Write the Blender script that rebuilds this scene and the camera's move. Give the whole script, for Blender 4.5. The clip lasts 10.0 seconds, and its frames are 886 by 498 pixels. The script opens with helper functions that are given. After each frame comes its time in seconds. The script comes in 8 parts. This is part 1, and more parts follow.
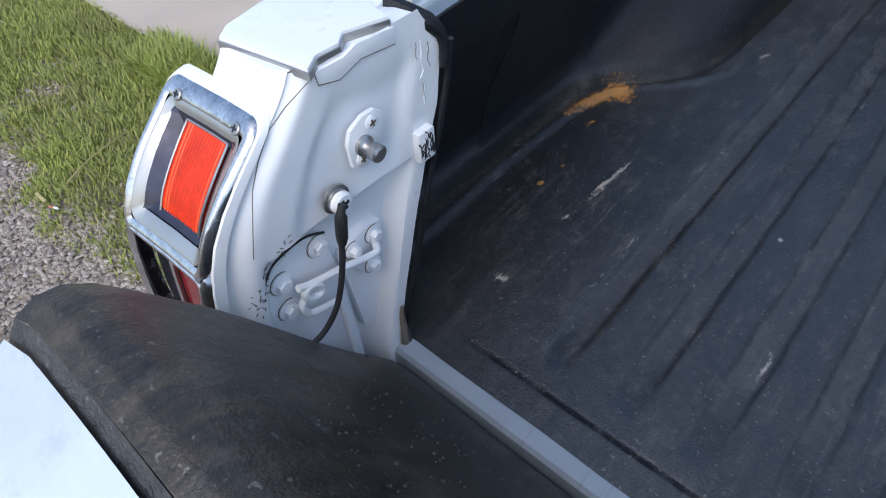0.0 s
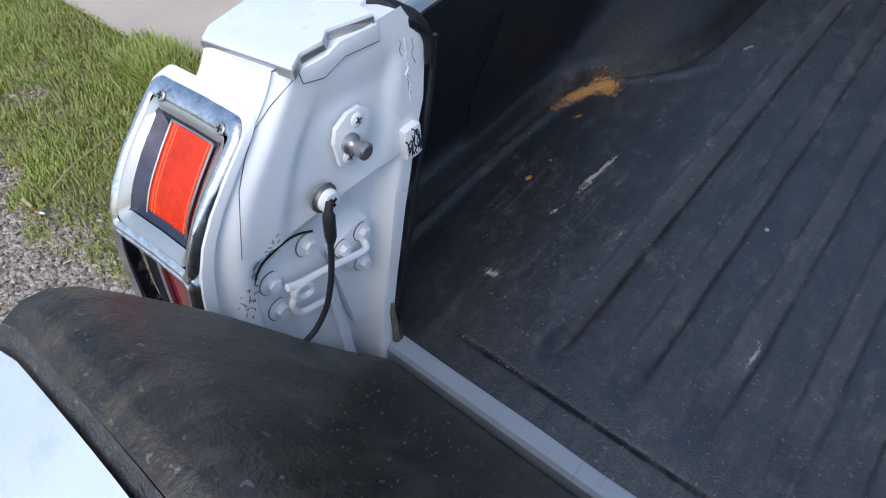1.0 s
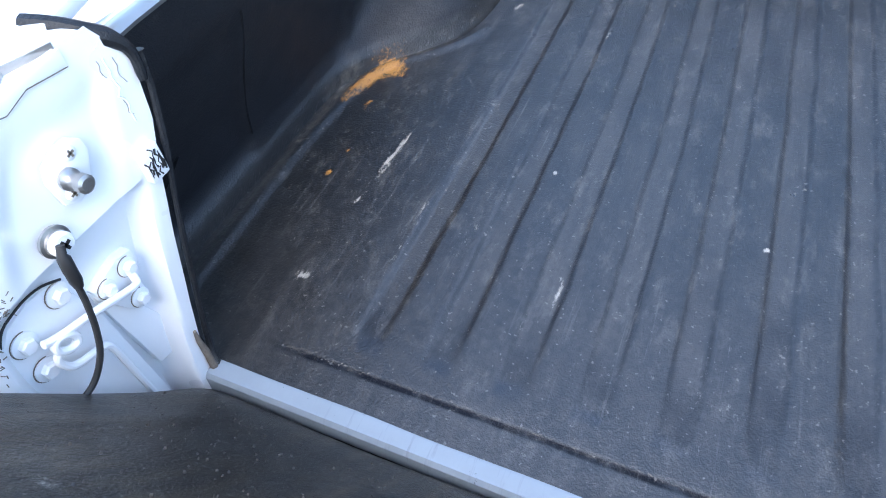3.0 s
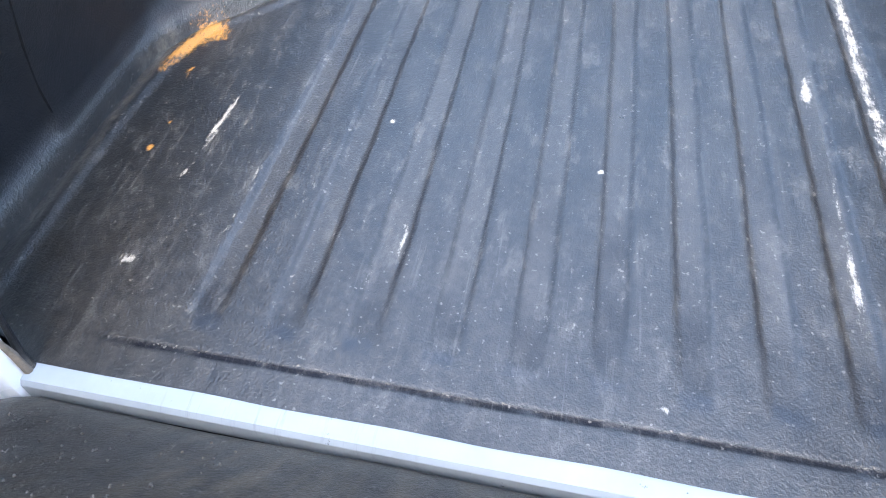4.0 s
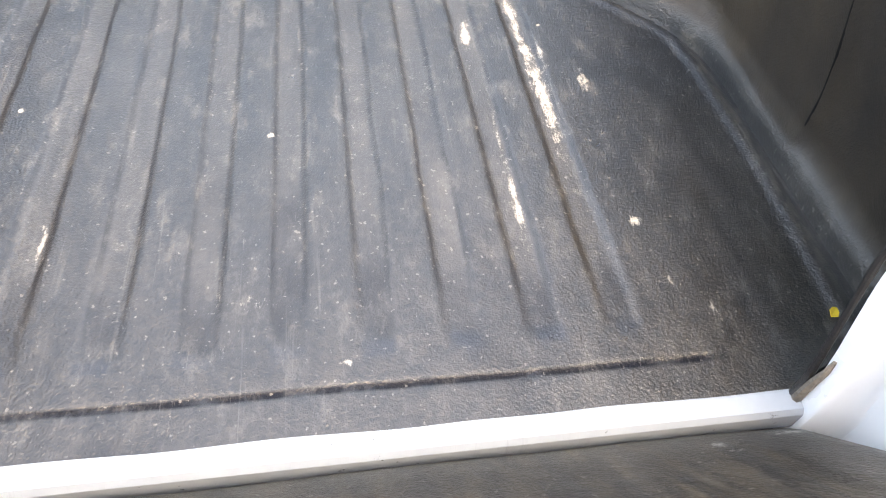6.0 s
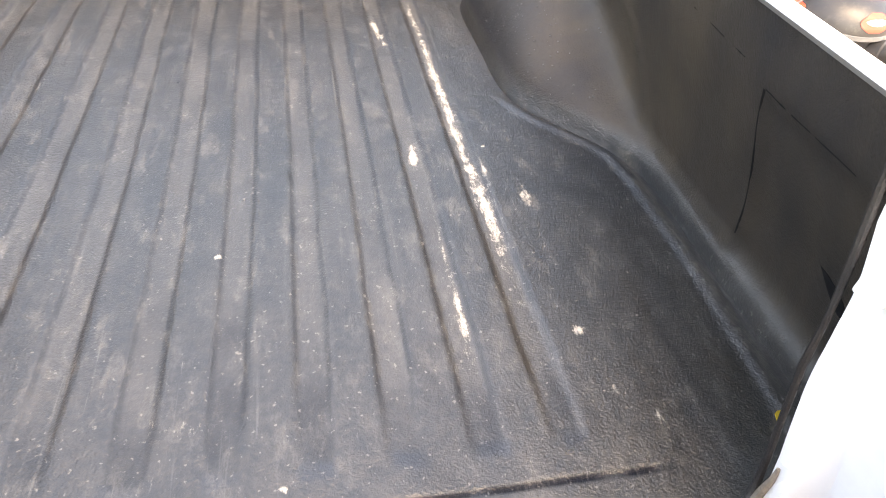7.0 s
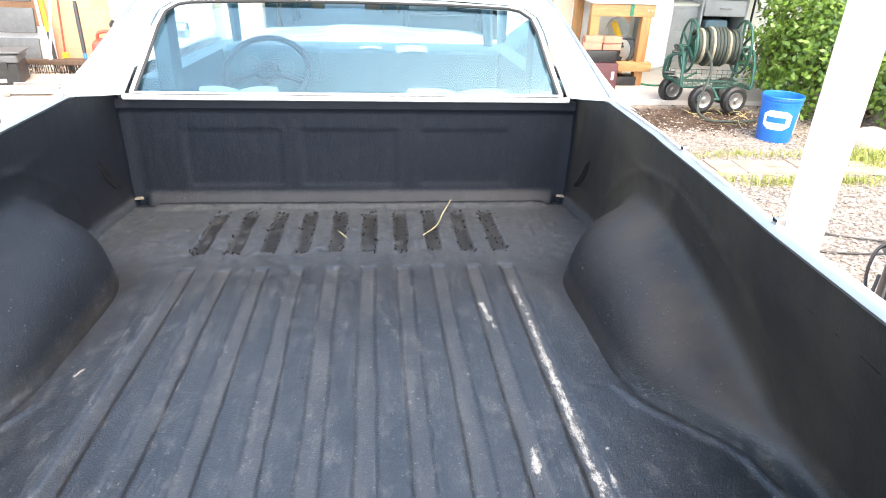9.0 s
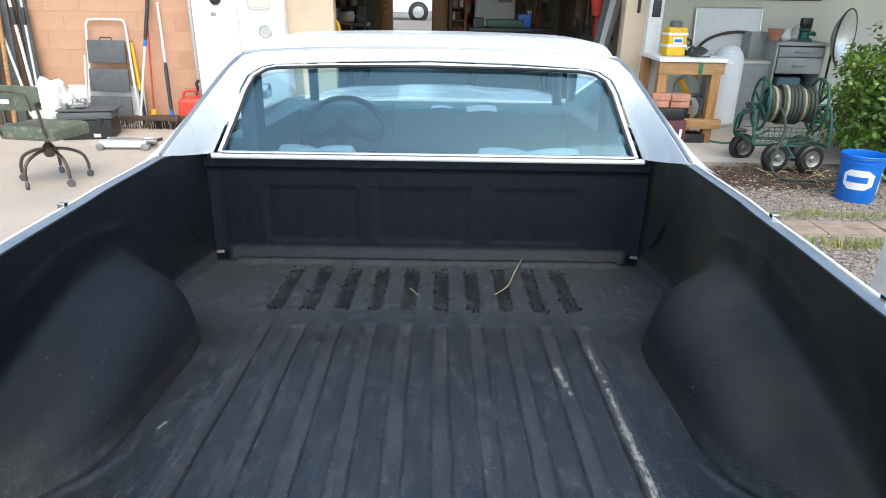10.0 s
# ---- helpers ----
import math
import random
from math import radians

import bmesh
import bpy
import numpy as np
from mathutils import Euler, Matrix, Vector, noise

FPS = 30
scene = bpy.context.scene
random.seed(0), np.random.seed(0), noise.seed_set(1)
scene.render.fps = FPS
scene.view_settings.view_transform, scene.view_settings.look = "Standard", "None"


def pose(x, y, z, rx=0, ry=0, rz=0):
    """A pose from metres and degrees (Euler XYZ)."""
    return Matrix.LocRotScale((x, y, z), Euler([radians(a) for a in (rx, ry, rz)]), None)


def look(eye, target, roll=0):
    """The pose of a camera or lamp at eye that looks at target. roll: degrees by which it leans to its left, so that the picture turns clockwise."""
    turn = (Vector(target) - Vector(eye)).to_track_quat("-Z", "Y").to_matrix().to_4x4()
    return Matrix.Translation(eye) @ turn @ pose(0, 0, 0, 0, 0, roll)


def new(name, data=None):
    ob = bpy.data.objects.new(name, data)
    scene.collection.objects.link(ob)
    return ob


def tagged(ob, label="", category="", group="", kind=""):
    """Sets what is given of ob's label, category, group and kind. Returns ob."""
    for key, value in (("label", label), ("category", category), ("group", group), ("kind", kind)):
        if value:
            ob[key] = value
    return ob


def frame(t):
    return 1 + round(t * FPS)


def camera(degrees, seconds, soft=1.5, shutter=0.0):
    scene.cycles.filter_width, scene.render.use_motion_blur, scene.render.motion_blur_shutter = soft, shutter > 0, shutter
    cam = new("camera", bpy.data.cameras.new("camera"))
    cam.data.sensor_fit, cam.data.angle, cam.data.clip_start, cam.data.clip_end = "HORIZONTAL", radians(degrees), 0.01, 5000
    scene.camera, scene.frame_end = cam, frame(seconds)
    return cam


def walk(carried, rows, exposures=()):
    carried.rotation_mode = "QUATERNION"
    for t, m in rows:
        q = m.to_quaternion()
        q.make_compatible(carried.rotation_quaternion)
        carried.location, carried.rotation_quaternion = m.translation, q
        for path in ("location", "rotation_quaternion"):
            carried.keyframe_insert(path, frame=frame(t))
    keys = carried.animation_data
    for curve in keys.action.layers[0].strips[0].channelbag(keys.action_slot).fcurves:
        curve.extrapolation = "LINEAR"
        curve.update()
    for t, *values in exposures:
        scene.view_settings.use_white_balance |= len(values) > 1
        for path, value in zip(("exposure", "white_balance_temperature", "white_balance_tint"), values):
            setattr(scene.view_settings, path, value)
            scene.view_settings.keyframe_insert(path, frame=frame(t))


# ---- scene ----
cam = camera(69.8, 10.0, 1.0)
PATH = [
    (0, (-0.215, -0.279, 1.425), (-1.146, 0.613, -0.104), -6.7),
    (0.5, (-0.213, -0.276, 1.425), (-1.118, 0.623, -0.115), -6.8),
    (1, (-0.212, -0.279, 1.425), (-1.118, 0.626, -0.111), -7.0),
    (1.5, (-0.197, -0.268, 1.429), (-1.065, 0.672, -0.108), -7.9),
    (2, (-0.174, -0.258, 1.43), (-0.97, 0.742, -0.109), -7.2),
    (2.2, (-0.168, -0.257, 1.428), (-0.939, 0.757, -0.113), -7.4),
    (3.5, (-0.063, -0.207, 1.385), (-0.528, 0.897, -0.217), -7.5),
    (4, (-0.032, -0.209, 1.355), (-0.337, 0.906, -0.277), -4.6),
    (4.5, (0.002, -0.202, 1.338), (-0.179, 0.894, -0.326), -2.7),
    (5, (0.043, -0.201, 1.317), (0.018, 0.888, -0.36), 1.0),
    (5.5, (0.081, -0.194, 1.313), (0.273, 0.864, -0.373), 7.9),
    (5.7, (0.094, -0.196, 1.308), (0.353, 0.871, -0.364), 9.6),
    (6.8, (0.157, -0.219, 1.315), (0.551, 1.084, -0.15), 8.9),
    (7, (0.158, -0.212, 1.322), (0.565, 1.152, -0.083), 8.8),
    (7.5, (0.165, -0.189, 1.358), (0.601, 1.263, 0.054), 8.2),
    (8, (0.125, -0.164, 1.378), (0.509, 1.403, 0.196), 7.1),
    (8.5, (0.11, -0.132, 1.409), (0.375, 1.556, 0.371), 3.5),
    (9, (0.093, -0.107, 1.443), (0.277, 1.671, 0.546), 1.9),
    (9.5, (0.068, -0.096, 1.465), (0.152, 1.736, 0.668), 1.4),
    (10, (0.051, -0.093, 1.463), (0.053, 1.76, 0.709), 0.9),
]
EXPO = [
    (0.0, -0.2, 6200, 7), (1.2, -0.2, 6200, 7), (2.2, 0.5, 5850, 7), (3.5, 1.65, 6150, 5), (4.5, 2.4, 7250, 8), (5.5, 2.45, 8900, 9),
    (7.0, 2.4, 9900, 13), (7.5, 2.36, 9300, 13), (8.2, 2.25, 8500, 11), (9.0, 1.75, 7300, 6), (10.0, 0.3, 6500, 1),
]
walk(cam, [(t, look(eye, target, roll)) for t, eye, target, roll in PATH], EXPO)

# ---- light: hazy sun high behind the truck, thin cloud ----
world = bpy.data.worlds.new("sky")
scene.world = world
world.use_nodes = True
wn = world.node_tree.nodes
sky = wn.new("ShaderNodeTexSky")
sky.sky_type = "NISHITA"
sky.sun_disc = False
sky.sun_elevation, sky.sun_rotation = radians(55), radians(165)
sky.air_density, sky.dust_density, sky.ozone_density = 1.0, 2.5, 1.0
wn["Background"].inputs["Strength"].default_value = 0.32
world.node_tree.links.new(sky.outputs[0], wn["Background"].inputs["Color"])
sun = new("sun", bpy.data.lights.new("sun", "SUN"))
sun.data.energy, sun.data.angle, sun.data.color = 0.5, radians(30), (1.0, 0.94, 0.86)
sun.matrix_world = look((0.9, -3.4, 5.0), (0, 0, 0))


# ---- materials ----
def rgba(c):
    return (*c, 1.0)


class Nodes:
    """A small helper round one material's node tree."""

    def __init__(self, name):
        self.m = bpy.data.materials.new(name)
        self.m.use_nodes = True
        self.t = self.m.node_tree
        self.bsdf = self.t.nodes["Principled BSDF"]
        self.pos = self.t.nodes.new("ShaderNodeTexCoord").outputs["Object"]

    def add(self, kind, **values):
        n = self.t.nodes.new(kind)
        for k, v in values.items():
            n.inputs[k.replace("_", " ")].default_value = v
        return n

    def link(self, a, b):
        self.t.links.new(a, b)

    def noise(self, scale, detail=4.0, rough=0.6, stretch=None, turn=None):
        n = self.add("ShaderNodeTexNoise", Scale=scale, Detail=detail, Roughness=rough)
        src = self.pos
        if stretch or turn:
            mp = self.add("ShaderNodeMapping", Scale=stretch or (1, 1, 1), Rotation=turn or (0, 0, 0))
            self.link(src, mp.inputs["Vector"])
            src = mp.outputs[0]
        self.link(src, n.inputs["Vector"])
        return n.outputs["Fac"]

    def math(self, op, a, b=None, clamp=False):
        n = self.t.nodes.new("ShaderNodeMath")
        n.operation, n.use_clamp = op, clamp
        for i, v in enumerate((a, b)):
            if v is None:
                continue
            if isinstance(v, (int, float)):
                n.inputs[i].default_value = v
            else:
                self.link(v, n.inputs[i])
        return n.outputs[0]

    def ramp(self, fac, lo, hi):
        n = self.add("ShaderNodeMapRange", From_Min=lo, From_Max=hi)
        n.clamp = True
        self.link(fac, n.inputs["Value"])
        return n.outputs[0]

    def mix(self, fac, a, b):
        n = self.t.nodes.new("ShaderNodeMix")
        n.data_type = "RGBA"
        for sock, v in ((n.inputs[0], fac), (n.inputs[6], a), (n.inputs[7], b)):
            if isinstance(v, tuple):
                sock.default_value = rgba(v)
            elif isinstance(v, (int, float)):
                sock.default_value = v
            else:
                self.link(v, sock)
        return n.outputs[2]

    def xyz(self):
        n = self.t.nodes.new("ShaderNodeSeparateXYZ")
        self.link(self.pos, n.inputs[0])
        return n.outputs

    def bump(self, height, strength=0.3, distance=0.002):
        n = self.add("ShaderNodeBump", Strength=strength, Distance=distance)
        self.link(height, n.inputs["Height"])
        self.link(n.outputs[0], self.bsdf.inputs["Normal"])

    def set(self, name, v):
        sock = self.bsdf.inputs[name]
        if isinstance(v, tuple):
            sock.default_value = rgba(v)
        elif isinstance(v, (int, float)):
            sock.default_value = v
        else:
            self.link(v, sock)


def plain(name, color, rough=0.5, metal=0.0, vary=0.18, scale=6.0, grain=60.0, bump=0.15, dist=0.001, dirt=None, dirt_amount=0.5, coat=0.0, stretch=None, spec=0.5):
    """A surface with variation at two scales, fine relief and, where given, patches of dirt."""
    n = Nodes(name)
    big, fine = n.noise(scale, 5.0, 0.6, stretch), n.noise(grain, 3.0, 0.6, stretch)
    dark = tuple(max(c * (1 - vary), 0) for c in color)
    light = tuple(min(c * (1 + vary), 1) for c in color)
    col = n.mix(n.ramp(big, 0.3, 0.7), dark, light)
    col = n.mix(n.math("MULTIPLY", n.ramp(fine, 0.45, 0.75), 0.35 * min(1, vary * 3)), col, dark)
    if dirt:
        spots = n.math("MULTIPLY", n.ramp(n.noise(scale * 2.3, 8.0, 0.7), 0.52, 0.72), dirt_amount)
        col = n.mix(spots, col, dirt)
    n.set("Base Color", col)
    n.set("Roughness", n.math("ADD", n.math("MULTIPLY", n.math("SUBTRACT", big, 0.5), 0.25), rough, True))
    n.set("Metallic", metal)
    n.set("Coat Weight", coat)
    n.set("Specular IOR Level", spec)
    if bump:
        n.bump(fine, bump, dist)
    return n.m


def glass(name, tint=(0.8, 0.9, 0.92), shine=(1, 1, 1), film=0.06):
    n = Nodes(name)
    g = n.add("ShaderNodeBsdfGlossy", Roughness=0.03, Color=rgba(shine))
    tr = n.t.nodes.new("ShaderNodeBsdfTransparent")
    tr.inputs[0].default_value = rgba(tint)
    fr = n.add("ShaderNodeFresnel", IOR=1.5)
    mx = n.t.nodes.new("ShaderNodeMixShader")
    n.link(n.math("ADD", fr.outputs[0], film), mx.inputs[0])
    n.link(tr.outputs[0], mx.inputs[1])
    n.link(g.outputs[0], mx.inputs[2])
    n.link(mx.outputs[0], n.t.nodes["Material Output"].inputs["Surface"])
    return n.m


def mark(n, field, cx, cy, rx, ry, lean=0.0, broken=2.25):
    """A worn patch of its own place and shape in the object's plane: a mask from 0 to 1."""
    x, y, z = n.xyz()
    dx = n.math("SUBTRACT", n.math("SUBTRACT", x, cx), n.math("MULTIPLY", n.math("SUBTRACT", y, cy), lean))
    u = n.math("DIVIDE", dx, rx)
    v = n.math("DIVIDE", n.math("SUBTRACT", y, cy), ry)
    d = n.math("SQRT", n.math("ADD", n.math("MULTIPLY", u, u), n.math("MULTIPLY", v, v)))
    return n.ramp(n.math("SUBTRACT", n.math("MULTIPLY", field, 5.0), n.math("ADD", d, broken)), 0.0, 0.45)


def liner(name, marks=(), rust=(), damp_shade=(), dust=0.35, rough=0.5, zero=-10.0, shade=1.0, tint=(1.0, 1.0, 1.0), scuffs=0.12, soil=(0.12, 0.105, 0.09), gloss=0.55):
    """Black sprayed bed liner: sandy relief, dust, paler dirt in the hollows, worn patches."""
    n = Nodes(name)
    big, mid, fine = n.noise(2.6, 5.0, 0.6), n.noise(17.0, 6.0, 0.65), n.noise(290.0, 2.0, 0.6, None, (0.6, 0.45, 0.8))
    grit = n.noise(80.0, 6.0, 0.75, None, (0.5, 0.7, 0.6))
    x, y, z = n.xyz()
    floor = zero > -1.0
    deck = None
    matt = None
    col = n.mix(n.ramp(big, 0.3, 0.7), tuple(shade * c * k for c, k in zip((0.020, 0.020, 0.021), tint)), tuple(shade * c * k for c, k in zip((0.036, 0.034, 0.032), tint)))
    col = n.mix(n.ramp(grit, 0.43, 0.60), tuple(shade * c * k for c, k in zip((0.010, 0.010, 0.011), tint)), col)
    streak = n.noise(9.0, 5.0, 0.65, (6.0, 0.5, 1.0))
    dusty = n.math("MULTIPLY", n.math("MULTIPLY", n.ramp(streak, 0.42, 0.75), n.ramp(big, 0.35, 0.65)), dust)
    if floor:
        dusty = n.math("MULTIPLY", dusty, n.ramp(z, zero + 0.12, zero + 0.01))
    col = n.mix(dusty, col, soil)
    if floor:
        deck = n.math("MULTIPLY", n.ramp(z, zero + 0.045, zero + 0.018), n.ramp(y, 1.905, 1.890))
        low = n.ramp(n.math("SUBTRACT", z, zero), -0.0012, -0.0055)
        bay = n.math("MULTIPLY", n.ramp(y, 0.075, 0.12), n.ramp(y, 1.47, 1.40))
        hollow = n.math("MULTIPLY", n.math("MULTIPLY", low, bay), n.math("ADD", n.math("MULTIPLY", streak, 0.9), 0.15))
        col = n.mix(n.math("MULTIPLY", hollow, 0.17), col, (0.15, 0.138, 0.125))
        worn = n.math("MULTIPLY", n.math("MULTIPLY", n.ramp(n.math("ADD", y, n.math("MULTIPLY", mid, 0.12)), 1.42, 1.60), n.ramp(grit, 0.34, 0.60)), n.math("MULTIPLY", n.math("SUBTRACT", 1.0, low, True), deck))
        col = n.mix(n.math("MULTIPLY", worn, 0.60), col, (0.085, 0.096, 0.112))
        # brown silt drifted towards the sill
        silt = n.math("MULTIPLY", n.math("MULTIPLY", n.ramp(n.math("ADD", y, n.math("MULTIPLY", mid, 0.25)), 0.62, 0.14), n.ramp(grit, 0.36, 0.62)), n.math("MULTIPLY", deck, 0.13))
        col = n.mix(silt, col, (0.135, 0.105, 0.072))
        # grime plus painted shade in the crease behind the sill and on groove flanks
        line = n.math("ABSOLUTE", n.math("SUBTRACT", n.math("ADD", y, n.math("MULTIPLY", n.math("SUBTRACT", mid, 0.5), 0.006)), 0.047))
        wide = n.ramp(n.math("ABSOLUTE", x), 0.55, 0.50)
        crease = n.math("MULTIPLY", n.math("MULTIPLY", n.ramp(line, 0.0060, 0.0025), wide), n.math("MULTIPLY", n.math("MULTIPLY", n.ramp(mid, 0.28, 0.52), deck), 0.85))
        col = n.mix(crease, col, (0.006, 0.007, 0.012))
        # edge occlusion put into the colour by groove depth, broken by noise
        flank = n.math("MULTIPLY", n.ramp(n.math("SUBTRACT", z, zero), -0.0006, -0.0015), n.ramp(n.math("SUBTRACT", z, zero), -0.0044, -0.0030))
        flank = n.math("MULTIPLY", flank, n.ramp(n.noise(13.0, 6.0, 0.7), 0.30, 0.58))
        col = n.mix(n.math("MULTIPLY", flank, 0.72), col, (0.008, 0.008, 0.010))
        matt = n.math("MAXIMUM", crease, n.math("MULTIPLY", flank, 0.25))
        # dark pads at the groove ends by the sill
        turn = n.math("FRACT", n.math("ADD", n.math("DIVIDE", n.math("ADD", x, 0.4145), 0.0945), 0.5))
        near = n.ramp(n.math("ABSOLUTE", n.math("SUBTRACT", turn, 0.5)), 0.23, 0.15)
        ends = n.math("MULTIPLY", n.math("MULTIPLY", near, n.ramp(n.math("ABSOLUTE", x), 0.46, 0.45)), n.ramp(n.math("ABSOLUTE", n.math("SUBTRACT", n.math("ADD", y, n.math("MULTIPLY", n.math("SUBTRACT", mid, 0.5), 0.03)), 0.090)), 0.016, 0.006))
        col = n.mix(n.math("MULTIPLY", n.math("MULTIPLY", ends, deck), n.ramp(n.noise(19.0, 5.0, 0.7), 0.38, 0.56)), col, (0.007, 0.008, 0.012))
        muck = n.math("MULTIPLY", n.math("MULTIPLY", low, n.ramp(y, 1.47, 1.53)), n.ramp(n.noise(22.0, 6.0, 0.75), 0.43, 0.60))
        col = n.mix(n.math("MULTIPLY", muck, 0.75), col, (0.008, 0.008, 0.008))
        for s in (-0.722, 0.716):
            edge = n.ramp(n.math("ABSOLUTE", n.math("SUBTRACT", x, s)), 0.014, 0.003)
            run = n.math("MULTIPLY", n.ramp(y, 0.10, 0.2), n.ramp(y, 0.70, 0.62))
            col = n.mix(n.math("MULTIPLY", n.math("MULTIPLY", edge, run), n.math("MULTIPLY", n.math("MULTIPLY", n.ramp(grit, 0.42, 0.62), deck), 0.45)), col, (0.17, 0.15, 0.12))
        # shade on the walls and housings, painted in as a darker blue-black
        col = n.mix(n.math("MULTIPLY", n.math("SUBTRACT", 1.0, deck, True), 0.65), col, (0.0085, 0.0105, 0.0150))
        # the bulkhead's shade, put into the colour as a deeper navy
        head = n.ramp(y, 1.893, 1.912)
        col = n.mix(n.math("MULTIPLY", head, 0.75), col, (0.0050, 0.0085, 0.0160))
        # the passenger-side wall is browner and paler, in streaks and drifts
        film = n.math("MULTIPLY", n.math("MULTIPLY", n.ramp(x, 0.52, 0.70), n.math("MULTIPLY", n.math("SUBTRACT", 1.0, deck, True), n.ramp(y, 1.90, 1.86))), n.ramp(n.noise(3.2, 6.0, 0.65, (1.0, 1.3, 0.45)), 0.30, 0.68))
        col = n.mix(n.math("MULTIPLY", film, 0.52), col, (0.105, 0.078, 0.048))
        scuffs = n.math("ADD", n.math("MULTIPLY", deck, scuffs * 0.85), scuffs * 0.15)
        # long fine scratches from loads slid in and out
        rub = n.math("MULTIPLY", n.ramp(n.noise(16.0, 4.0, 0.7, (9.0, 0.22, 1.0)), 0.585, 0.68), n.ramp(n.noise(5.0, 4.0, 0.6), 0.45, 0.62))
        col = n.mix(n.math("MULTIPLY", n.math("MULTIPLY", rub, deck), 0.34), col, (0.15, 0.145, 0.135))
        pits = n.math("MULTIPLY", n.ramp(n.noise(210.0, 2.0, 0.5), 0.66, 0.70), deck)
        col = n.mix(n.math("MULTIPLY", pits, 0.8), col, (0.006, 0.006, 0.007))
    else:
        # dark runs of old water
        run = n.ramp(n.noise(7.0, 5.0, 0.7, (7.0, 0.8, 0.8)), 0.50, 0.61)
        col = n.mix(n.math("MULTIPLY", run, 0.55), col, (0.016, 0.014, 0.012))
    scuff = n.math("MULTIPLY", n.ramp(n.noise(24.0, 8.0, 0.8, (1.6, 0.7, 1.0)), 0.53, 0.68), scuffs)
    col = n.mix(scuff, col, (0.17, 0.16, 0.145))
    nick = n.math("MULTIPLY", n.ramp(n.noise(46.0, 6.0, 0.85, (1.5, 0.3, 1.0)), 0.655, 0.70), scuffs)
    col = n.mix(nick, col, (0.34, 0.32, 0.29))
    specks = n.ramp(n.noise(150.0, 2.0, 0.5), 0.665, 0.73)
    col = n.mix(n.math("MULTIPLY", n.math("MULTIPLY", specks, deck) if floor else specks, 0.36), col, (0.30, 0.28, 0.25))
    ragged = n.math("ADD", n.math("MULTIPLY", n.noise(42.0, 8.0, 0.85), 0.55), n.math("MULTIPLY", n.noise(120.0, 5.0, 0.8, (1.6, 0.35, 1.0)), 0.45))
    # damp stains and the floor shade painted beside the housings
    for r in damp_shade:
        col = n.mix(n.math("MULTIPLY", n.math("MULTIPLY", mark(n, ragged, *r), 0.65), deck or 1.0), col, (0.016, 0.011, 0.006))
    on = deck or 1.0
    for r in rust:
        col = n.mix(n.math("MULTIPLY", mark(n, ragged, *r), on), col, (0.36, 0.17, 0.035))
    for r in marks:
        col = n.mix(n.math("MULTIPLY", n.math("MULTIPLY", mark(n, ragged, *r), 0.70), on), col, (0.42, 0.39, 0.34))
    n.set("Base Color", col)
    rough_at = n.math("ADD", n.math("MULTIPLY", mid, 0.22), rough - 0.11, True)
    if floor:
        rough_at = n.math("ADD", rough_at, n.math("MULTIPLY", n.math("SUBTRACT", 1.0, deck, True), 0.16), True)
    n.set("Roughness", rough_at)
    if floor:
        # the floor is rubbed smoother than the walls
        worn_smooth = n.math("ADD", n.math("MULTIPLY", deck, 0.64 * gloss), 0.36 * gloss)
        n.set("Specular IOR Level", n.math("MULTIPLY", n.math("SUBTRACT", 1.0, n.math("MAXIMUM", matt, n.math("MULTIPLY", head, 0.35)), True), worn_smooth))
    else:
        n.set("Specular IOR Level", gloss)
    n.bump(n.math("ADD", n.math("ADD", fine, n.math("MULTIPLY", grit, 1.2)), n.math("MULTIPLY", mid, 1.6)), 0.66, 0.0016)
    return n.m


def drip_paint(name, color, stain):
    """Old white paint with drips of dirty water across the edge and small black nicks."""
    n = Nodes(name)
    cloud, fine = n.noise(9.0, 5.0, 0.65), n.noise(120.0, 4.0, 0.7)
    col = n.mix(n.ramp(cloud, 0.35, 0.70), color, tuple(c * 0.86 for c in color))
    drips = n.math("MULTIPLY", n.ramp(n.noise(14.0, 5.0, 0.75, (6.0, 0.5, 0.5)), 0.55, 0.68), n.ramp(n.noise(2.4, 3.0, 0.6), 0.45, 0.60))
    col = n.mix(n.math("MULTIPLY", drips, 0.5), col, stain)
    col = n.mix(n.math("MULTIPLY", n.ramp(n.noise(60.0, 5.0, 0.7), 0.66, 0.71), 0.85), col, (0.02, 0.02, 0.02))
    n.set("Base Color", col)
    n.set("Roughness", n.math("ADD", n.math("MULTIPLY", cloud, 0.3), 0.28))
    n.bump(fine, 0.08, 0.0006)
    return n.m


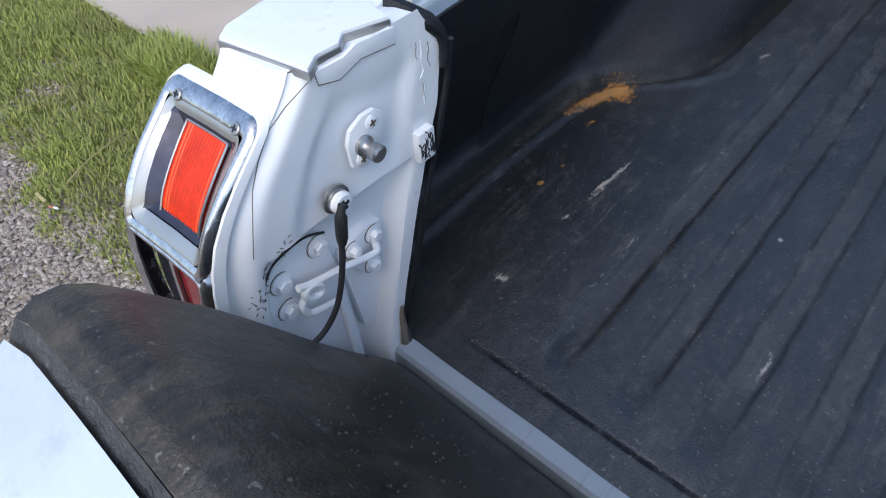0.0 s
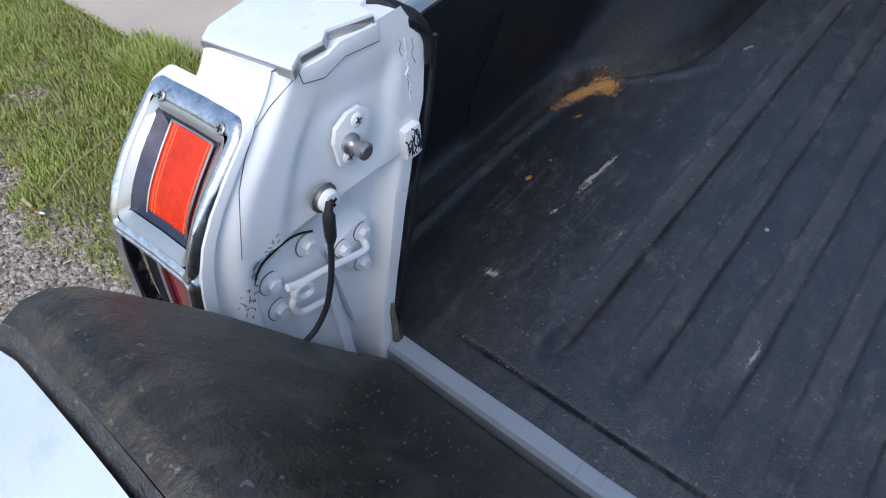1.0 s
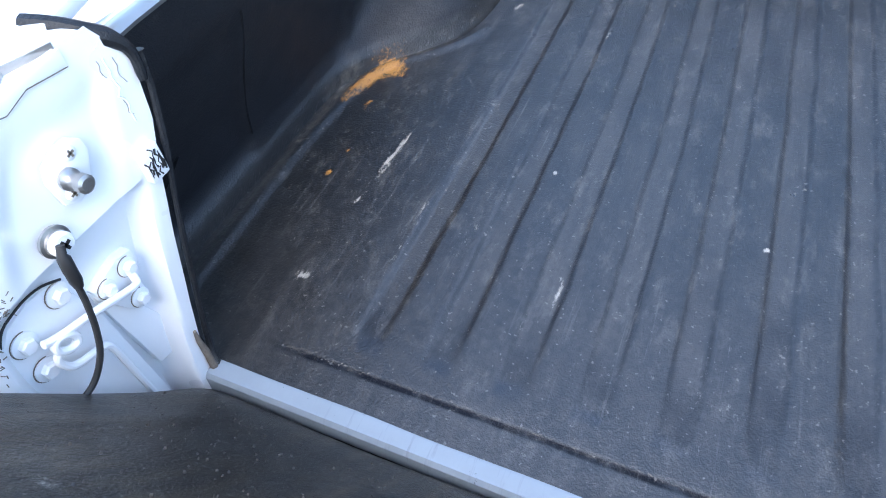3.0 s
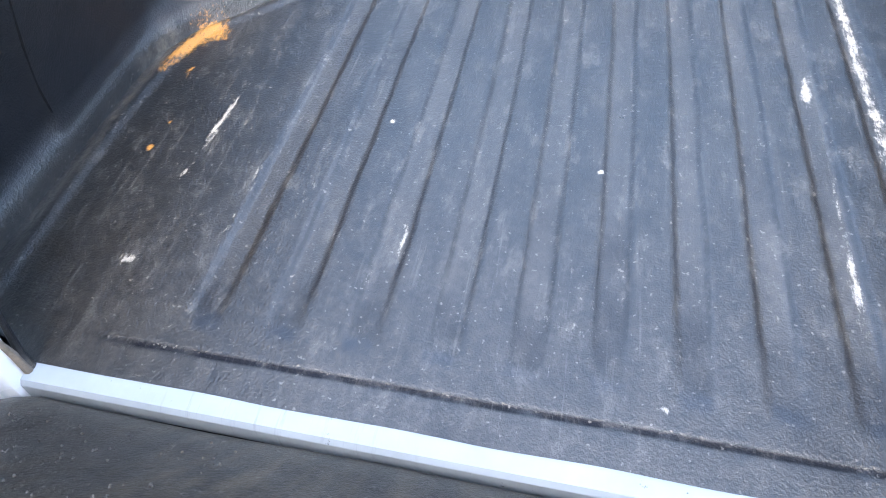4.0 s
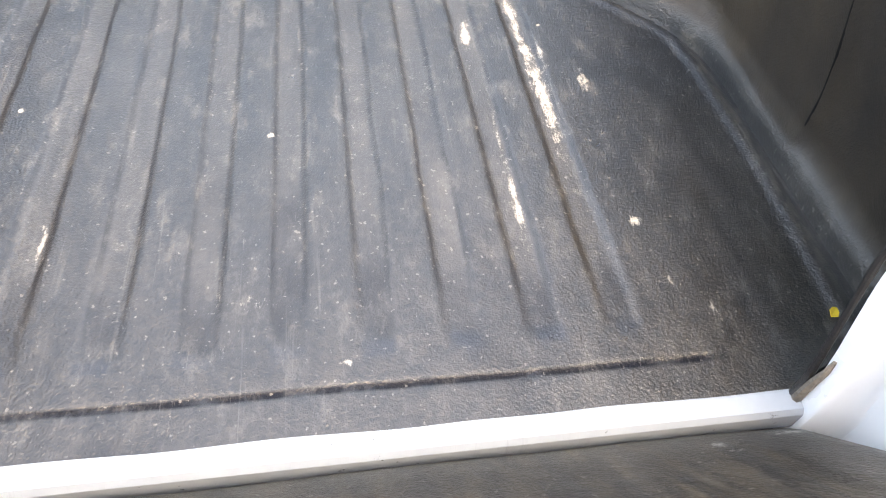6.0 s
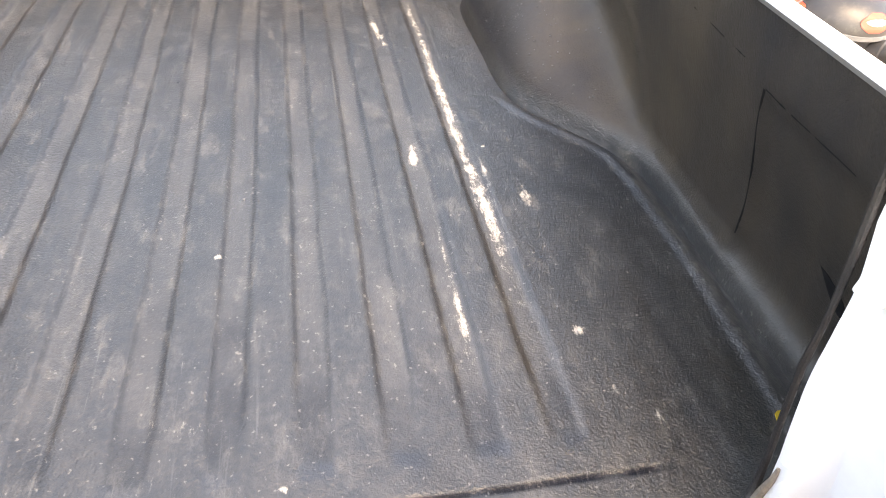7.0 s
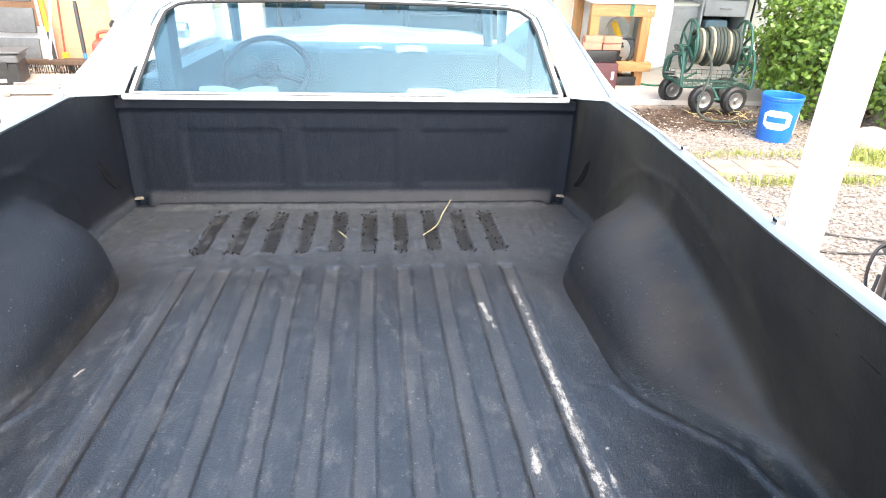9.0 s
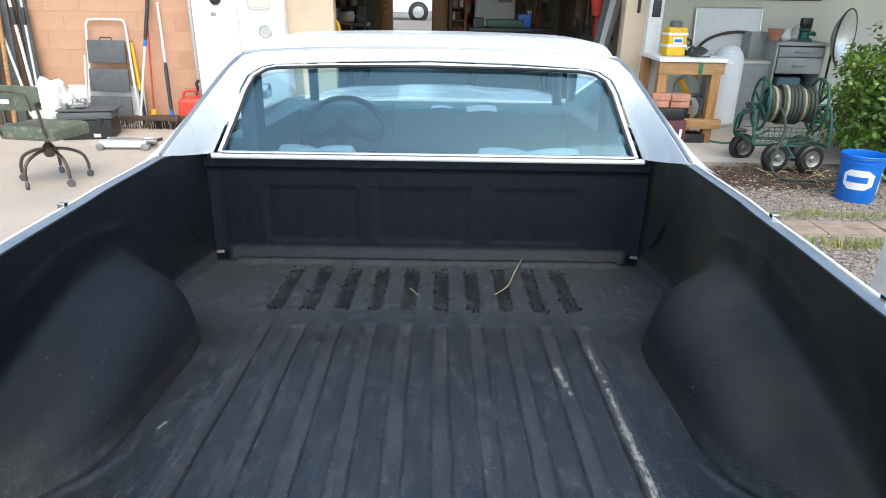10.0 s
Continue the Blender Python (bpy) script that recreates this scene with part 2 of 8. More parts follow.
FLOOR_MARKS = [
    (0.433, 0.52, 0.019, 0.18, 0.0, 1.9), (0.429, 0.84, 0.016, 0.24, 0.0, 2.12), (0.424, 1.24, 0.014, 0.20, 0.0, 2.15), (0.426, 1.06, 0.011, 0.30, 0.0, 2.22), (0.4275, 0.84, 0.015, 0.66, 0.0, 1.97), (0.452, 0.60, 0.014, 0.22, 0.0, 2.35), (0.52, 0.70, 0.05, 0.30, 0.0, 2.62), (-0.36, 0.33, 0.03, 0.30, 0.0, 2.6), (-0.45, 0.30, 0.012, 0.28, 0.0, 2.4), (-0.44, 0.62, 0.02, 0.03, 0.3, 2.25), (-0.02, 0.16, 0.30, 0.05, 0.0, 2.62),
    (0.338, 0.655, 0.011, 0.05, 0.1, 1.8), (0.334, 1.15, 0.017, 0.11, -0.1, 1.95), (0.300, 1.12, 0.020, 0.02, 0.0, 2.35), (0.345, 0.29, 0.010, 0.15, 0.02, 2.1), (0.345, 0.42, 0.008, 0.12, 0.02, 2.3),
    (0.502, 0.526, 0.016, 0.06, 0.1, 2.1), (0.500, 0.42, 0.012, 0.12, 0.05, 2.45), (0.493, 0.244, 0.010, 0.010, 0.0, 1.7), (0.545, 0.105, 0.012, 0.04, 0.0, 2.2),
    (0.505, 0.16, 0.010, 0.08, 0.0, 2.45), (-0.212, 0.25, 0.008, 0.045, 0.0, 2.0), (-0.549, 0.44, 0.009, 0.10, 0.05, 1.85), (-0.556, 0.325, 0.009, 0.045, 0.1, 2.3),
    (-0.558, 0.161, 0.020, 0.018, 0.0, 2.05), (-0.284, 0.479, 0.006, 0.006, 0.0, 1.8), (0.035, 0.422, 0.005, 0.005, 0.0, 1.6), (0.465, 0.676, 0.005, 0.005, 0.0, 1.7),
    (-0.504, 0.95, 0.012, 0.03, 0.2, 2.1), (0.119, 0.076, 0.006, 0.006, 0.0, 1.7), (-0.30, 0.90, 0.008, 0.05, 0.0, 2.3),
]
FLOOR_RUST = [(-0.686, 0.618, 0.023, 0.090, 0.30, 1.70), (-0.664, 0.662, 0.032, 0.032, 0.0, 1.60), (-0.633, 0.363, 0.009, 0.009, 0.0, 1.9), (-0.629, 0.42, 0.007, 0.009, 0.0, 2.0), (-0.655, 0.55, 0.010, 0.03, 0.0, 2.15)]
# damp stains; the two at y 1.15 are shade painted beside the wheel housings
FLOOR_DAMP_SHADE = [(0.655, 0.17, 0.06, 0.13, 0.0, 2.0), (0.60, 0.30, 0.05, 0.16, 0.0, 2.3), (-0.665, 0.16, 0.05, 0.12, 0.0, 2.1), (-0.655, 0.60, 0.06, 0.14, 0.1, 2.35), (-0.62, 0.06, 0.08, 0.05, 0.0, 2.2), (-0.57, 1.15, 0.10, 0.55, 0.0, 1.9), (0.57, 1.15, 0.10, 0.50, 0.0, 1.9), (-0.60, 1.70, 0.14, 0.12, 0.0, 2.2)]
M_BED = liner("bed_liner", FLOOR_MARKS, FLOOR_RUST, FLOOR_DAMP_SHADE, 0.30, 0.32, 0.70, 0.44, (0.99, 1.0, 1.02), 0.32, (0.10, 0.090, 0.080), 1.0)
M_GATE = liner("bed_liner_gate", [(-0.42, -0.232, 0.035, 0.008, 0.0, 2.2), (0.46, -0.06, 0.014, 0.010, 0.0, 2.1), (0.55, -0.05, 0.05, 0.010, 0.0, 2.1), (-0.1, -0.12, 0.02, 0.02, 0.0, 2.3)], (), (), 0.7, 0.40, -10.0, 0.85, (1.35, 1.06, 0.75), 0.25, (0.15, 0.11, 0.065))
# top-edge liner made paler and bluer: sky sheen put into the base colour
M_BAND = liner("smooth_sheen_liner", (), (), (), 0.3, 0.30, -10.0, 1.6, (0.95, 1.0, 1.1), 0.05, (0.09, 0.09, 0.10), 1.0)
M_WHITE = plain("white_paint", (0.84, 0.85, 0.86), 0.28, 0.0, 0.03, 3.0, 30.0, 0.03, 0.0005, (0.45, 0.43, 0.40), 0.12, 0.4)
# both whites are held darker and bluer than the body's white paint
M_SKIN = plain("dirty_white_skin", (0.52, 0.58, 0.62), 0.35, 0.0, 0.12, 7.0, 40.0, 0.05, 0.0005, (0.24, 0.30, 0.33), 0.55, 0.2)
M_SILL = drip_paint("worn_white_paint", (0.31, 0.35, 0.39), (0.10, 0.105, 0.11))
M_CHROME = plain("chrome", (0.60, 0.60, 0.61), 0.10, 1.0, 0.10, 14.0, 90.0, 0.02, 0.0004, (0.25, 0.23, 0.2), 0.35)
M_PITTED = plain("pitted_chrome", (0.58, 0.58, 0.59), 0.24, 1.0, 0.22, 60.0, 260.0, 0.12, 0.0004, (0.10, 0.10, 0.12), 0.45)
M_STAINLESS = plain("stainless_trim", (0.46, 0.455, 0.44), 0.32, 0.85, 0.12, 10.0, 80.0, 0.04, 0.0004, (0.3, 0.28, 0.25), 0.3)
M_STEEL = plain("grey_steel", (0.42, 0.41, 0.40), 0.38, 0.9, 0.2, 30.0, 140.0, 0.1, 0.0005, (0.2, 0.13, 0.08), 0.4)
M_GRIME = plain("dry_grime", (0.012, 0.012, 0.013), 0.95, 0.0, 0.3, 30.0, 120.0, 0.3, 0.0006, None, 0.5, 0.0, None, 0.05)
M_STALK = plain("dry_straw", (0.38, 0.33, 0.19), 0.8, 0.0, 0.3, 20.0, 90.0, 0.1)
M_BLACK = plain("black_rubber", (0.02, 0.02, 0.021), 0.5, 0.0, 0.3, 20.0, 120.0, 0.15, 0.0006)
M_RED = plain("red_lens", (0.74, 0.035, 0.005), 0.22, 0.0, 0.35, 26.0, 220.0, 0.5, 0.0005, None, 0, 0.0, None, 0.25)
M_RED_RIB = plain("orange_red_lens", (0.95, 0.09, 0.008), 0.3, 0.0, 0.1, 20.0, 160.0, 0.1, 0.0005)
M_DARK_CHROME = plain("dark_bezel", (0.06, 0.06, 0.085), 0.22, 0.7, 0.3, 40.0, 200.0, 0.1, 0.0005)
M_DARKRED = plain("dark_red_lens", (0.22, 0.015, 0.02), 0.15, 0.0, 0.15, 20.0, 160.0, 0.1, 0.0005)
M_PRIMER = plain("seam_sealer", (0.19, 0.16, 0.13), 0.7, 0.0, 0.35, 60.0, 200.0, 0.6, 0.002, (0.05, 0.04, 0.03), 0.7)
M_INTERIOR = plain("blue_grey_vinyl", (0.10, 0.17, 0.20), 0.55, 0.0, 0.15, 10.0, 90.0, 0.15, 0.001)
M_SEAT = plain("pale_blue_cloth", (0.50, 0.62, 0.68), 0.85, 0.0, 0.12, 12.0, 150.0, 0.3, 0.001)
M_WHEEL = plain("steering_wheel_rim", (0.035, 0.05, 0.06), 0.4, 0.0, 0.2, 10.0, 90.0, 0.1, 0.001)
M_DASH = plain("dark_blue_dash", (0.07, 0.15, 0.18), 0.5, 0.0, 0.2, 10.0, 90.0, 0.15, 0.001)
M_PAPER = plain("paper", (0.82, 0.82, 0.80), 0.8, 0.0, 0.04, 20.0, 80.0, 0.05)
M_GLASS = glass("car_glass", (0.66, 0.80, 0.86))
M_REARGLASS = glass("tinted_rear_glass", (0.70, 0.90, 0.98), (0.46, 0.76, 0.96), 0.05)


# ---- mesh helpers ----
def surf(nu, nv, f):
    """A sheet from a function of u and v, each from 0 to 1."""
    bm = bmesh.new()
    rows = [[bm.verts.new(f(i / nu, j / nv)) for j in range(nv + 1)] for i in range(nu + 1)]
    for i in range(nu):
        for j in range(nv):
            bm.faces.new((rows[i][j], rows[i + 1][j], rows[i + 1][j + 1], rows[i][j + 1]))
    return bm


def thick(bm, t):
    bmesh.ops.recalc_face_normals(bm, faces=bm.faces)
    bmesh.ops.solidify(bm, geom=bm.faces[:], thickness=t)
    return bm


def box(x0, x1, y0, y1, z0, z1, bevel=0.004, seg=2, bm=None):
    b = bmesh.new()
    bmesh.ops.create_cube(b, size=1.0)
    bmesh.ops.transform(b, verts=b.verts, matrix=Matrix.LocRotScale(((x0 + x1) / 2, (y0 + y1) / 2, (z0 + z1) / 2), None, (x1 - x0, y1 - y0, z1 - z0)))
    if bevel:
        bmesh.ops.bevel(b, geom=b.edges[:], offset=bevel, segments=seg, affect="EDGES", profile=0.6)
    return join(bm, b)


def join(bm, b):
    if bm is None:
        return b
    me = bpy.data.meshes.new("tmp")
    b.to_mesh(me)
    b.free()
    bm.from_mesh(me)
    bpy.data.meshes.remove(me)
    return bm


def moved(bm, m):
    bmesh.ops.transform(bm, verts=bm.verts, matrix=m)
    return bm


def tube(points, r, n=10, closed=False, bm=None):
    """A round bar along points; r may be a list."""
    b = bmesh.new()
    pts = [Vector(p) for p in points]
    k = len(pts)
    rings, up = [], None
    for i, p in enumerate(pts):
        a = pts[(i - 1) % k] if closed or i else p
        c = pts[(i + 1) % k] if closed or i < k - 1 else p
        d = (c - a).normalized()
        if up is None:
            up = d.orthogonal().normalized()
        up = (up - d * up.dot(d)).normalized()
        side = d.cross(up)
        rad = r[i] if isinstance(r, (list, tuple)) else r
        rings.append([b.verts.new(p + (up * math.cos(2 * math.pi * j / n) + side * math.sin(2 * math.pi * j / n)) * rad) for j in range(n)])
    for i in range(k if closed else k - 1):
        for j in range(n):
            b.faces.new((rings[i][j], rings[(i + 1) % k][j], rings[(i + 1) % k][(j + 1) % n], rings[i][(j + 1) % n]))
    if not closed:
        b.faces.new(rings[0][::-1])
        b.faces.new(rings[-1])
    return join(bm, b)


def curved(points, steps=8):
    """A smooth line through points."""
    pts = [Vector(p) for p in points]
    out = []
    for i in range(len(pts) - 1):
        p0, p1, p2, p3 = pts[max(i - 1, 0)], pts[i], pts[i + 1], pts[min(i + 2, len(pts) - 1)]
        for s in range(steps):
            t = s / steps
            out.append(0.5 * ((2 * p1) + (p2 - p0) * t + (2 * p0 - 5 * p1 + 4 * p2 - p3) * t * t + (3 * p1 - p0 - 3 * p2 + p3) * t**3))
    return out + [pts[-1]]


def lathe(profile, n=24, m=None, bm=None):
    """A turned body: profile of (radius, height) pairs round z, then posed by m."""
    b = bmesh.new()
    rings = [[b.verts.new((max(r, 1e-4) * math.cos(2 * math.pi * j / n), max(r, 1e-4) * math.sin(2 * math.pi * j / n), z)) for j in range(n)] for r, z in profile]
    for a, c in zip(rings, rings[1:]):
        for j in range(n):
            b.faces.new((a[j], a[(j + 1) % n], c[(j + 1) % n], c[j]))
    b.faces.new(rings[0][::-1])
    b.faces.new(rings[-1])
    bmesh.ops.recalc_face_normals(b, faces=b.faces)
    if m is not None:
        moved(b, m)
    return join(bm, b)


def prism(poly, d0, d1, axis="x", bevel=0.0, bm=None):
    """A flat outline pushed along an axis from d0 to d1. For x the outline is (y, z), for y (x, z), for z (x, y)."""
    b = bmesh.new()
    put = {"x": lambda p, d: (d, p[0], p[1]), "y": lambda p, d: (p[0], d, p[1]), "z": lambda p, d: (p[0], p[1], d)}[axis]
    lo, hi = [b.verts.new(put(p, d0)) for p in poly], [b.verts.new(put(p, d1)) for p in poly]
    k = len(poly)
    for i in range(k):
        b.faces.new((lo[i], lo[(i + 1) % k], hi[(i + 1) % k], hi[i]))
    b.faces.new(lo[::-1])
    b.faces.new(hi)
    bmesh.ops.recalc_face_normals(b, faces=b.faces)
    if bevel:
        bmesh.ops.bevel(b, geom=b.edges[:], offset=bevel, segments=2, affect="EDGES", profile=0.6)
    return join(bm, b)


def part(name, bm, material, parent=None, label="", smooth=True, angle=35):
    """Links a bmesh as one mesh object, under a thing or part where one is given."""
    me = bpy.data.meshes.new(name)
    bmesh.ops.remove_doubles(bm, verts=bm.verts, dist=1e-5)
    if smooth:
        for e in bm.edges:
            e.smooth = len(e.link_faces) != 2 or e.calc_face_angle(0) < radians(angle)
        for f in bm.faces:
            f.smooth = True
    bm.to_mesh(me)
    bm.free()
    me.materials.append(material)
    ob = new(name, me)
    if parent:
        ob.parent = parent
    return tagged(ob, label)


def thing(name, x, y, z=0.0, turn=0.0, label="", category="", group=""):
    e = new(name)
    e.empty_display_size = 0.1
    e.matrix_world = pose(x, y, z, 0, 0, turn)
    return tagged(e, label, category, group)


def lerp(a, b, t):
    return a + (b - a) * t


def smooth01(t):
    t = max(0.0, min(1.0, t))
    return t * t * (3 - 2 * t)


def track(keys, t):
    """Value at t of a line through (t, value) pairs."""
    for (a, va), (b, vb) in zip(keys, keys[1:]):
        if t <= b:
            return lerp(va, vb, max(0.0, (t - a) / (b - a)))
    return keys[-1][1]


# ---- the car-based pickup ----
BED = 0.70          # height of the bed floor at its rear sill
truck = new("pickup_truck")
truck.matrix_world = pose(0, 0, BED, -3.0, 0, 0) @ pose(0, 0, -BED)
tagged(truck, "white coupe-bodied pickup with a black lined bed and its tailgate ajar", "pickup truck")


def tpart(name, bm, material, parent=None, label="", **k):
    moved(bm, Matrix.Translation((0, 0, BED)))
    return part(name, bm, material, parent or truck, label, **k)


GROOVE = [-0.4235 + i * 0.0945 for i in range(10)]
DRIFT = [0.002, 0.007, 0.011, 0.013, 0.013, 0.010, 0.009, 0.007, 0.004, 0.001]


# line of the raised bead along the foot of the walls, turning in behind the wheel housings
BEAD = [(0.0, 0.700), (0.2, 0.709), (0.36, 0.714), (0.56, 0.706), (0.65, 0.692), (0.70, 0.648), (0.74, 0.606), (0.80, 0.562), (0.88, 0.53)]


def soft(keys, t, w=0.03):
    return sum(track(keys, t + w * k) for k in (-1.4, -0.7, 0, 0.7, 1.4)) / 5


def floor_z(x, y):
    z = 0.0
    bow = lerp(1.0, 0.0, smooth01((y - 0.5) / 0.85))
    for cx, drift in zip(GROOVE, DRIFT):
        d = abs(x - cx - drift * bow)
        if d < 0.034:
            # the sprayed edges waver, and the grooves run out towards the sill
            d += 0.0014 * noise.noise((x * 9, y * 16, cx * 50)) + 0.0009 * noise.noise((x * 20, y * 60, cx * 50))
            w = smooth01((0.0250 - d) / 0.012)
            main = (0.35 * smooth01((y - 0.080) / 0.035) + 0.65 * smooth01((y - 0.08) / 0.16)) * smooth01((1.425 - y) / 0.02)
            fore = smooth01((y - 1.515) / 0.018) * smooth01((1.835 - y) / 0.02)
            z -= 0.0046 * w * max(main, 1.15 * fore)
    z -= 0.0014 * smooth01(1 - abs(y - 0.047 - 0.0015 * noise.noise((x * 14, 0, 9))) / 0.0075) * smooth01((0.535 - abs(x)) / 0.03)
    # fold beside the walls, and the raised step against the bulkhead
    z += 0.0045 * smooth01(1 - abs(abs(x) - soft(BEAD, y, 0.02)) / 0.020) * smooth01((0.88 - y) / 0.08)
    z += 0.011 * smooth01((y - 1.860) / 0.045) * smooth01((0.66 - abs(x)) / 0.02)
    z += 0.0018 * noise.noise((x * 5, y * 5, 0)) + 0.0007 * noise.noise((x * 22, y * 22, 3))
    # sprayed liner thickens into low lumps towards the front
    z += 0.0045 * smooth01((y - 1.40) / 0.12) * max(0.0, noise.noise((x * 34, y * 28, 7)) - 0.1)
    return z


def floor_at(u, v):
    x, y = lerp(-0.765, 0.765, u), 0.12 * v / 0.18 if v < 0.18 else lerp(0.12, 1.955, (v - 0.18) / 0.82)
    narrow = lerp(0.600, 0.765, smooth01((y - 0.0) / 0.07)) / 0.765
    x *= narrow
    return (x, y, floor_z(x, y))


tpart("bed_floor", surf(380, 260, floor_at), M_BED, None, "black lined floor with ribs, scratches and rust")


RAIL = [(0.02, 0.606), (0.126, 0.628), (0.40, 0.645), (0.68, 0.673), (1.0, 0.708), (1.3, 0.735), (1.67, 0.745), (1.93, 0.72)]
RAIL_Z = [(0.0, 0.392), (0.7, 0.382), (1.2, 0.384), (1.67, 0.396), (1.93, 0.366)]


def wall_x(y, z):
    base = track([(0.0, 0.745), (0.9, 0.752), (1.65, 0.748), (1.93, 0.722)], y)
    top = track(RAIL, y) + 0.004
    t = smooth01((z - 0.05) / 0.33)
    return lerp(base, top, t)


# wheel housing: how high and how far in the wall bulges along the bed
ARCH = [(0.0, 0.035), (0.56, 0.04), (0.66, 0.055), (0.74, 0.085), (0.82, 0.12), (0.90, 0.15), (1.00, 0.185), (1.12, 0.212), (1.25, 0.220), (1.36, 0.205), (1.42, 0.175), (1.47, 0.125), (1.51, 0.07), (1.55, 0.035)]
FOOT = [(0.0, 0.010), (0.56, 0.012), (0.63, 0.030), (0.70, 0.080), (0.74, 0.125), (0.78, 0.160), (0.83, 0.184), (0.90, 0.194), (1.27, 0.196), (1.36, 0.175), (1.42, 0.135), (1.46, 0.085), (1.50, 0.035), (1.54, 0.012)]
ROWS, SPLIT = 56, 34


def wall_grid(s):
    """Side wall and wheel housing as one softened sheet, from the floor to the rail."""
    cols = 172
    g = np.zeros((cols + 1, ROWS + 1, 3))
    for i in range(cols + 1):
        y = lerp(0.03, 1.93, i / cols)
        top, h, d = track(RAIL_Z, y) + 0.003, soft(ARCH, y), soft(FOOT, y)
        for j in range(ROWS + 1):
            if j <= SPLIT:
                z = h * j / SPLIT
                g[i, j] = (wall_x(y, z) - d * (0.96 * (1 - (j / SPLIT) ** 2.8) ** 0.75 + 0.08 * (1 - j / SPLIT) ** 6), y, z)
            else:
                z = lerp(h, top, (j - SPLIT) / (ROWS - SPLIT))
                g[i, j] = (wall_x(y, z), y, z)
    for _ in range(14):
        g[:, 1:-1, 0::2] += 0.25 * (g[:, :-2, 0::2] + g[:, 2:, 0::2] - 2 * g[:, 1:-1, 0::2])
        g[1:-1, :-1, 0::2] += 0.25 * (g[:-2, :-1, 0::2] + g[2:, :-1, 0::2] - 2 * g[1:-1, :-1, 0::2])
    for i in range(cols + 1):
        for j in range(ROWS + 1):
            x, y, z = g[i, j]
            # pressed panel behind the wheel arch
            x += 0.008 * smooth01((0.335 - 0.10 * (z - 0.08) - y) / 0.014) * smooth01((0.310 - z) / 0.014) * smooth01((z - 0.03) / 0.02)
            x -= 0.0018 * smooth01(1 - abs(z - 0.292) / 0.02) * smooth01((y - 0.43) / 0.03) * smooth01((1.5 - y) / 0.1)
            x += 0.003 * smooth01((z - 0.045) / 0.02) * smooth01((0.085 - z) / 0.02) * smooth01((0.68 - y) / 0.1)
            x += 0.0022 * noise.noise((y * 6, z * 9, s * 5)) + 0.0009 * noise.noise((y * 25, z * 6, s * 9))
            r = math.hypot((y - 1.13) / 1.5, z + 0.02)
            x -= 0.0030 * smooth01(1 - abs(r - 0.335) / 0.016)
            g[i, j] = (s * x, y, z - 0.006 * (j == 0))
    return g


def grid_mesh(g, keep):
    bm = bmesh.new()
    at = {}

    def vert(i, j):
        if (i, j) not in at:
            at[i, j] = bm.verts.new(g[i, j])
        return at[i, j]

    for i in range(g.shape[0] - 1):
        for j in range(g.shape[1] - 1):
            if keep(i, j):
                bm.faces.new((vert(i, j), vert(i + 1, j), vert(i + 1, j + 1), vert(i, j + 1)))
    bmesh.ops.recalc_face_normals(bm, faces=bm.faces)
    return bm


def wall_line(g, pts, r=0.0022):
    """A thin broken seam of grime lying in the wall's surface."""
    s = 1 if g[0, 0, 0] > 0 else -1
    out = []
    for y, z in pts:
        i = int(round((y - 0.03) / 1.9 * (g.shape[0] - 1)))
        col = g[max(0, min(i, g.shape[0] - 1))]
        out.append((float(np.interp(z, col[:, 2], col[:, 0])) + s * r * 0.70, y, z))
    return tube(out, r, 5)


for s, side in ((-1, "driver"), (1, "passenger")):
    grid = wall_grid(s)
    bulge = lambda i, j: 52 <= i < 146 and j < SPLIT + 6
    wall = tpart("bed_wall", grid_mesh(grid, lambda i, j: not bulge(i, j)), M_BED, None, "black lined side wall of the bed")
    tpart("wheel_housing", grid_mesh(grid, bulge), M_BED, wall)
    fold = [(0.340 - 0.0013 * k, 0.070 + 0.0125 * k) for k in range(20)]
    tpart("grime_line", wall_line(grid, fold), M_GRIME, wall, "black grime along a pressed fold")
    for a, b in ((0.312, 0.27), (0.258, 0.225), (0.215, 0.15)) if s > 0 else ():
        tpart("grime_line", wall_line(grid, [(lerp(a, b, k / 6), 0.309) for k in range(7)], 0.0018), M_GRIME, wall)
    for a, b in ((0.365, 0.39), (0.42, 0.46), (0.50, 0.51), (0.56, 0.60), (0.64, 0.66)) if s > 0 else ():
        tpart("grime_line", wall_line(grid, [(lerp(a, b, k / 4), 0.321) for k in range(5)], 0.0014), M_GRIME, wall)
    # tie-down slots: a narrow one by the tail, a slanting wedge by the bulkhead
    for outline in ([(0.182, 0.158), (0.168, 0.157), (0.145, 0.148), (0.128, 0.134), (0.131, 0.116), (0.150, 0.122), (0.166, 0.138)], [(1.742, 0.200), (1.762, 0.186), (1.81, 0.120), (1.848, 0.082), (1.81, 0.094), (1.764, 0.140), (1.752, 0.168)]):
        yc, zc = sum(p[0] for p in outline) / len(outline), sum(p[1] for p in outline) / len(outline)
        col = grid[int(round((yc - 0.03) / 1.9 * (grid.shape[0] - 1)))]
        xc = abs(col[int(np.argmin(abs(col[:, 2] - zc))), 0])
        slot = prism(outline, s * (xc - 0.0025), s * (xc + 0.008), "x")
        for v in slot.verts:
            v.co.x += s * (wall_x(v.co.y, v.co.z) - wall_x(yc, zc))
        tpart("tie_down_slot", slot, M_GRIME, wall, "dark tie-down slot", smooth=False)


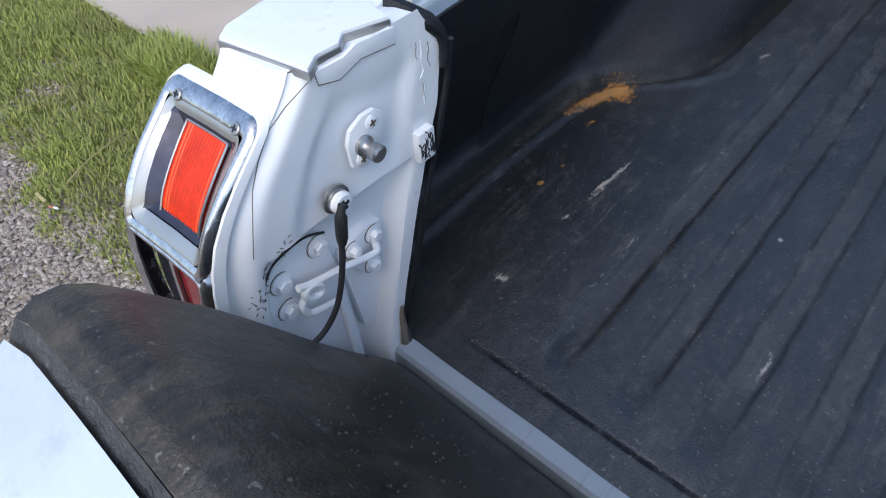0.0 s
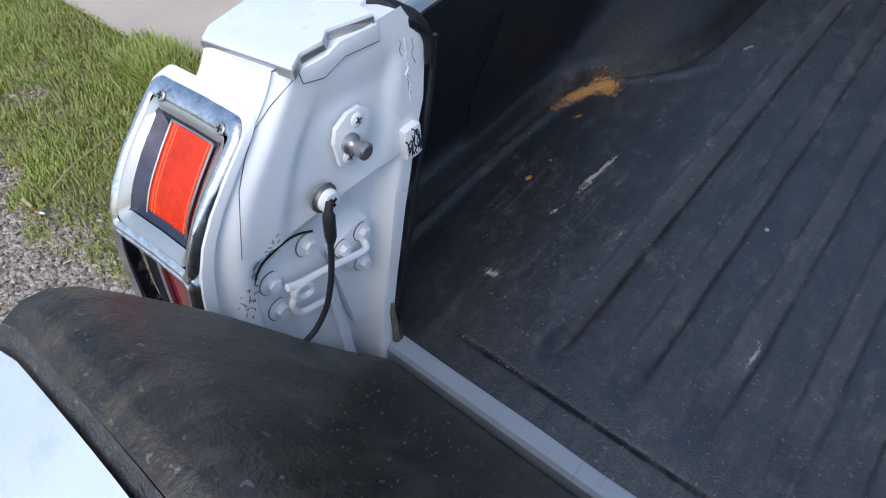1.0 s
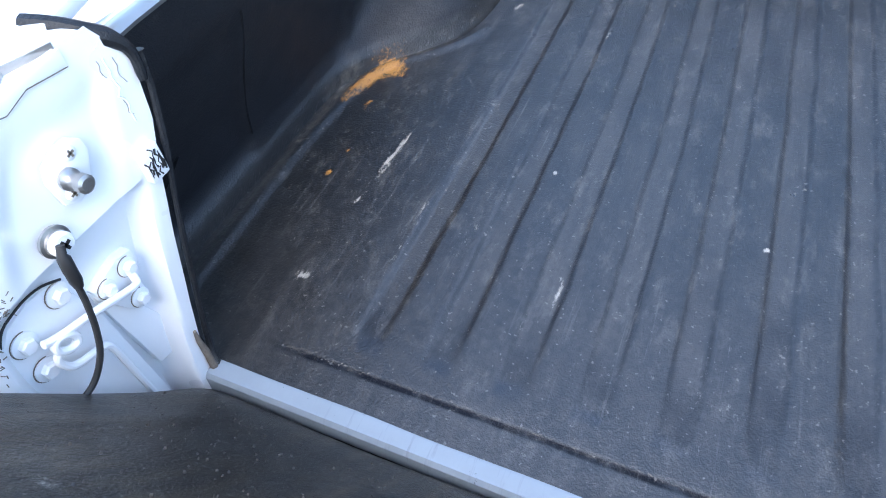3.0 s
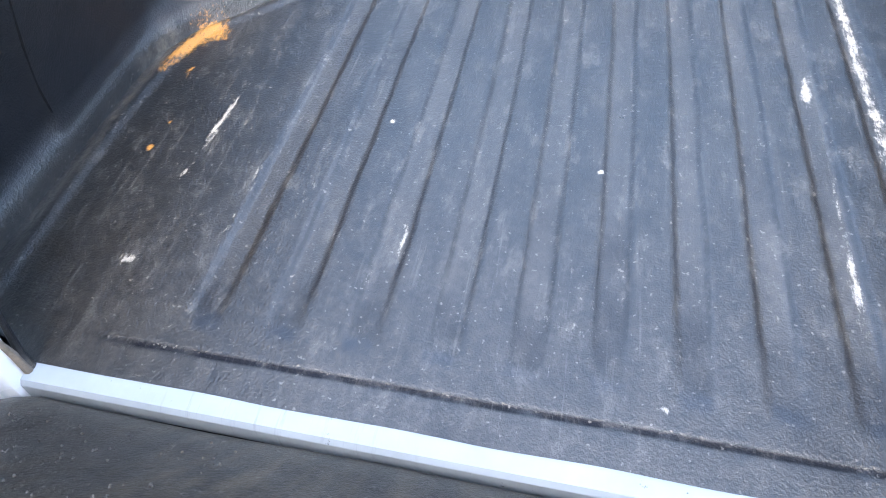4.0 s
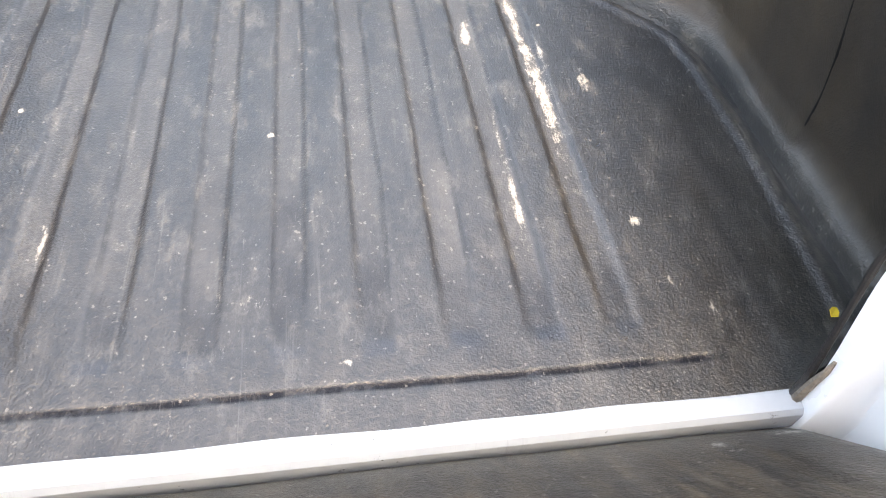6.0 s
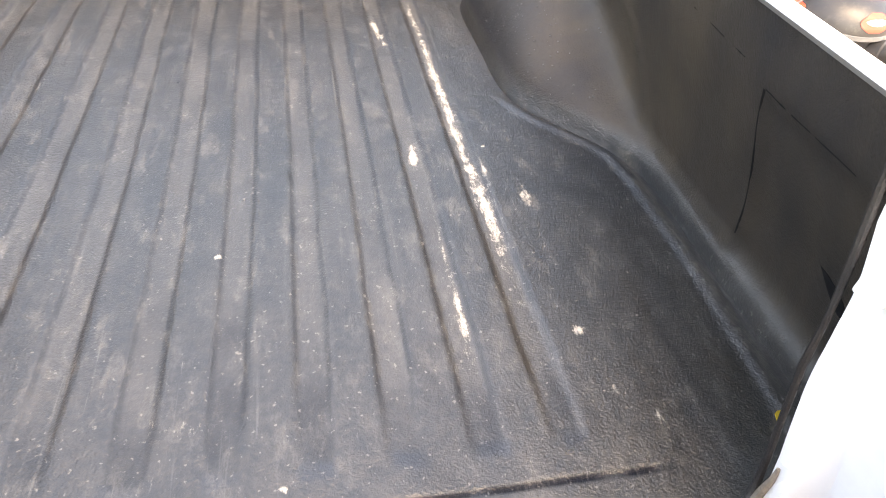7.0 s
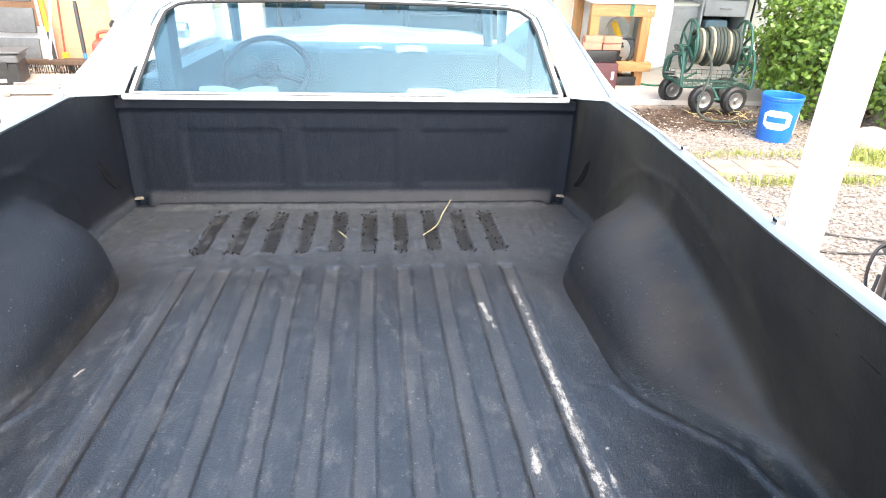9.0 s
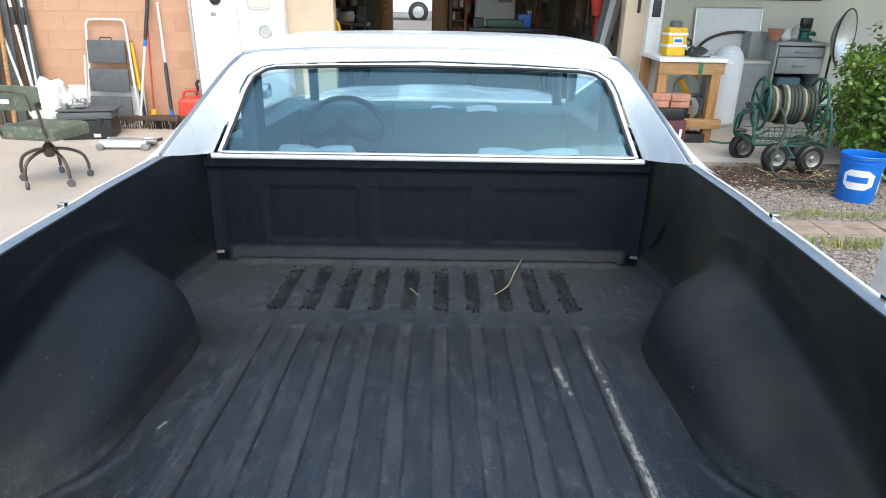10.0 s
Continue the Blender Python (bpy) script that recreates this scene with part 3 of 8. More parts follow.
def bulkhead_at(u, v):
    x, z = lerp(-0.735, 0.735, u), lerp(0.0, 0.352, v)
    y = 1.932 - 0.012 * v
    # curved corners and three pressed panels
    y -= 0.014 * smooth01((abs(x) - 0.685) / 0.05) * (1 - 0.5 * v)
    y -= 0.026 * (1 - smooth01(z / 0.050)) * smooth01((0.70 - abs(x)) / 0.03)
    for a, b in ((-0.555, -0.225), (-0.185, 0.150), (0.205, 0.525)):
        y += 0.0035 * smooth01((x - a) / 0.026) * smooth01((b - x) / 0.022) * smooth01((z - 0.055) / 0.022) * smooth01((0.258 - z) / 0.010)
    y -= 0.010 * smooth01((z - 0.31) / 0.015)
    y += 0.0016 * noise.noise((x * 5, z * 8, 2)) + 0.0006 * noise.noise((x * 40, z * 6, 4))
    return (x, y, z)


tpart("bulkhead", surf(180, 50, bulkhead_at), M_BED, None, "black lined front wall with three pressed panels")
for s in (-1, 1):
    chip = prism([(s * 0.69, 1.908), (s * 0.728, 1.90), (s * 0.722, 1.922), (s * 0.70, 1.926)], 0.052, 0.056, "z")
    tpart("bare_corner", moved(chip, Matrix.Translation((0, 0, -0.028))), M_PRIMER, None, "bare primer patch")


# rails: stainless inner strip and white painted top, then the outer quarter panel
def rail_strip(s, a, b, za, zb, y0=0.03, y1=1.69):
    def f(u, v):
        y = lerp(y0, y1, u)
        x = track(RAIL, y)
        z = track(RAIL_Z, y)
        w = v
        return (s * (x + lerp(a, b, w)), y, z + lerp(za, zb, w) + 0.003 * math.sin(math.pi * w))
    return surf(60, 6, f)


for s in (-1, 1):
    tpart("rail_trim", thick(rail_strip(s, 0.000, 0.024, 0.004, 0.006), 0.006), M_STAINLESS, None, "dull stainless strip along the bed rail")
    tpart("rail_top", thick(rail_strip(s, 0.024, 0.033, 0.006, 0.003), 0.006), M_WHITE, None, "white painted bed rail")
    for y in (0.72, 1.15):
        x = track(RAIL, y)
        tpart("rail_clip", box(s * (x + 0.016), s * (x + 0.032), y - 0.007, y + 0.007, track(RAIL_Z, y) + 0.004, track(RAIL_Z, y) + 0.018, 0.002), M_CHROME)


TAIL = [(-0.46, -0.13), (-0.2, -0.16), (0.0, -0.188), (0.1, -0.200), (0.2, -0.205), (0.272, -0.196), (0.32, -0.182), (0.354, -0.158), (0.386, -0.125), (0.416, -0.097), (0.437, -0.074)]


def tail_y(z):
    """Where the rounded tail ends at height z."""
    return soft(TAIL, z, 0.013)


def quarter_at(s):
    """Outer side of the body, from the tail to the front wing."""
    def f(u, v):
        rough_z = lerp(0.40, -0.42, v)
        y = lerp(tail_y(rough_z) + 0.012, 5.05, u)
        top = (track(RAIL_Z, y) if y < 1.7 else 0.40 - 0.13 * smooth01((y - 3.2) / 1.9)) - 0.002
        inner = track([(-0.2, 0.680), (0.0, 0.690), (0.126, 0.678), (0.68, 0.713), (1.0, 0.745), (1.67, 0.782), (2.4, 0.81), (5.05, 0.79)], y)
        z = lerp(top, -0.42, v)
        bulge = math.sin(math.pi * min(1, v * 1.05)) ** 0.6 * 0.15 * smooth01((y + 0.25) / 0.8)
        tuck = 0.10 * smooth01((0.55 - y) / 0.9) * 0.5
        x = inner + bulge - tuck * v
        if y > 0.02 and v > 0.02:
            x = max(x, wall_x(min(y, 1.93), max(z, 0.0)) + 0.022)
        return (s * x, y, z - 0.002)
    return surf(60, 16, f)


for s in (-1, 1):
    tpart("side_panel", thick(quarter_at(s), 0.01), M_WHITE)
tpart("underbody", box(-0.80, 0.80, -0.10, 5.0, -0.36, -0.06, 0.03), M_BLACK)

# rear sill strip
def sill_at(u, v):
    x = lerp(-0.600, 0.600, u)
    w = 0.002 * noise.noise((x * 9, 0, 0))
    pts = [(0.001 + w, -0.004), (0.0 + w, 0.003), (-0.004, 0.004), (-0.022, 0.002), (-0.027, -0.004), (-0.029, -0.03)]
    i = min(int(v * 5), 4)
    t = v * 5 - i
    return (x, lerp(pts[i][0], pts[i + 1][0], t), lerp(pts[i][1], pts[i + 1][1], t))


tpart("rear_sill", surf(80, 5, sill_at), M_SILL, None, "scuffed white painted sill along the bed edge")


# tail corner: jamb beside the gate, rounded tail, cap, lamp
FRONT = [(-0.2, -0.03), (0.022, -0.012), (0.084, 0.003), (0.204, 0.037), (0.275, 0.060), (0.33, 0.081), (0.394, 0.091), (0.437, 0.062)]


def front_y(s, z):
    return track(FRONT, z) - (0.017 * smooth01((z - 0.16) / 0.14) if s > 0 else 0.0)


def jamb_x(y, z):
    """How far out the jamb's face lies."""
    ya, yb = track(FRONT, z), tail_y(z) + 0.003
    u = (ya - y) / (ya - yb)
    edge = smooth01((ya - y - 0.018) / 0.02) * smooth01((y - yb - 0.03) / 0.02)
    pocket = smooth01((0.286 - z) / 0.010) * edge
    x = 0.592 + pocket * (0.018 + 0.08 * max(0.0, 0.284 - z)) * smooth01((0.40 - abs(z - 0.10)) / 0.2)
    x += 0.011 * smooth01((u - 0.86) / 0.14) ** 2
    return x + 0.006 * smooth01((0.30 - abs(z - 0.34) - 0.22) / 0.05) * smooth01((u - 0.15) / 0.1) * smooth01((0.75 - u) / 0.1)


def jamb_at(s):
    def f(u, v):
        z = lerp(-0.16, 0.438, v)
        y = lerp(front_y(s, z), tail_y(z) + 0.003, u)
        return (s * (jamb_x(y, z) + 0.0006 * noise.noise((y * 30, z * 30, s))), y, z)
    return surf(60, 110, f)


def tail_at(s):
    def f(u, v):
        rise = lerp(-0.46, 0.455, v)
        z = min(rise, 0.4400)
        x = lerp(0.602, lerp(0.748, 0.702, smooth01((z - 0.34) / 0.08)), u)
        y = tail_y(z) + 0.006 * (1 - smooth01(u / 0.2)) - 0.004 + 0.06 * smooth01((u - 0.75) / 0.25) ** 2
        # the top folds in under the cap
        y += 2.6 * max(0.0, rise - 0.4400)
        # recess behind the lamp
        y += 0.024 * smooth01((x - 0.608) / 0.005) * smooth01((0.724 - x) / 0.005) * smooth01((0.405 - z) / 0.006)
        return (s * x, y, z)
    return surf(50, 120, f)


def bend(s, x, z, off):
    """A point on the lamp's curved face, off metres behind the body's tail."""
    return (s * x, tail_y(z) - off * (1 - 0.30 * smooth01((z - 0.36) / 0.05)) - 0.04 * max(0.0, abs(x) - 0.66), z)


def lamp_patch(s, x0, x1, z0, z1, off, dish=0.0, n=10, m=18):
    return surf(n, m, lambda u, v: bend(s, lerp(x0, x1, u), lerp(z0, z1, v), off - dish * (1 - abs(2 * u - 1) ** 3) * (1 - abs(2 * v - 1) ** 5)))


def lamp_frame(s, x0, x1, z0, z1, r, profile):
    """A rounded frame on the lamp's curved face; profile of (inset, height) steps from its outer edge inwards."""
    loop = []
    for cx, cz, a0 in ((x1 - r, z1 - r, 0), (x0 + r, z1 - r, 90), (x0 + r, z0 + r, 180), (x1 - r, z0 + r, 270)):
        loop += [(cx, cz, radians(a0 + 15 * k)) for k in range(7)]
    full = []
    for i, (cx, cz, a) in enumerate(loop):
        bx, bz, c = loop[(i + 1) % len(loop)]
        steps = 14 if abs(math.cos(a) - math.cos(c)) + abs(math.sin(a) - math.sin(c)) < 0.01 else 1
        full += [(lerp(cx, bx, q / steps), lerp(cz, bz, q / steps), a) for q in range(steps)]
    bm = bmesh.new()
    rings = []
    for inset, off in profile:
        rings.append([bm.verts.new(bend(s, cx + (r - inset) * math.cos(a), min(cz + (r - inset) * math.sin(a), 0.436), off)) for cx, cz, a in full])
    for a, b in zip(rings, rings[1:]):
        for i in range(len(full)):
            bm.faces.new((a[i], a[(i + 1) % len(full)], b[(i + 1) % len(full)], b[i]))
    bmesh.ops.recalc_face_normals(bm, faces=bm.faces)
    return bm


for s in (-1, 1):
    jamb = tpart("gate_jamb", jamb_at(s), M_WHITE, None, "white painted jamb beside the tailgate, seams cracked")
    tpart("tail_corner", tail_at(s), M_WHITE)
    # fold of hardened sealer and grime down the front edge
    edge = [(s * 0.588, front_y(s, z) + 0.008, z) for z in [0.0, 0.03, 0.07, 0.12, 0.18, 0.24, 0.30, 0.36, 0.395]]
    tpart("liner_edge", tube(edge, [0.006, 0.005, 0.004, 0.0035, 0.004, 0.003, 0.004, 0.004, 0.005], 8), M_BED, jamb)
    # the liner rolls over the rail's end and down the front edge
    drop = track(FRONT, 0.4) - front_y(s, 0.4)
    lip = [(s * 0.650, 0.050, 0.436), (s * 0.628, 0.058 - 0.3 * drop, 0.433), (s * 0.606, 0.070 - 0.7 * drop, 0.424), (s * 0.593, 0.084 - drop, 0.411), (s * 0.588, front_y(s, 0.395), 0.395), (s * 0.586, front_y(s, 0.370), 0.370)]
    tpart("liner_lip", tube(curved(lip, 5), [0.010] * 14 + [0.009, 0.008, 0.007, 0.0065, 0.006, 0.006, 0.0055, 0.005, 0.005, 0.005, 0.0045, 0.004], 10), M_BED, jamb)
    tpart("sealer_patch", tube([(s * 0.588, -0.010, 0.0), (s * 0.589, -0.008, 0.03), (s * 0.590, -0.008, 0.058), (s * 0.590, -0.006, 0.075)], [0.006, 0.005, 0.0035, 0.002], 7), M_PRIMER, jamb, "rusty cracked seam sealer")
    lump_rng = random.Random(9)
    crumbs = bmesh.new()
    for _ in range(46):
        t = lump_rng.random()
        q = lump_rng.uniform(0.0012, 0.0030)
        bmesh.ops.create_icosphere(crumbs, subdivisions=1, radius=q, matrix=Matrix.Translation((s * (lerp(0.618, 0.594, t) + lump_rng.gauss(0, 0.002)), lerp(0.040, 0.068, t) + lump_rng.gauss(0, 0.003), lerp(0.428, 0.417, t) + lump_rng.gauss(0, 0.0015))))
    tagged(tpart("sealer_crumbs", crumbs, M_WHITE, jamb, "crumbly white sealer under the liner's roll"), kind="stuff")
    crust = [(s * 0.5922, 0.063 + 0.006 * noise.noise((k * 0.9, s, 0)), 0.338 + k * 0.0062) for k in range(12)]
    tpart("sealer_crust", tube(crust, [0.0008 + 0.0026 * abs(noise.noise((k * 1.7, 2, s))) for k in range(12)], 7), M_WHITE, jamb, "lumpy white seam sealer")
    for y0, z0, k in ((0.056, 0.408, 5), (0.072, 0.402, 7), (0.062, 0.364, 5)):
        chipline = [(s * 0.5914, y0 + 0.004 * noise.noise((q * 0.8, y0 * 90, s)), z0 - 0.0045 * q) for q in range(k)]
        tpart("paint_crack", tube(chipline, 0.00035, 5), M_PRIMER, jamb)
    tpart("top_flange", prism([(s * 0.594, -0.048), (s * 0.70, -0.055), (s * 0.70, 0.06), (s * 0.625, 0.055), (s * 0.594, 0.060)], 0.410, 0.4355, "z", 0.002), M_WHITE, jamb)
    seam = [(-0.066, 0.430), (-0.088, 0.415), (-0.107, 0.401), (-0.124, 0.381), (-0.139, 0.360), (-0.150, 0.336), (-0.159, 0.310), (-0.162, 0.300)]
    tpart("paint_crack", tube([(s * (jamb_x(y, z) - 0.0006), y, z) for y, z in seam], 0.00045, 5), M_PRIMER, jamb)
    gap = [(-0.078, 0.257), (-0.095, 0.2665), (-0.112, 0.269), (-0.127, 0.267), (-0.142, 0.2625), (-0.154, 0.249), (-0.166, 0.227), (-0.173, 0.205), (-0.174, 0.10)]
    tpart("plate_gap", tube(curved([(s * 0.6065, y, z) for y, z in gap], 3), 0.0013, 6), M_BLACK, jamb, "dark cracked gap beside the hinge plate")
    flake_rng = random.Random(6)
    flakes = bmesh.new()
    for _ in range(70):
        t = flake_rng.random()
        y, z = lerp(-0.125, -0.178, t) + flake_rng.gauss(0, 0.003), lerp(0.284, 0.235, t * t) + flake_rng.gauss(0, 0.008)
        d = flake_rng.uniform(0, 6.28)
        x = min(jamb_x(y, z), 0.607)
        tube([(s * (x - 0.0004), y, z), (s * (x - 0.0004), y + 0.004 * math.cos(d), z + 0.004 * math.sin(d))], 0.0005, 4, bm=flakes)
    tagged(tpart("paint_flakes", flakes, M_PRIMER, jamb, "flaking paint round the hinge plate"), kind="stuff")
    # a folded tab hangs from the cap down over the jamb
    tab_outline = [(-0.060, 0.436), (-0.058, 0.4235), (-0.036, 0.4175), (-0.011, 0.425), (0.030, 0.420), (0.030, 0.436), (-0.014, 0.440), (-0.030, 0.435)]
    tpart("cap_tab", prism(tab_outline, s * 0.5935, s * 0.5895, "x", 0.0008), M_WHITE, jamb, "white tab folded down from the cap")
    tpart("tab_gap", tube([(s * 0.5905, y, z - 0.0006) for y, z in tab_outline[:5]], 0.0006, 5), M_PRIMER, jamb)
    # stepped cap over the rail's end, with a bright edge
    steps = [(-0.684, -0.082), (-0.586, -0.068), (-0.597, -0.050), (-0.5955, -0.027), (-0.607, -0.012), (-0.594, 0.030), (-0.632, 0.038), (-0.708, 0.045), (-0.706, -0.02), (-0.696, -0.066)]
    cap = prism([(-s * x, y) for x, y in steps], 0.4335, 0.445, "z", 0.0025)
    tpart("rail_cap", cap, M_WHITE, None, "white stepped cap on the end of the bed rail")
    rear_cap = prism([(s * 0.62, 0.040), (s * 0.705, 0.046), (s * 0.715, 0.16), (s * 0.655, 0.15)], 0.425, 0.4405, "z", 0.003)
    tpart("rail_cap", rear_cap, M_WHITE, None)
    inner = [(-s * x, y) for x, y in steps[:6]]
    tpart("cap_edge", thick(surf(5, 2, lambda u, v: (inner[round(u * 5)][0] - s * 0.0012, inner[round(u * 5)][1] - 0.0012, lerp(0.4355, 0.4425, v))), 0.0014), M_STAINLESS, None, "bright trim under the cap", smooth=False)
    # tail lamp
    lamp = tpart("tail_lamp", lamp_patch(s, 0.610, 0.725, -0.12, 0.405, -0.006), M_DARK_CHROME, None, "tail lamp in a pitted chrome surround, red lens")
    deep = ((0, -0.002), (0, 0.014), (0.002, 0.018), (0.005, 0.020), (0.008, 0.0195), (0.011, 0.0165))
    tpart("surround", lamp_frame(s, 0.603, 0.729, 0.296, 0.411, 0.013, deep), M_PITTED, lamp, "pitted chrome surround")
    tpart("surround", lamp_frame(s, 0.603, 0.729, 0.06, 0.303, 0.013, deep), M_PITTED, lamp, "pitted chrome surround")
    tpart("lamp_rim", lamp_frame(s, 0.6025, 0.7295, 0.06, 0.4115, 0.0135, ((-0.0035, -0.001), (-0.0028, 0.005), (-0.0018, 0.0100), (-0.0005, 0.0110), (0.002, 0.0110))), M_WHITE, lamp, "white painted flange round the lamp")
    tpart("brushed_wall", lamp_frame(s, 0.614, 0.718, 0.307, 0.400, 0.009, ((0, 0.0165), (0.002, 0.0160), (0.009, 0.009))), M_STAINLESS, lamp, "grey brushed inner wall")
    tpart("inner_bezel", lamp_frame(s, 0.623, 0.709, 0.312, 0.392, 0.006, ((-0.002, 0.0105), (0.0, 0.009), (0.009, 0.001), (0.015, -0.003))), M_DARK_CHROME, lamp, "dark pitted bezel")
    lens = tpart("lens", thick(lamp_patch(s, 0.6345, 0.692, 0.304, 0.3855, 0.002), 0.004), M_RED, lamp, "bright red ribbed lens")
    for k in range(13):
        x = lerp(0.640, 0.687, k / 12)
        tpart("lens_rib", tube([bend(s, x, lerp(0.306, 0.384, i / 12), 0.0016) for i in range(13)], 0.0011, 5), M_RED_RIB if k in (0, 11, 12) else M_RED, lens)
    tpart("lens_edge", tube([bend(s, 0.6345 + 0.0575 * u, z, 0.0028) for u, z in [(0, lerp(0.306, 0.384, i / 10)) for i in range(11)] + [(i / 8, 0.3855) for i in range(9)] + [(1, lerp(0.384, 0.306, i / 10)) for i in range(11)]], 0.0013, 6), M_STAINLESS, lamp)
    tpart("lower_lens", thick(lamp_patch(s, 0.640, 0.675, 0.08, 0.276, 0.002), 0.004), M_DARKRED, lamp, "dark red lower lens")
    tpart("lower_strip", thick(lamp_patch(s, 0.677, 0.683, 0.08, 0.286, 0.006), 0.004), M_STAINLESS, lamp)
    tpart("backup_lens", thick(lamp_patch(s, 0.685, 0.712, 0.08, 0.288, 0.002), 0.003), M_DARK_CHROME, lamp)
    for x in (0.6235, 0.7045):
        p = Vector(bend(s, x, 0.4030, 0.0195))
        turn = Matrix.Translation(p) @ pose(0, 0, 0, 48, 0, 0)
        screw = lathe([(0.0055, -0.002), (0.0055, 0.0008), (0.0045, 0.0016), (0, 0.0018)], 14, turn)
        head = tpart("screw", screw, M_STEEL, lamp)
        plus = box(-0.0032, 0.0032, -0.0008, 0.0008, 0.0012, 0.0022, 0)
        box(-0.0008, 0.0008, -0.0032, 0.0032, 0.0012, 0.0022, 0, bm=plus)
        tpart("screw_slot", moved(plus, turn), M_BLACK, head)
    for x, z in ((0.7215, 0.300), (0.6115, 0.300)):
        p = Vector(bend(s, x, z, 0.0185))
        tpart("screw", lathe([(0.0042, -0.002), (0.0042, 0.001), (0, 0.0014)], 12, Matrix.Translation(p) @ pose(0, 0, 0, 75, 0, 0)), M_STEEL, lamp)
    back = 0.024 if s > 0 else 0.0
    tab = tpart("jamb_bumper", box(s * 0.600, s * 0.583, 0.042 - back, 0.066 - back, 0.276, 0.314, 0.003), M_WHITE, jamb, "cracked white painted rubber bumper")
    crack_rng = random.Random(12)
    for k in range(9 if s < 0 else 0):
        y0 = 0.044 + 0.0024 * k
        q0, n = crack_rng.uniform(0.278, 0.290), crack_rng.randint(3, 6)
        crack = tube([(s * 0.5828, y0 + 0.005 * noise.noise((k * 1.3, q * 0.9, 3)), q0 + 0.0048 * q) for q in range(n)], [crack_rng.uniform(0.0004, 0.0013) for _ in range(n)], 5)
        tpart("crack", crack, M_BLACK, tab)
    if s > 0:
        continue
    # striker on the jamb
    base = [(-0.044, 0.352), (-0.042, 0.326), (-0.028, 0.318), (-0.010, 0.326), (0.004, 0.353), (0.003, 0.366), (-0.007, 0.374), (-0.022, 0.374), (-0.039, 0.366)]
    striker = tpart("striker_plate", prism(base, s * 0.592, s * 0.5865, "x", 0.0015), M_WHITE, jamb, "white striker plate with a steel pin")
    ring_at = Matrix.Translation((s * 0.587, -0.0265, 0.3445)) @ pose(0, 0, 0, 0, -90 * s, 0)
    tpart("pin", lathe([(0.0105, 0), (0.0105, 0.004), (0.0075, 0.006), (0.0062, 0.008), (0.0062, 0.014), (0.0088, 0.015), (0.0088, 0.022), (0.006, 0.024), (0, 0.024)], 16, ring_at), M_STEEL, striker)
    for y, z in ((-0.0135, 0.3630), (-0.0305, 0.3315)):
        at = Matrix.Translation((s * 0.5867, y, z)) @ pose(0, 0, 0, 0, -90 * s, 0)
        head = tpart("screw", lathe([(0.0072, 0), (0.0072, 0.001), (0.005, 0.0025), (0, 0.0027)], 16, at), M_WHITE, striker)
        plus = box(-0.0038, 0.0038, -0.0011, 0.0011, 0.0020, 0.0032, 0)
        box(-0.0011, 0.0011, -0.0038, 0.0038, 0.0020, 0.0032, 0, bm=plus)
        tpart("screw_slot", moved(plus, at @ pose(0, 0, 0, 0, 0, 15)), M_PRIMER, head)
    # support cable, hanging slack to the gate
    boss = Matrix.Translation((s * 0.590, -0.0675, 0.3055)) @ pose(0, 0, 0, 0, -90 * s, 0)
    cable = tpart("gate_cable", tube(curved([(s * 0.573, -0.0825, 0.268), (s * 0.572, -0.0875, 0.2445), (s * 0.572, -0.0965, 0.2135), (s * 0.572, -0.109, 0.1885), (s * 0.573, -0.129, 0.170), (s * 0.574, -0.152, 0.165)], 6), 0.0032, 10), M_BLACK, None, "slack black coated cable from jamb to tailgate")
    tpart("sleeve", tube([(s * 0.573, -0.0725, 0.3120), (s * 0.572, -0.0768, 0.3040), (s * 0.572, -0.0774, 0.3000), (s * 0.572, -0.0792, 0.2895), (s * 0.5725, -0.0810, 0.2740), (s * 0.573, -0.0822, 0.2660)], [0.0038, 0.0042, 0.0060, 0.0062, 0.0060, 0.0042], 12), M_BLACK, cable)
    tpart("washer", lathe([(0.0155, 0), (0.0155, 0.003), (0.0125, 0.004), (0.0125, 0.007), (0, 0.007)], 22, boss), M_STEEL, cable)
    tpart("cable_screw", lathe([(0.0118, 0.007), (0.0118, 0.011), (0.0095, 0.0135), (0.003, 0.0140), (0, 0.0130)], 22, boss), M_WHITE, cable)
    cross = box(-0.0058, 0.0058, -0.0016, 0.0016, 0.0125, 0.0146, 0)
    box(-0.0016, 0.0016, -0.0058, 0.0058, 0.0125, 0.0146, 0, bm=cross)
    tpart("screw_slot", moved(cross, boss @ pose(0, 0, 0, 0, 0, 20)), M_BLACK, cable)
    # torsion rods, bolts and hinge plate in the pocket
    rod = [(s * 0.602, -0.024, 0.208), (s * 0.595, -0.0255, 0.2005), (s * 0.591, -0.034, 0.1975), (s * 0.590, -0.080, 0.2145), (s * 0.589, -0.117, 0.2265), (s * 0.589, -0.1325, 0.234)]
    tpart("torsion_rod", tube(curved(rod, 4), 0.0042, 10), M_WHITE, jamb)
    loop = [(s * 0.588, -0.1175 - 0.0105 * math.cos(a), 0.2165 + 0.0095 * math.sin(a) + 0.004 * math.cos(a)) for a in [k * math.pi / 8 for k in range(16)]]
    tpart("rod_hook", tube(loop, 0.0044, 10, True), M_WHITE, jamb)
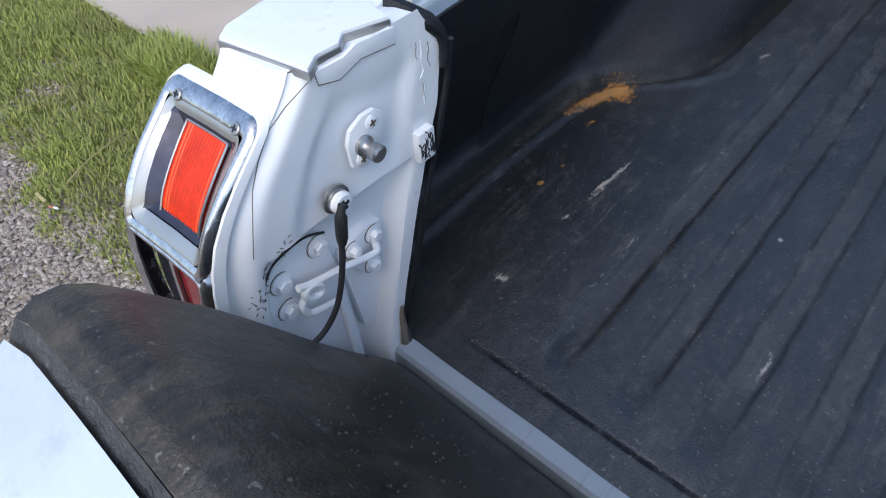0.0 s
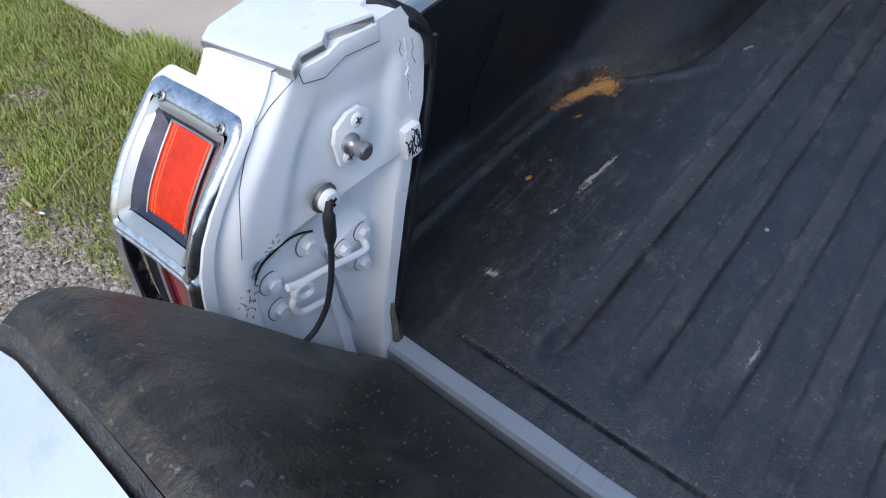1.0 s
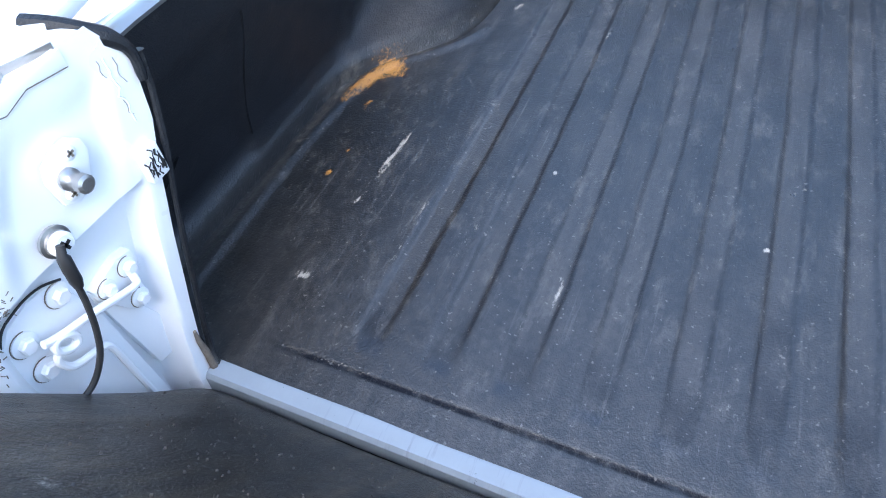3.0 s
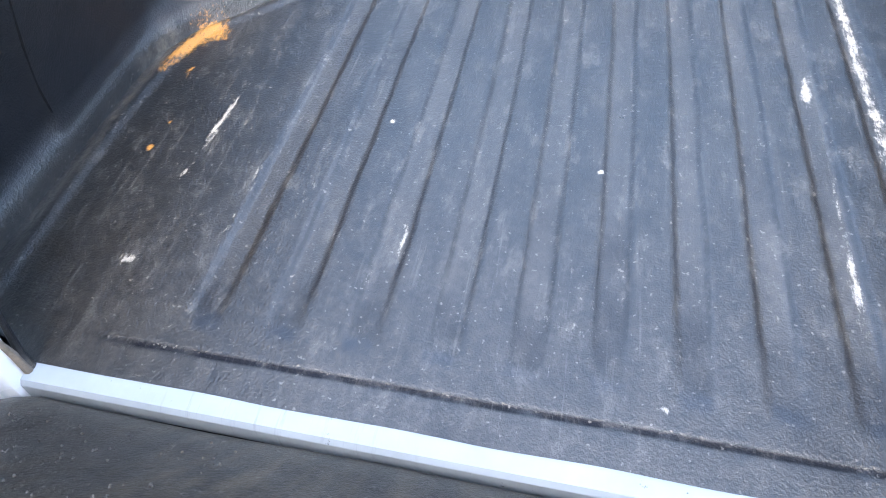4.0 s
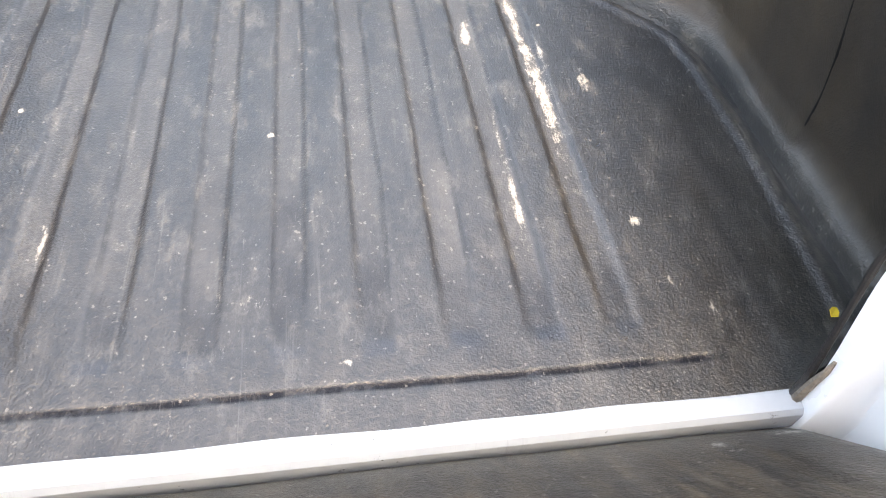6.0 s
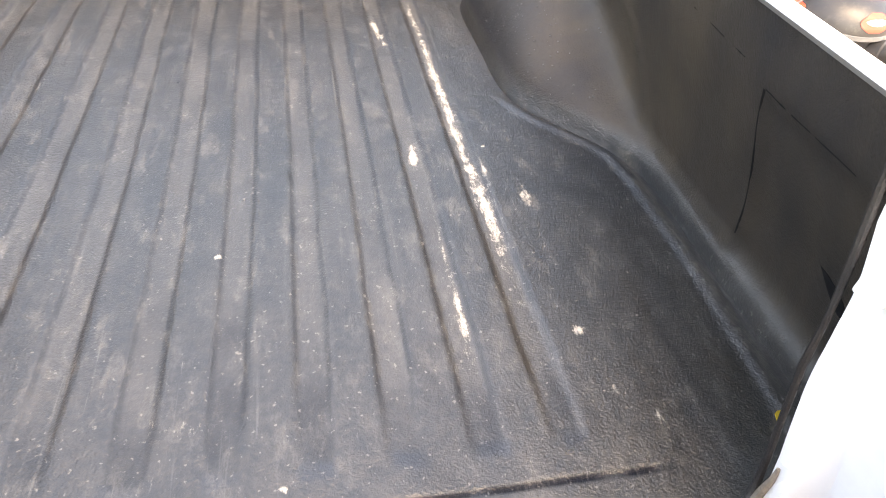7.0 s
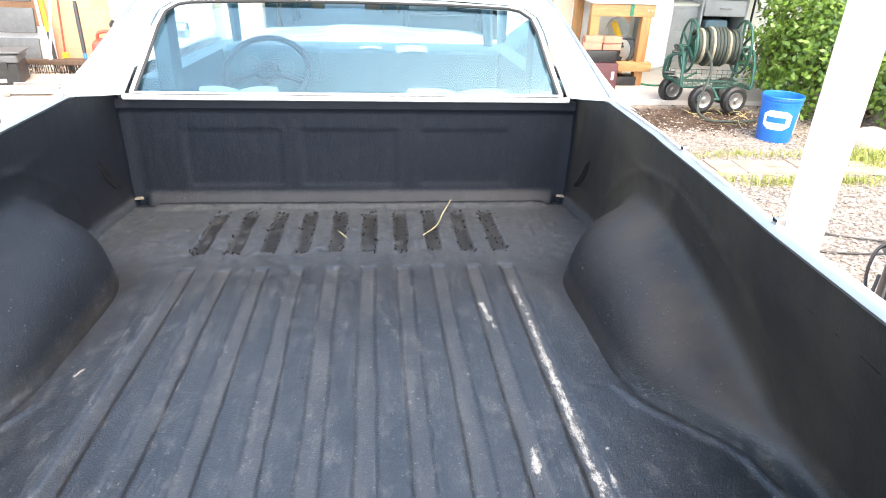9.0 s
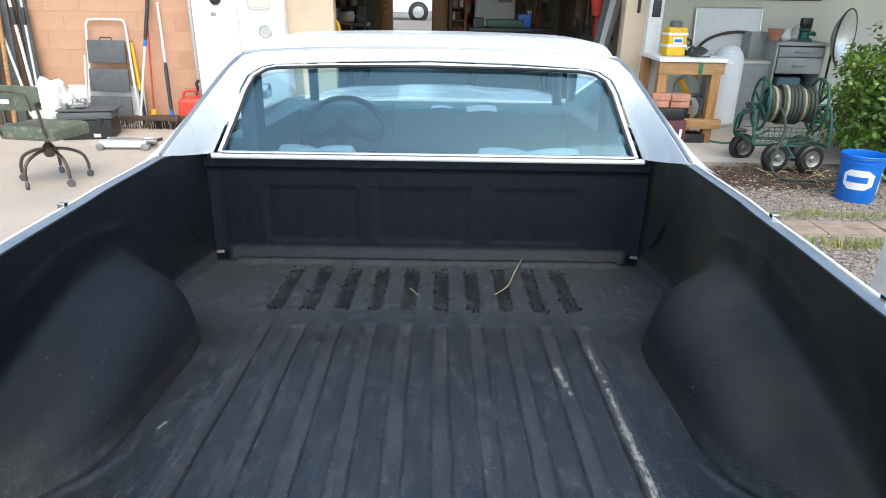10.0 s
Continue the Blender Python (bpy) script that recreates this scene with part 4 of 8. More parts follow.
    tpart("torsion_rod", tube(curved([(s * 0.590, -0.1265, 0.2135), (s * 0.591, -0.1325, 0.2055), (s * 0.591, -0.129, 0.190), (s * 0.591, -0.119, 0.182), (s * 0.592, -0.0925, 0.1715), (s * 0.592, -0.0875, 0.158), (s * 0.593, -0.0865, 0.138), (s * 0.595, -0.085, 0.095), (s * 0.598, -0.082, 0.02)], 5), 0.0042, 10), M_WHITE, jamb)
    tpart("hinge_plate", prism([(-0.172, 0.212), (-0.152, 0.244), (-0.140, 0.256), (-0.112, 0.263), (-0.088, 0.259), (-0.079, 0.246), (-0.068, 0.185), (-0.06, -0.06), (-0.18, -0.06)], s * 0.622, s * 0.6085, "x", 0.002), M_WHITE, jamb)
    tpart("rod_bracket", prism([(-0.026, 0.228), (-0.008, 0.224), (-0.006, 0.206), (-0.016, 0.196), (-0.018, 0.160), (-0.034, 0.154), (-0.046, 0.170), (-0.062, 0.200), (-0.064, 0.218), (-0.044, 0.224)], s * 0.618, s * 0.603, "x", 0.002), M_WHITE, jamb)
    tpart("brace", prism([(-0.066, 0.215), (-0.040, 0.190), (-0.008, 0.086), (-0.012, 0.050), (-0.050, 0.06)], s * 0.626, s * 0.612, "x", 0.002), M_WHITE, jamb)
    for y, z, r in ((-0.0215, 0.2125, 0.0072), (-0.0515, 0.211, 0.0068), (-0.029, 0.169, 0.0072), (-0.088, 0.245, 0.0085), (-0.138, 0.2325, 0.0085), (-0.1395, 0.1925, 0.0085)):
        m = Matrix.Translation((s * 0.6085 if y < -0.08 else s * 0.603, y, z)) @ pose(0, 0, 0, 0, -90 * s, 0)
        bolt = lathe([(r * 1.55, 0), (r * 1.55, 0.0022), (r * 1.3, 0.003)], 18, m)
        lathe([(r, 0.002), (r, 0.008), (r * 0.8, 0.010), (0, 0.010)], 6, m, bolt)
        tpart("bolt", bolt, M_WHITE, jamb)
        gapline = [(s * (0.6078 if y < -0.08 else 0.6023), y + r * 1.62 * math.cos(a), z + r * 1.62 * math.sin(a)) for a in [radians(60 + 15 * k) for k in range(13)]]
        tpart("washer_gap", tube(gapline, 0.0006, 5), M_PRIMER, jamb)

# tailgate, ajar
GATE = [(-0.036, -0.006), (-0.045, 0.012), (-0.120, 0.128), (-0.20, 0.245), (-0.265, 0.343), (-0.286, 0.374), (-0.302, 0.388), (-0.318, 0.392), (-0.334, 0.386), (-0.345, 0.372), (-0.352, 0.358)]
OUTER = [(-0.346, 0.376), (-0.362, 0.366), (-0.395, 0.346), (-0.428, 0.322), (-0.444, 0.296), (-0.440, 0.262), (-0.38, 0.160), (-0.27, 0.0), (-0.20, -0.09), (-0.16, -0.11), (-0.06, -0.05)]


def swell(x, z):
    """The gate stands a little prouder towards its driver-side end."""
    return 0.016 * smooth01((-x - 0.15) / 0.38) * smooth01((z - 0.06) / 0.24)


def sheet(profile, x0, x1, n, wob, hollow=0.0):
    k = len(profile) - 1
    def f(u, v):
        i = min(int(v * k), k - 1)
        t = v * k - i
        x = lerp(x0, x1, u)
        y, z = lerp(profile[i][0], profile[i + 1][0], t), lerp(profile[i][1], profile[i + 1][1], t)
        side = smooth01((abs(x) - 0.545) / 0.045)
        d = wob * noise.noise((x * 4, y * 6, 5)) - hollow * smooth01((0.50 - abs(x)) / 0.02) * smooth01((z - 0.05) / 0.02) * smooth01((0.33 - z) / 0.02)
        d -= 0.007 * smooth01((abs(x) - 0.555) / 0.04) ** 2 - swell(x, z)
        return (x, y + 0.83 * d, z + 0.56 * d)
    return surf(n, k * 4, f)


gate = tpart("tailgate", sheet(GATE[:9], -0.588, 0.588, 90, 0.004, 0.003), M_GATE, None, "black lined tailgate standing partly open")
tpart("top_band", sheet(GATE[8:], -0.588, 0.588, 60, 0.002), M_BAND, gate, "smooth black band along the top edge, sky sheen in its colour")
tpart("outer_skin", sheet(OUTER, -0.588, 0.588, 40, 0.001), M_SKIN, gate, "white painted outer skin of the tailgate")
for s in (-1, 1):
    tpart("gate_end", prism([(-0.22 + 0.94 * (y + 0.22) + 0.83 * swell(s * 0.58, z), 0.136 + 0.96 * (z - 0.14) + 0.56 * swell(s * 0.58, z)) for y, z in GATE[:-1] + OUTER[1:]], s * 0.584, s * 0.576, "x"), M_GATE, gate)
beads = bmesh.new()
rng = random.Random(4)
for _ in range(260):
    t = rng.random() ** 0.6
    x, y, z = rng.uniform(-0.57, -0.28), lerp(-0.045, -0.285, t), lerp(0.012, 0.372, t)
    r = rng.uniform(0.0006, 0.0017)
    bmesh.ops.create_icosphere(beads, subdivisions=1, radius=r, matrix=Matrix.Translation((x, y + 0.0005 + 0.83 * swell(x, z), z + 0.0012 + 0.56 * swell(x, z))) @ Matrix.Diagonal((1, 1, 0.6, 1)))
tagged(tpart("liner_grit", beads, M_GATE, gate, "small hard lumps in the sprayed liner"), kind="stuff")

# cab: sail panels, rear window, roof, glass, interior
WIN = [(0.664, 1.915, 0.366), (0.640, 1.985, 0.450), (0.614, 2.065, 0.548), (0.596, 2.100, 0.588), (0.560, 2.118, 0.610), (0.520, 2.124, 0.617), (0.30, 2.140, 0.624), (0.0, 2.146, 0.627)]
ring = [Vector((-x, y, z)) for x, y, z in WIN] + [Vector(p) for p in WIN[-2::-1]]
SAIL = [(0.752, 1.66, 0.402), (0.728, 1.80, 0.475), (0.702, 1.95, 0.553), (0.676, 2.09, 0.622), (0.652, 2.165, 0.655), (0.61, 2.185, 0.668), (0.34, 2.19, 0.682), (0.0, 2.195, 0.688)]


def poly_at(pts, t):
    k = len(pts) - 1
    i = min(int(t * k), k - 1)
    return Vector(pts[i]).lerp(Vector(pts[i + 1]), t * k - i)


def offset_ring(grow, back):
    out = []
    for p in ring:
        n = Vector((p.x, p.y - 2.03, p.z - 0.48)).normalized()
        out.append(p + n * grow + Vector((0, -back * 0.77, back * 0.64)))
    return out


for s in (-1, 1):
    def sail(u, v, s=s):
        outer = poly_at(SAIL, v)
        inner = poly_at(WIN, v)
        inner = Vector((inner.x + (0.030 * (1 - v) + 0.006) * min(1.0, inner.x / 0.2), inner.y - 0.006, inner.z + (0.024 * v)))
        p = outer.lerp(inner, u)
        dip = 0.008 * math.sin(math.pi * u)
        return (s * p.x, p.y + dip, p.z - dip * 0.4)
    tpart("sail_panel", thick(surf(10, 42, sail), 0.004), M_WHITE, None, "white sail panel beside the rear window")
    tpart("sail_trim", tube(curved([(s * (x + 0.004 if x else -0.01), y, z + 0.004) for x, y, z in SAIL], 6), 0.0058, 10), M_STAINLESS)
    front = [(s * 0.760, 1.64, 0.394), (s * 0.772, 1.2, 0.386), (s * 0.742, 0.7, 0.384)]
    def flank(u, v, s=s):
        top = poly_at(SAIL, v * 0.72)
        x = lerp(top.x + 0.006, 0.86, u ** 0.8)
        return (s * x, top.y + 0.02 * u, lerp(top.z, 0.36, u))
    tpart("roof_side", surf(8, 20, flank), M_WHITE)
tpart("window_molding", tube(offset_ring(0.010, 0.006), 0.008, 8), M_WHITE, None, "white painted molding round the rear window")
tpart("window_seal", tube(offset_ring(-0.003, 0.012), 0.0055, 8), M_BLACK, None)
tpart("window_ledge", tube([(-0.70, 1.905, 0.358), (0.70, 1.905, 0.358)], 0.009, 10), M_WHITE, None)
tpart("window_bright_strip", tube([(-0.665, 1.902, 0.371), (0.665, 1.902, 0.371)], 0.006, 10), M_CHROME, None)
tpart("deck_filler", surf(20, 3, lambda u, v: (lerp(-0.70, 0.70, u), lerp(1.900, 1.932, v), 0.353 + 0.006 * v)), M_WHITE)


def pane_at(u, v):
    k = track([(0.366, 0.664), (0.45, 0.640), (0.548, 0.614), (0.588, 0.596), (0.612, 0.54), (0.622, 0.40)], lerp(0.362, 0.620, v))
    z = lerp(0.362, 0.620, v)
    x = lerp(-k, k, u)
    return (x, 1.915 + 0.81 * (z - 0.366) + 0.02 * (1 - (x / 0.66) ** 2), z)


rear_glass = tpart("rear_window", surf(24, 16, pane_at), M_REARGLASS, None, "blue-tinted rear window glass")
rear_glass.visible_shadow = False


def roof_at(u, v):
    x = lerp(-1, 1, u)
    y = lerp(2.185, 3.12, v)
    crown = track([(2.185, 0.682), (2.28, 0.712), (2.45, 0.738), (2.7, 0.748), (2.95, 0.740), (3.12, 0.712)], y)
    w = track([(2.185, 0.645), (2.4, 0.66), (3.12, 0.62)], y)
    return (x * w, y, crown - 0.014 * abs(x) ** 2 - 0.016 * abs(x) ** 10)


tpart("roof", thick(surf(40, 24, roof_at), 0.02), M_WHITE, None, "white roof with a bright drip molding")
tpart("roof_seam", tube([Vector((-x, y - 0.005, z - 0.010)) for x, y, z in SAIL[4:]] + [Vector((x, y - 0.005, z - 0.010)) for x, y, z in SAIL[-2:3:-1]], 0.004, 8), M_BLACK, None)
for s in (-1, 1):
    tpart("window_pillar", tube([(s * 0.60, 3.10, 0.655), (s * 0.70, 3.62, 0.35)], 0.026, 10), M_INTERIOR)
    tpart("door_pillar", box(s * 0.66, s * 0.72, 2.30, 2.42, 0.30, 0.63, 0.01), M_INTERIOR)
    tpart("door_panel", box(s * 0.70, s * 0.80, 2.30, 3.70, -0.30, 0.355, 0.02), M_INTERIOR)
    glass_side = tpart("side_window", surf(4, 4, lambda u, v: (s * lerp(0.74, 0.65, v), lerp(2.42, 3.55 - 0.45 * v, u), lerp(0.355, 0.635, v))), M_GLASS)
    glass_side.visible_shadow = False
    tpart("roof_rail", tube([(s * 0.60, 2.22, 0.625), (s * 0.60, 2.5, 0.66), (s * 0.57, 3.10, 0.655)], 0.022, 8), M_INTERIOR)
    mirror = tpart("door_mirror", box(s * 0.90, s * 1.02, 3.40, 3.46, 0.38, 0.46, 0.02), M_CHROME)
wind = tpart("windshield", surf(10, 8, lambda u, v: (lerp(-1, 1, u) * lerp(0.70, 0.62, v), lerp(3.66, 3.11, v) + 0.06 * (1 - (2 * u - 1) ** 2), lerp(0.365, 0.70, v))), M_GLASS)
wind.visible_shadow = False


def hood_at(u, v):
    x = lerp(-1, 1, u)
    y = lerp(3.72, 5.05, v)
    return (x * lerp(0.82, 0.78, v), y, 0.350 + 0.030 * math.sin(math.pi * min(1.0, 0.85 * v)) - 0.035 * v - 0.035 * abs(x) ** 3 + 0.010 * smooth01((0.42 - abs(x)) / 0.12) + 0.008 * smooth01(1 - abs(abs(x) - 0.86) / 0.12))


tpart("hood", thick(surf(30, 14, hood_at), 0.015), M_WHITE, None, "white hood beyond the windshield")
tpart("front_end", box(-0.80, 0.80, 4.98, 5.10, -0.25, 0.24, 0.03), M_CHROME)
dash = tpart("dashboard", box(-0.72, 0.72, 3.26, 3.70, 0.02, 0.352, 0.03, 3), M_DASH, None, "dark blue padded dashboard")
tpart("cluster_hood", prism([(3.22, 0.20), (3.20, 0.35), (3.24, 0.372), (3.45, 0.372), (3.45, 0.20)], -0.68, -0.22, "x", 0.012), M_DASH, dash)
for x in (-0.56, -0.40):
    tpart("gauge", lathe([(0.055, 0), (0.055, 0.006), (0.048, 0.008), (0.046, 0.004), (0, 0.004)], 24, Matrix.Translation((x, 3.205, 0.275)) @ pose(0, 0, 0, 90, 0, 0)), M_INTERIOR, dash)
tpart("dash_paper", moved(thick(surf(6, 2, lambda u, v: (0.16 * u, 0.05 * v, 0.012 * math.sin(3 * u))), 0.001), pose(0.17, 3.235, 0.345, 30, 0, 8)), M_PAPER, dash, "white paper left on the dashboard")
tpart("dash_paper", moved(thick(surf(6, 2, lambda u, v: (0.11 * u, 0.03 * v, 0.008 * math.sin(3 * u))), 0.001), pose(-0.02, 3.30, 0.356, 12, 0, -4)), M_PAPER, dash)
wheel = tpart("steering_wheel", moved(tube([(0.198 * math.cos(a), 0.198 * math.sin(a), 0) for a in [k * math.pi / 20 for k in range(40)]], 0.0145, 10, True), pose(-0.462, 3.09, 0.27, 45, 0, 0)), M_WHEEL, None, "dark thin-rimmed steering wheel")
tpart("hub", lathe([(0.055, -0.03), (0.062, 0.0), (0.05, 0.016), (0, 0.02)], 20, pose(-0.462, 3.09, 0.27, 45, 0, 0)), M_WHEEL, wheel)
for a in (200, 340):
    c, d = math.cos(radians(a)), math.sin(radians(a))
    tpart("spoke", moved(tube([(0.05 * c, 0.05 * d, 0), (0.19 * c, 0.19 * d, 0)], 0.014, 8), pose(-0.462, 3.09, 0.27, 45, 0, 0)), M_WHEEL, wheel)
tpart("column", tube([(-0.462, 3.10, 0.265), (-0.462, 3.30, 0.18)], 0.035, 12), M_DASH, wheel)
for x0, x1 in ((-0.66, -0.27), (0.13, 0.66)):
    def back_at(u, v, x0=x0, x1=x1):
        x = lerp(x0, x1, u)
        hump = 0.020 * abs(math.sin(2 * math.pi * u)) ** 0.6
        edge = min(1.0, 8 * min(u, 1 - u)) ** 0.5
        a = math.pi * v
        return (x, 2.44 - 0.07 * math.cos(a) * edge, 0.05 + (0.235 * edge + hump) * math.sin(a) ** 0.5)
    seat = tpart("seat_back", surf(40, 16, back_at), M_SEAT, None, "pale blue cloth seat back")
tpart("seat_bench", box(-0.68, 0.68, 2.45, 2.95, -0.18, 0.04, 0.05, 3), M_SEAT)
tpart("cab_floor", box(-0.72, 0.72, 1.96, 3.70, -0.30, -0.20, 0.01), M_DASH)
tpart("cab_back", box(-0.70, 0.70, 1.965, 2.0, -0.25, 0.34, 0.01), M_DASH)
mir = tpart("rear_view_mirror", box(-0.32, -0.06, 3.02, 3.045, 0.585, 0.635, 0.012), M_DASH, None)
tpart("mirror_stem", tube([(-0.19, 3.03, 0.63), (-0.19, 3.10, 0.69)], 0.008, 8), M_CHROME, mir)
# wheels under the body
for x in (-0.74, 0.74):
    for y in (1.18, 4.2):
        drop = -0.70 + 0.325 + y * math.tan(radians(3))
        m = Matrix.Translation((x, y, drop)) @ pose(0, 0, 0, 0, 90, 0)
        road_wheel = tpart("wheel", lathe([(0.20, -0.10), (0.30, -0.10), (0.322, -0.08), (0.325, 0.0), (0.322, 0.08), (0.30, 0.10), (0.20, 0.10)], 40, m), M_BLACK, None, "black road tyre")
        tpart("rim", lathe([(0.06, -0.09), (0.19, -0.085), (0.20, -0.06), (0.20, 0.06), (0.19, 0.085), (0.06, 0.09)], 32, m), M_STEEL, road_wheel)

# lumps of over-sprayed liner round the short front grooves, and droplets of it on the housing
lump_rng = random.Random(21)
lumps = bmesh.new()
for cx in GROOVE:
    for _ in range(26):
        u = lump_rng.random()
        side = lump_rng.choice((-1, 1))
        x, y = (cx + side * (0.019 + lump_rng.gauss(0, 0.004)), lerp(1.51, 1.84, u)) if lump_rng.random() < 0.62 else (cx + lump_rng.uniform(-0.02, 0.02), lump_rng.choice((1.515, 1.835, lerp(1.51, 1.84, u))) + lump_rng.gauss(0, 0.006))
        m = Matrix.Translation((x, y, floor_z(x, y))) @ pose(0, 0, 0, 0, 0, lump_rng.uniform(-30, 30)) @ Matrix.Diagonal((lump_rng.uniform(0.0015, 0.0035), lump_rng.uniform(0.003, 0.012), lump_rng.uniform(0.0008, 0.0024), 1))
        bmesh.ops.create_icosphere(lumps, subdivisions=2, radius=1.0, matrix=m)
tagged(tpart("liner_overspray", lumps, M_GRIME, None, "black lumps of over-sprayed liner round the front grooves"), kind="stuff")
for s in (-1, 1):
    grid = wall_grid(s)
    drops = bmesh.new()
    for _ in range(330 if s > 0 else 60):
        i, j = lump_rng.gauss(92, 14), lump_rng.gauss(24, 9)
        if not (60 < i < 140 and 3 < j < 46):
            continue
        bmesh.ops.create_icosphere(drops, subdivisions=1, radius=lump_rng.uniform(0.0007, 0.0020), matrix=Matrix.Translation(grid[int(i), int(j)] + np.array((0, lump_rng.uniform(-0.005, 0.005), 0))))
    tagged(tpart("liner_spatter", drops, M_BAND, None, "hard droplets of sprayed liner on the wheel housing"), kind="stuff")

# a dry stalk lying on the bed floor
stalk = new("dry_stalk")
stalk.matrix_world = truck.matrix_world @ pose(0.21, 1.62, BED + 0.006)
tagged(stalk, "dry yellow grass stalk lying on the bed floor", "straw")
part("stem", tube(curved([(0, 0, 0), (0.045, 0.06, 0.006), (0.075, 0.16, 0.012), (0.11, 0.26, 0.02)], 5), 0.0014, 6), M_STALK, stalk)

straw = new("dry_straw")
straw.matrix_world = truck.matrix_world @ pose(-0.045, 1.66, BED + 0.006)
tagged(straw, "short pale straw lying across a front groove", "straw")
part("stem", tube([(0, 0, 0), (0.012, -0.03, 0.003), (0.03, -0.06, 0.001)], 0.0011, 6), M_STALK, straw)

# a yellow leaf caught in the corner by the tail
leaf = bmesh.new()
outline = [(-0.010, 0.0), (-0.004, 0.006), (0.004, 0.005), (0.011, 0.0), (0.004, -0.005), (-0.004, -0.006)]
rim = [leaf.verts.new((x, y, 0.002 * abs(y) / 0.006)) for x, y in outline]
mid = leaf.verts.new((0, 0, 0))
for i in range(6):
    leaf.faces.new((rim[i], rim[(i + 1) % 6], mid))
M_YELLEAF = plain("yellow_leaf", (0.62, 0.42, 0.03), 0.7, 0.0, 0.2, 60.0, 200.0, 0.1)
leaf_ob = part("fallen_leaf", thick(leaf, 0.0006), M_YELLEAF, None)
leaf_ob.matrix_world = truck.matrix_world @ pose(0.685, 0.086, BED + 0.008, 8, 5, 40)
tagged(leaf_ob, "small yellow leaf lying in the bed corner", "leaf")


# ---- ground ----
def ground_material():
    n = Nodes("gravel_ground")
    vor = n.add("ShaderNodeTexVoronoi", Scale=42.0)
    n.link(n.pos, vor.inputs["Vector"])
    big = n.noise(0.9, 5.0, 0.6)
    stones = n.mix(n.ramp(vor.outputs["Color"], 0.1, 0.9), (0.19, 0.16, 0.14), (0.42, 0.36, 0.32))
    col = n.mix(n.math("MULTIPLY", n.ramp(big, 0.35, 0.7), 0.5), stones, (0.33, 0.26, 0.19))
    col = n.mix(n.math("MULTIPLY", n.ramp(n.noise(11.0, 6.0, 0.7), 0.5, 0.7), 0.4), col, (0.20, 0.16, 0.12))
    # dark bark mulch round the reel cart
    x, y, z = n.xyz()
    d = n.math("SQRT", n.math("ADD", n.math("POWER", n.math("DIVIDE", n.math("SUBTRACT", x, 2.85), 0.95), 2.0), n.math("POWER", n.math("DIVIDE", n.math("SUBTRACT", y, 5.25), 0.42), 2.0)))
    soil = n.ramp(n.math("ADD", d, n.math("MULTIPLY", n.noise(7.0, 6.0, 0.7), 0.9)), 1.65, 1.2)
    col = n.mix(n.math("MULTIPLY", soil, 0.85), col, (0.075, 0.045, 0.033))
    n.set("Base Color", col)
    n.set("Roughness", 0.9)
    n.bump(n.math("SUBTRACT", 1.0, vor.outputs["Distance"]), 0.9, 0.02)
    return n.m


M_GROUND = ground_material()
M_CONCRETE = plain("concrete", (0.50, 0.42, 0.345), 0.85, 0.0, 0.12, 1.3, 45.0, 0.35, 0.002, (0.36, 0.31, 0.26), 0.35)
M_PORCH = plain("porch_concrete", (0.44, 0.41, 0.38), 0.8, 0.0, 0.14, 1.5, 45.0, 0.3, 0.002, (0.30, 0.26, 0.22), 0.4)
M_STRAW = plain("dry_grass", (0.42, 0.36, 0.17), 0.7, 0.0, 0.3, 6.0, 30.0, 0.0)
M_STONE = plain("pebble", (0.46, 0.42, 0.385), 0.8, 0.0, 0.35, 30.0, 200.0, 0.3, 0.002)
M_ROCK = plain("edging_rock", (0.50, 0.46, 0.40), 0.85, 0.0, 0.2, 5.0, 40.0, 0.6, 0.01, (0.25, 0.21, 0.16), 0.5)
M_PAVER = plain("brick_paver", (0.36, 0.27, 0.21), 0.85, 0.0, 0.22, 9.0, 60.0, 0.4, 0.003, (0.3, 0.26, 0.2), 0.5)
M_BLOCK = plain("tan_painted_block", (0.60, 0.345, 0.225), 0.8, 0.0, 0.10, 3.0, 60.0, 0.45, 0.003, (0.40, 0.21, 0.13), 0.3)
M_JOINT = plain("painted_joint", (0.55, 0.31, 0.20), 0.9, 0.0, 0.1, 5.0, 60.0, 0.3)
M_STUCCO = plain("cream_stucco", (0.66, 0.64, 0.56), 0.85, 0.0, 0.06, 2.0, 70.0, 0.4, 0.003)
M_BEIGE = plain("beige_trim", (0.66, 0.52, 0.38), 0.6, 0.0, 0.06, 3.0, 50.0, 0.15)
M_POST = plain("weathered_white_paint", (0.80, 0.79, 0.76), 0.55, 0.0, 0.06, 6.0, 40.0, 0.2, 0.001, (0.45, 0.38, 0.30), 0.35)
M_WOOD = plain("varnished_wood", (0.40, 0.20, 0.075), 0.5, 0.0, 0.3, 4.0, 60.0, 0.2, 0.001, None, 0, 0.0, (8.0, 8.0, 1.0))
M_WOOD_H = plain("bench_wood", (0.42, 0.235, 0.10), 0.6, 0.0, 0.3, 4.0, 60.0, 0.2, 0.001, (0.2, 0.11, 0.05), 0.4, 0.0, (1.0, 8.0, 8.0))
M_DARKWOOD = plain("dark_board", (0.09, 0.055, 0.035), 0.7, 0.0, 0.3, 6.0, 60.0, 0.2, 0.001, None, 0, 0.0, (8.0, 8.0, 1.0))
M_ALU = plain("brushed_aluminium", (0.66, 0.66, 0.65), 0.35, 0.9, 0.1, 20.0, 120.0, 0.05)
M_POLE = plain("off_white_pole", (0.72, 0.70, 0.66), 0.45, 0.0, 0.08, 20.0, 90.0, 0.05)
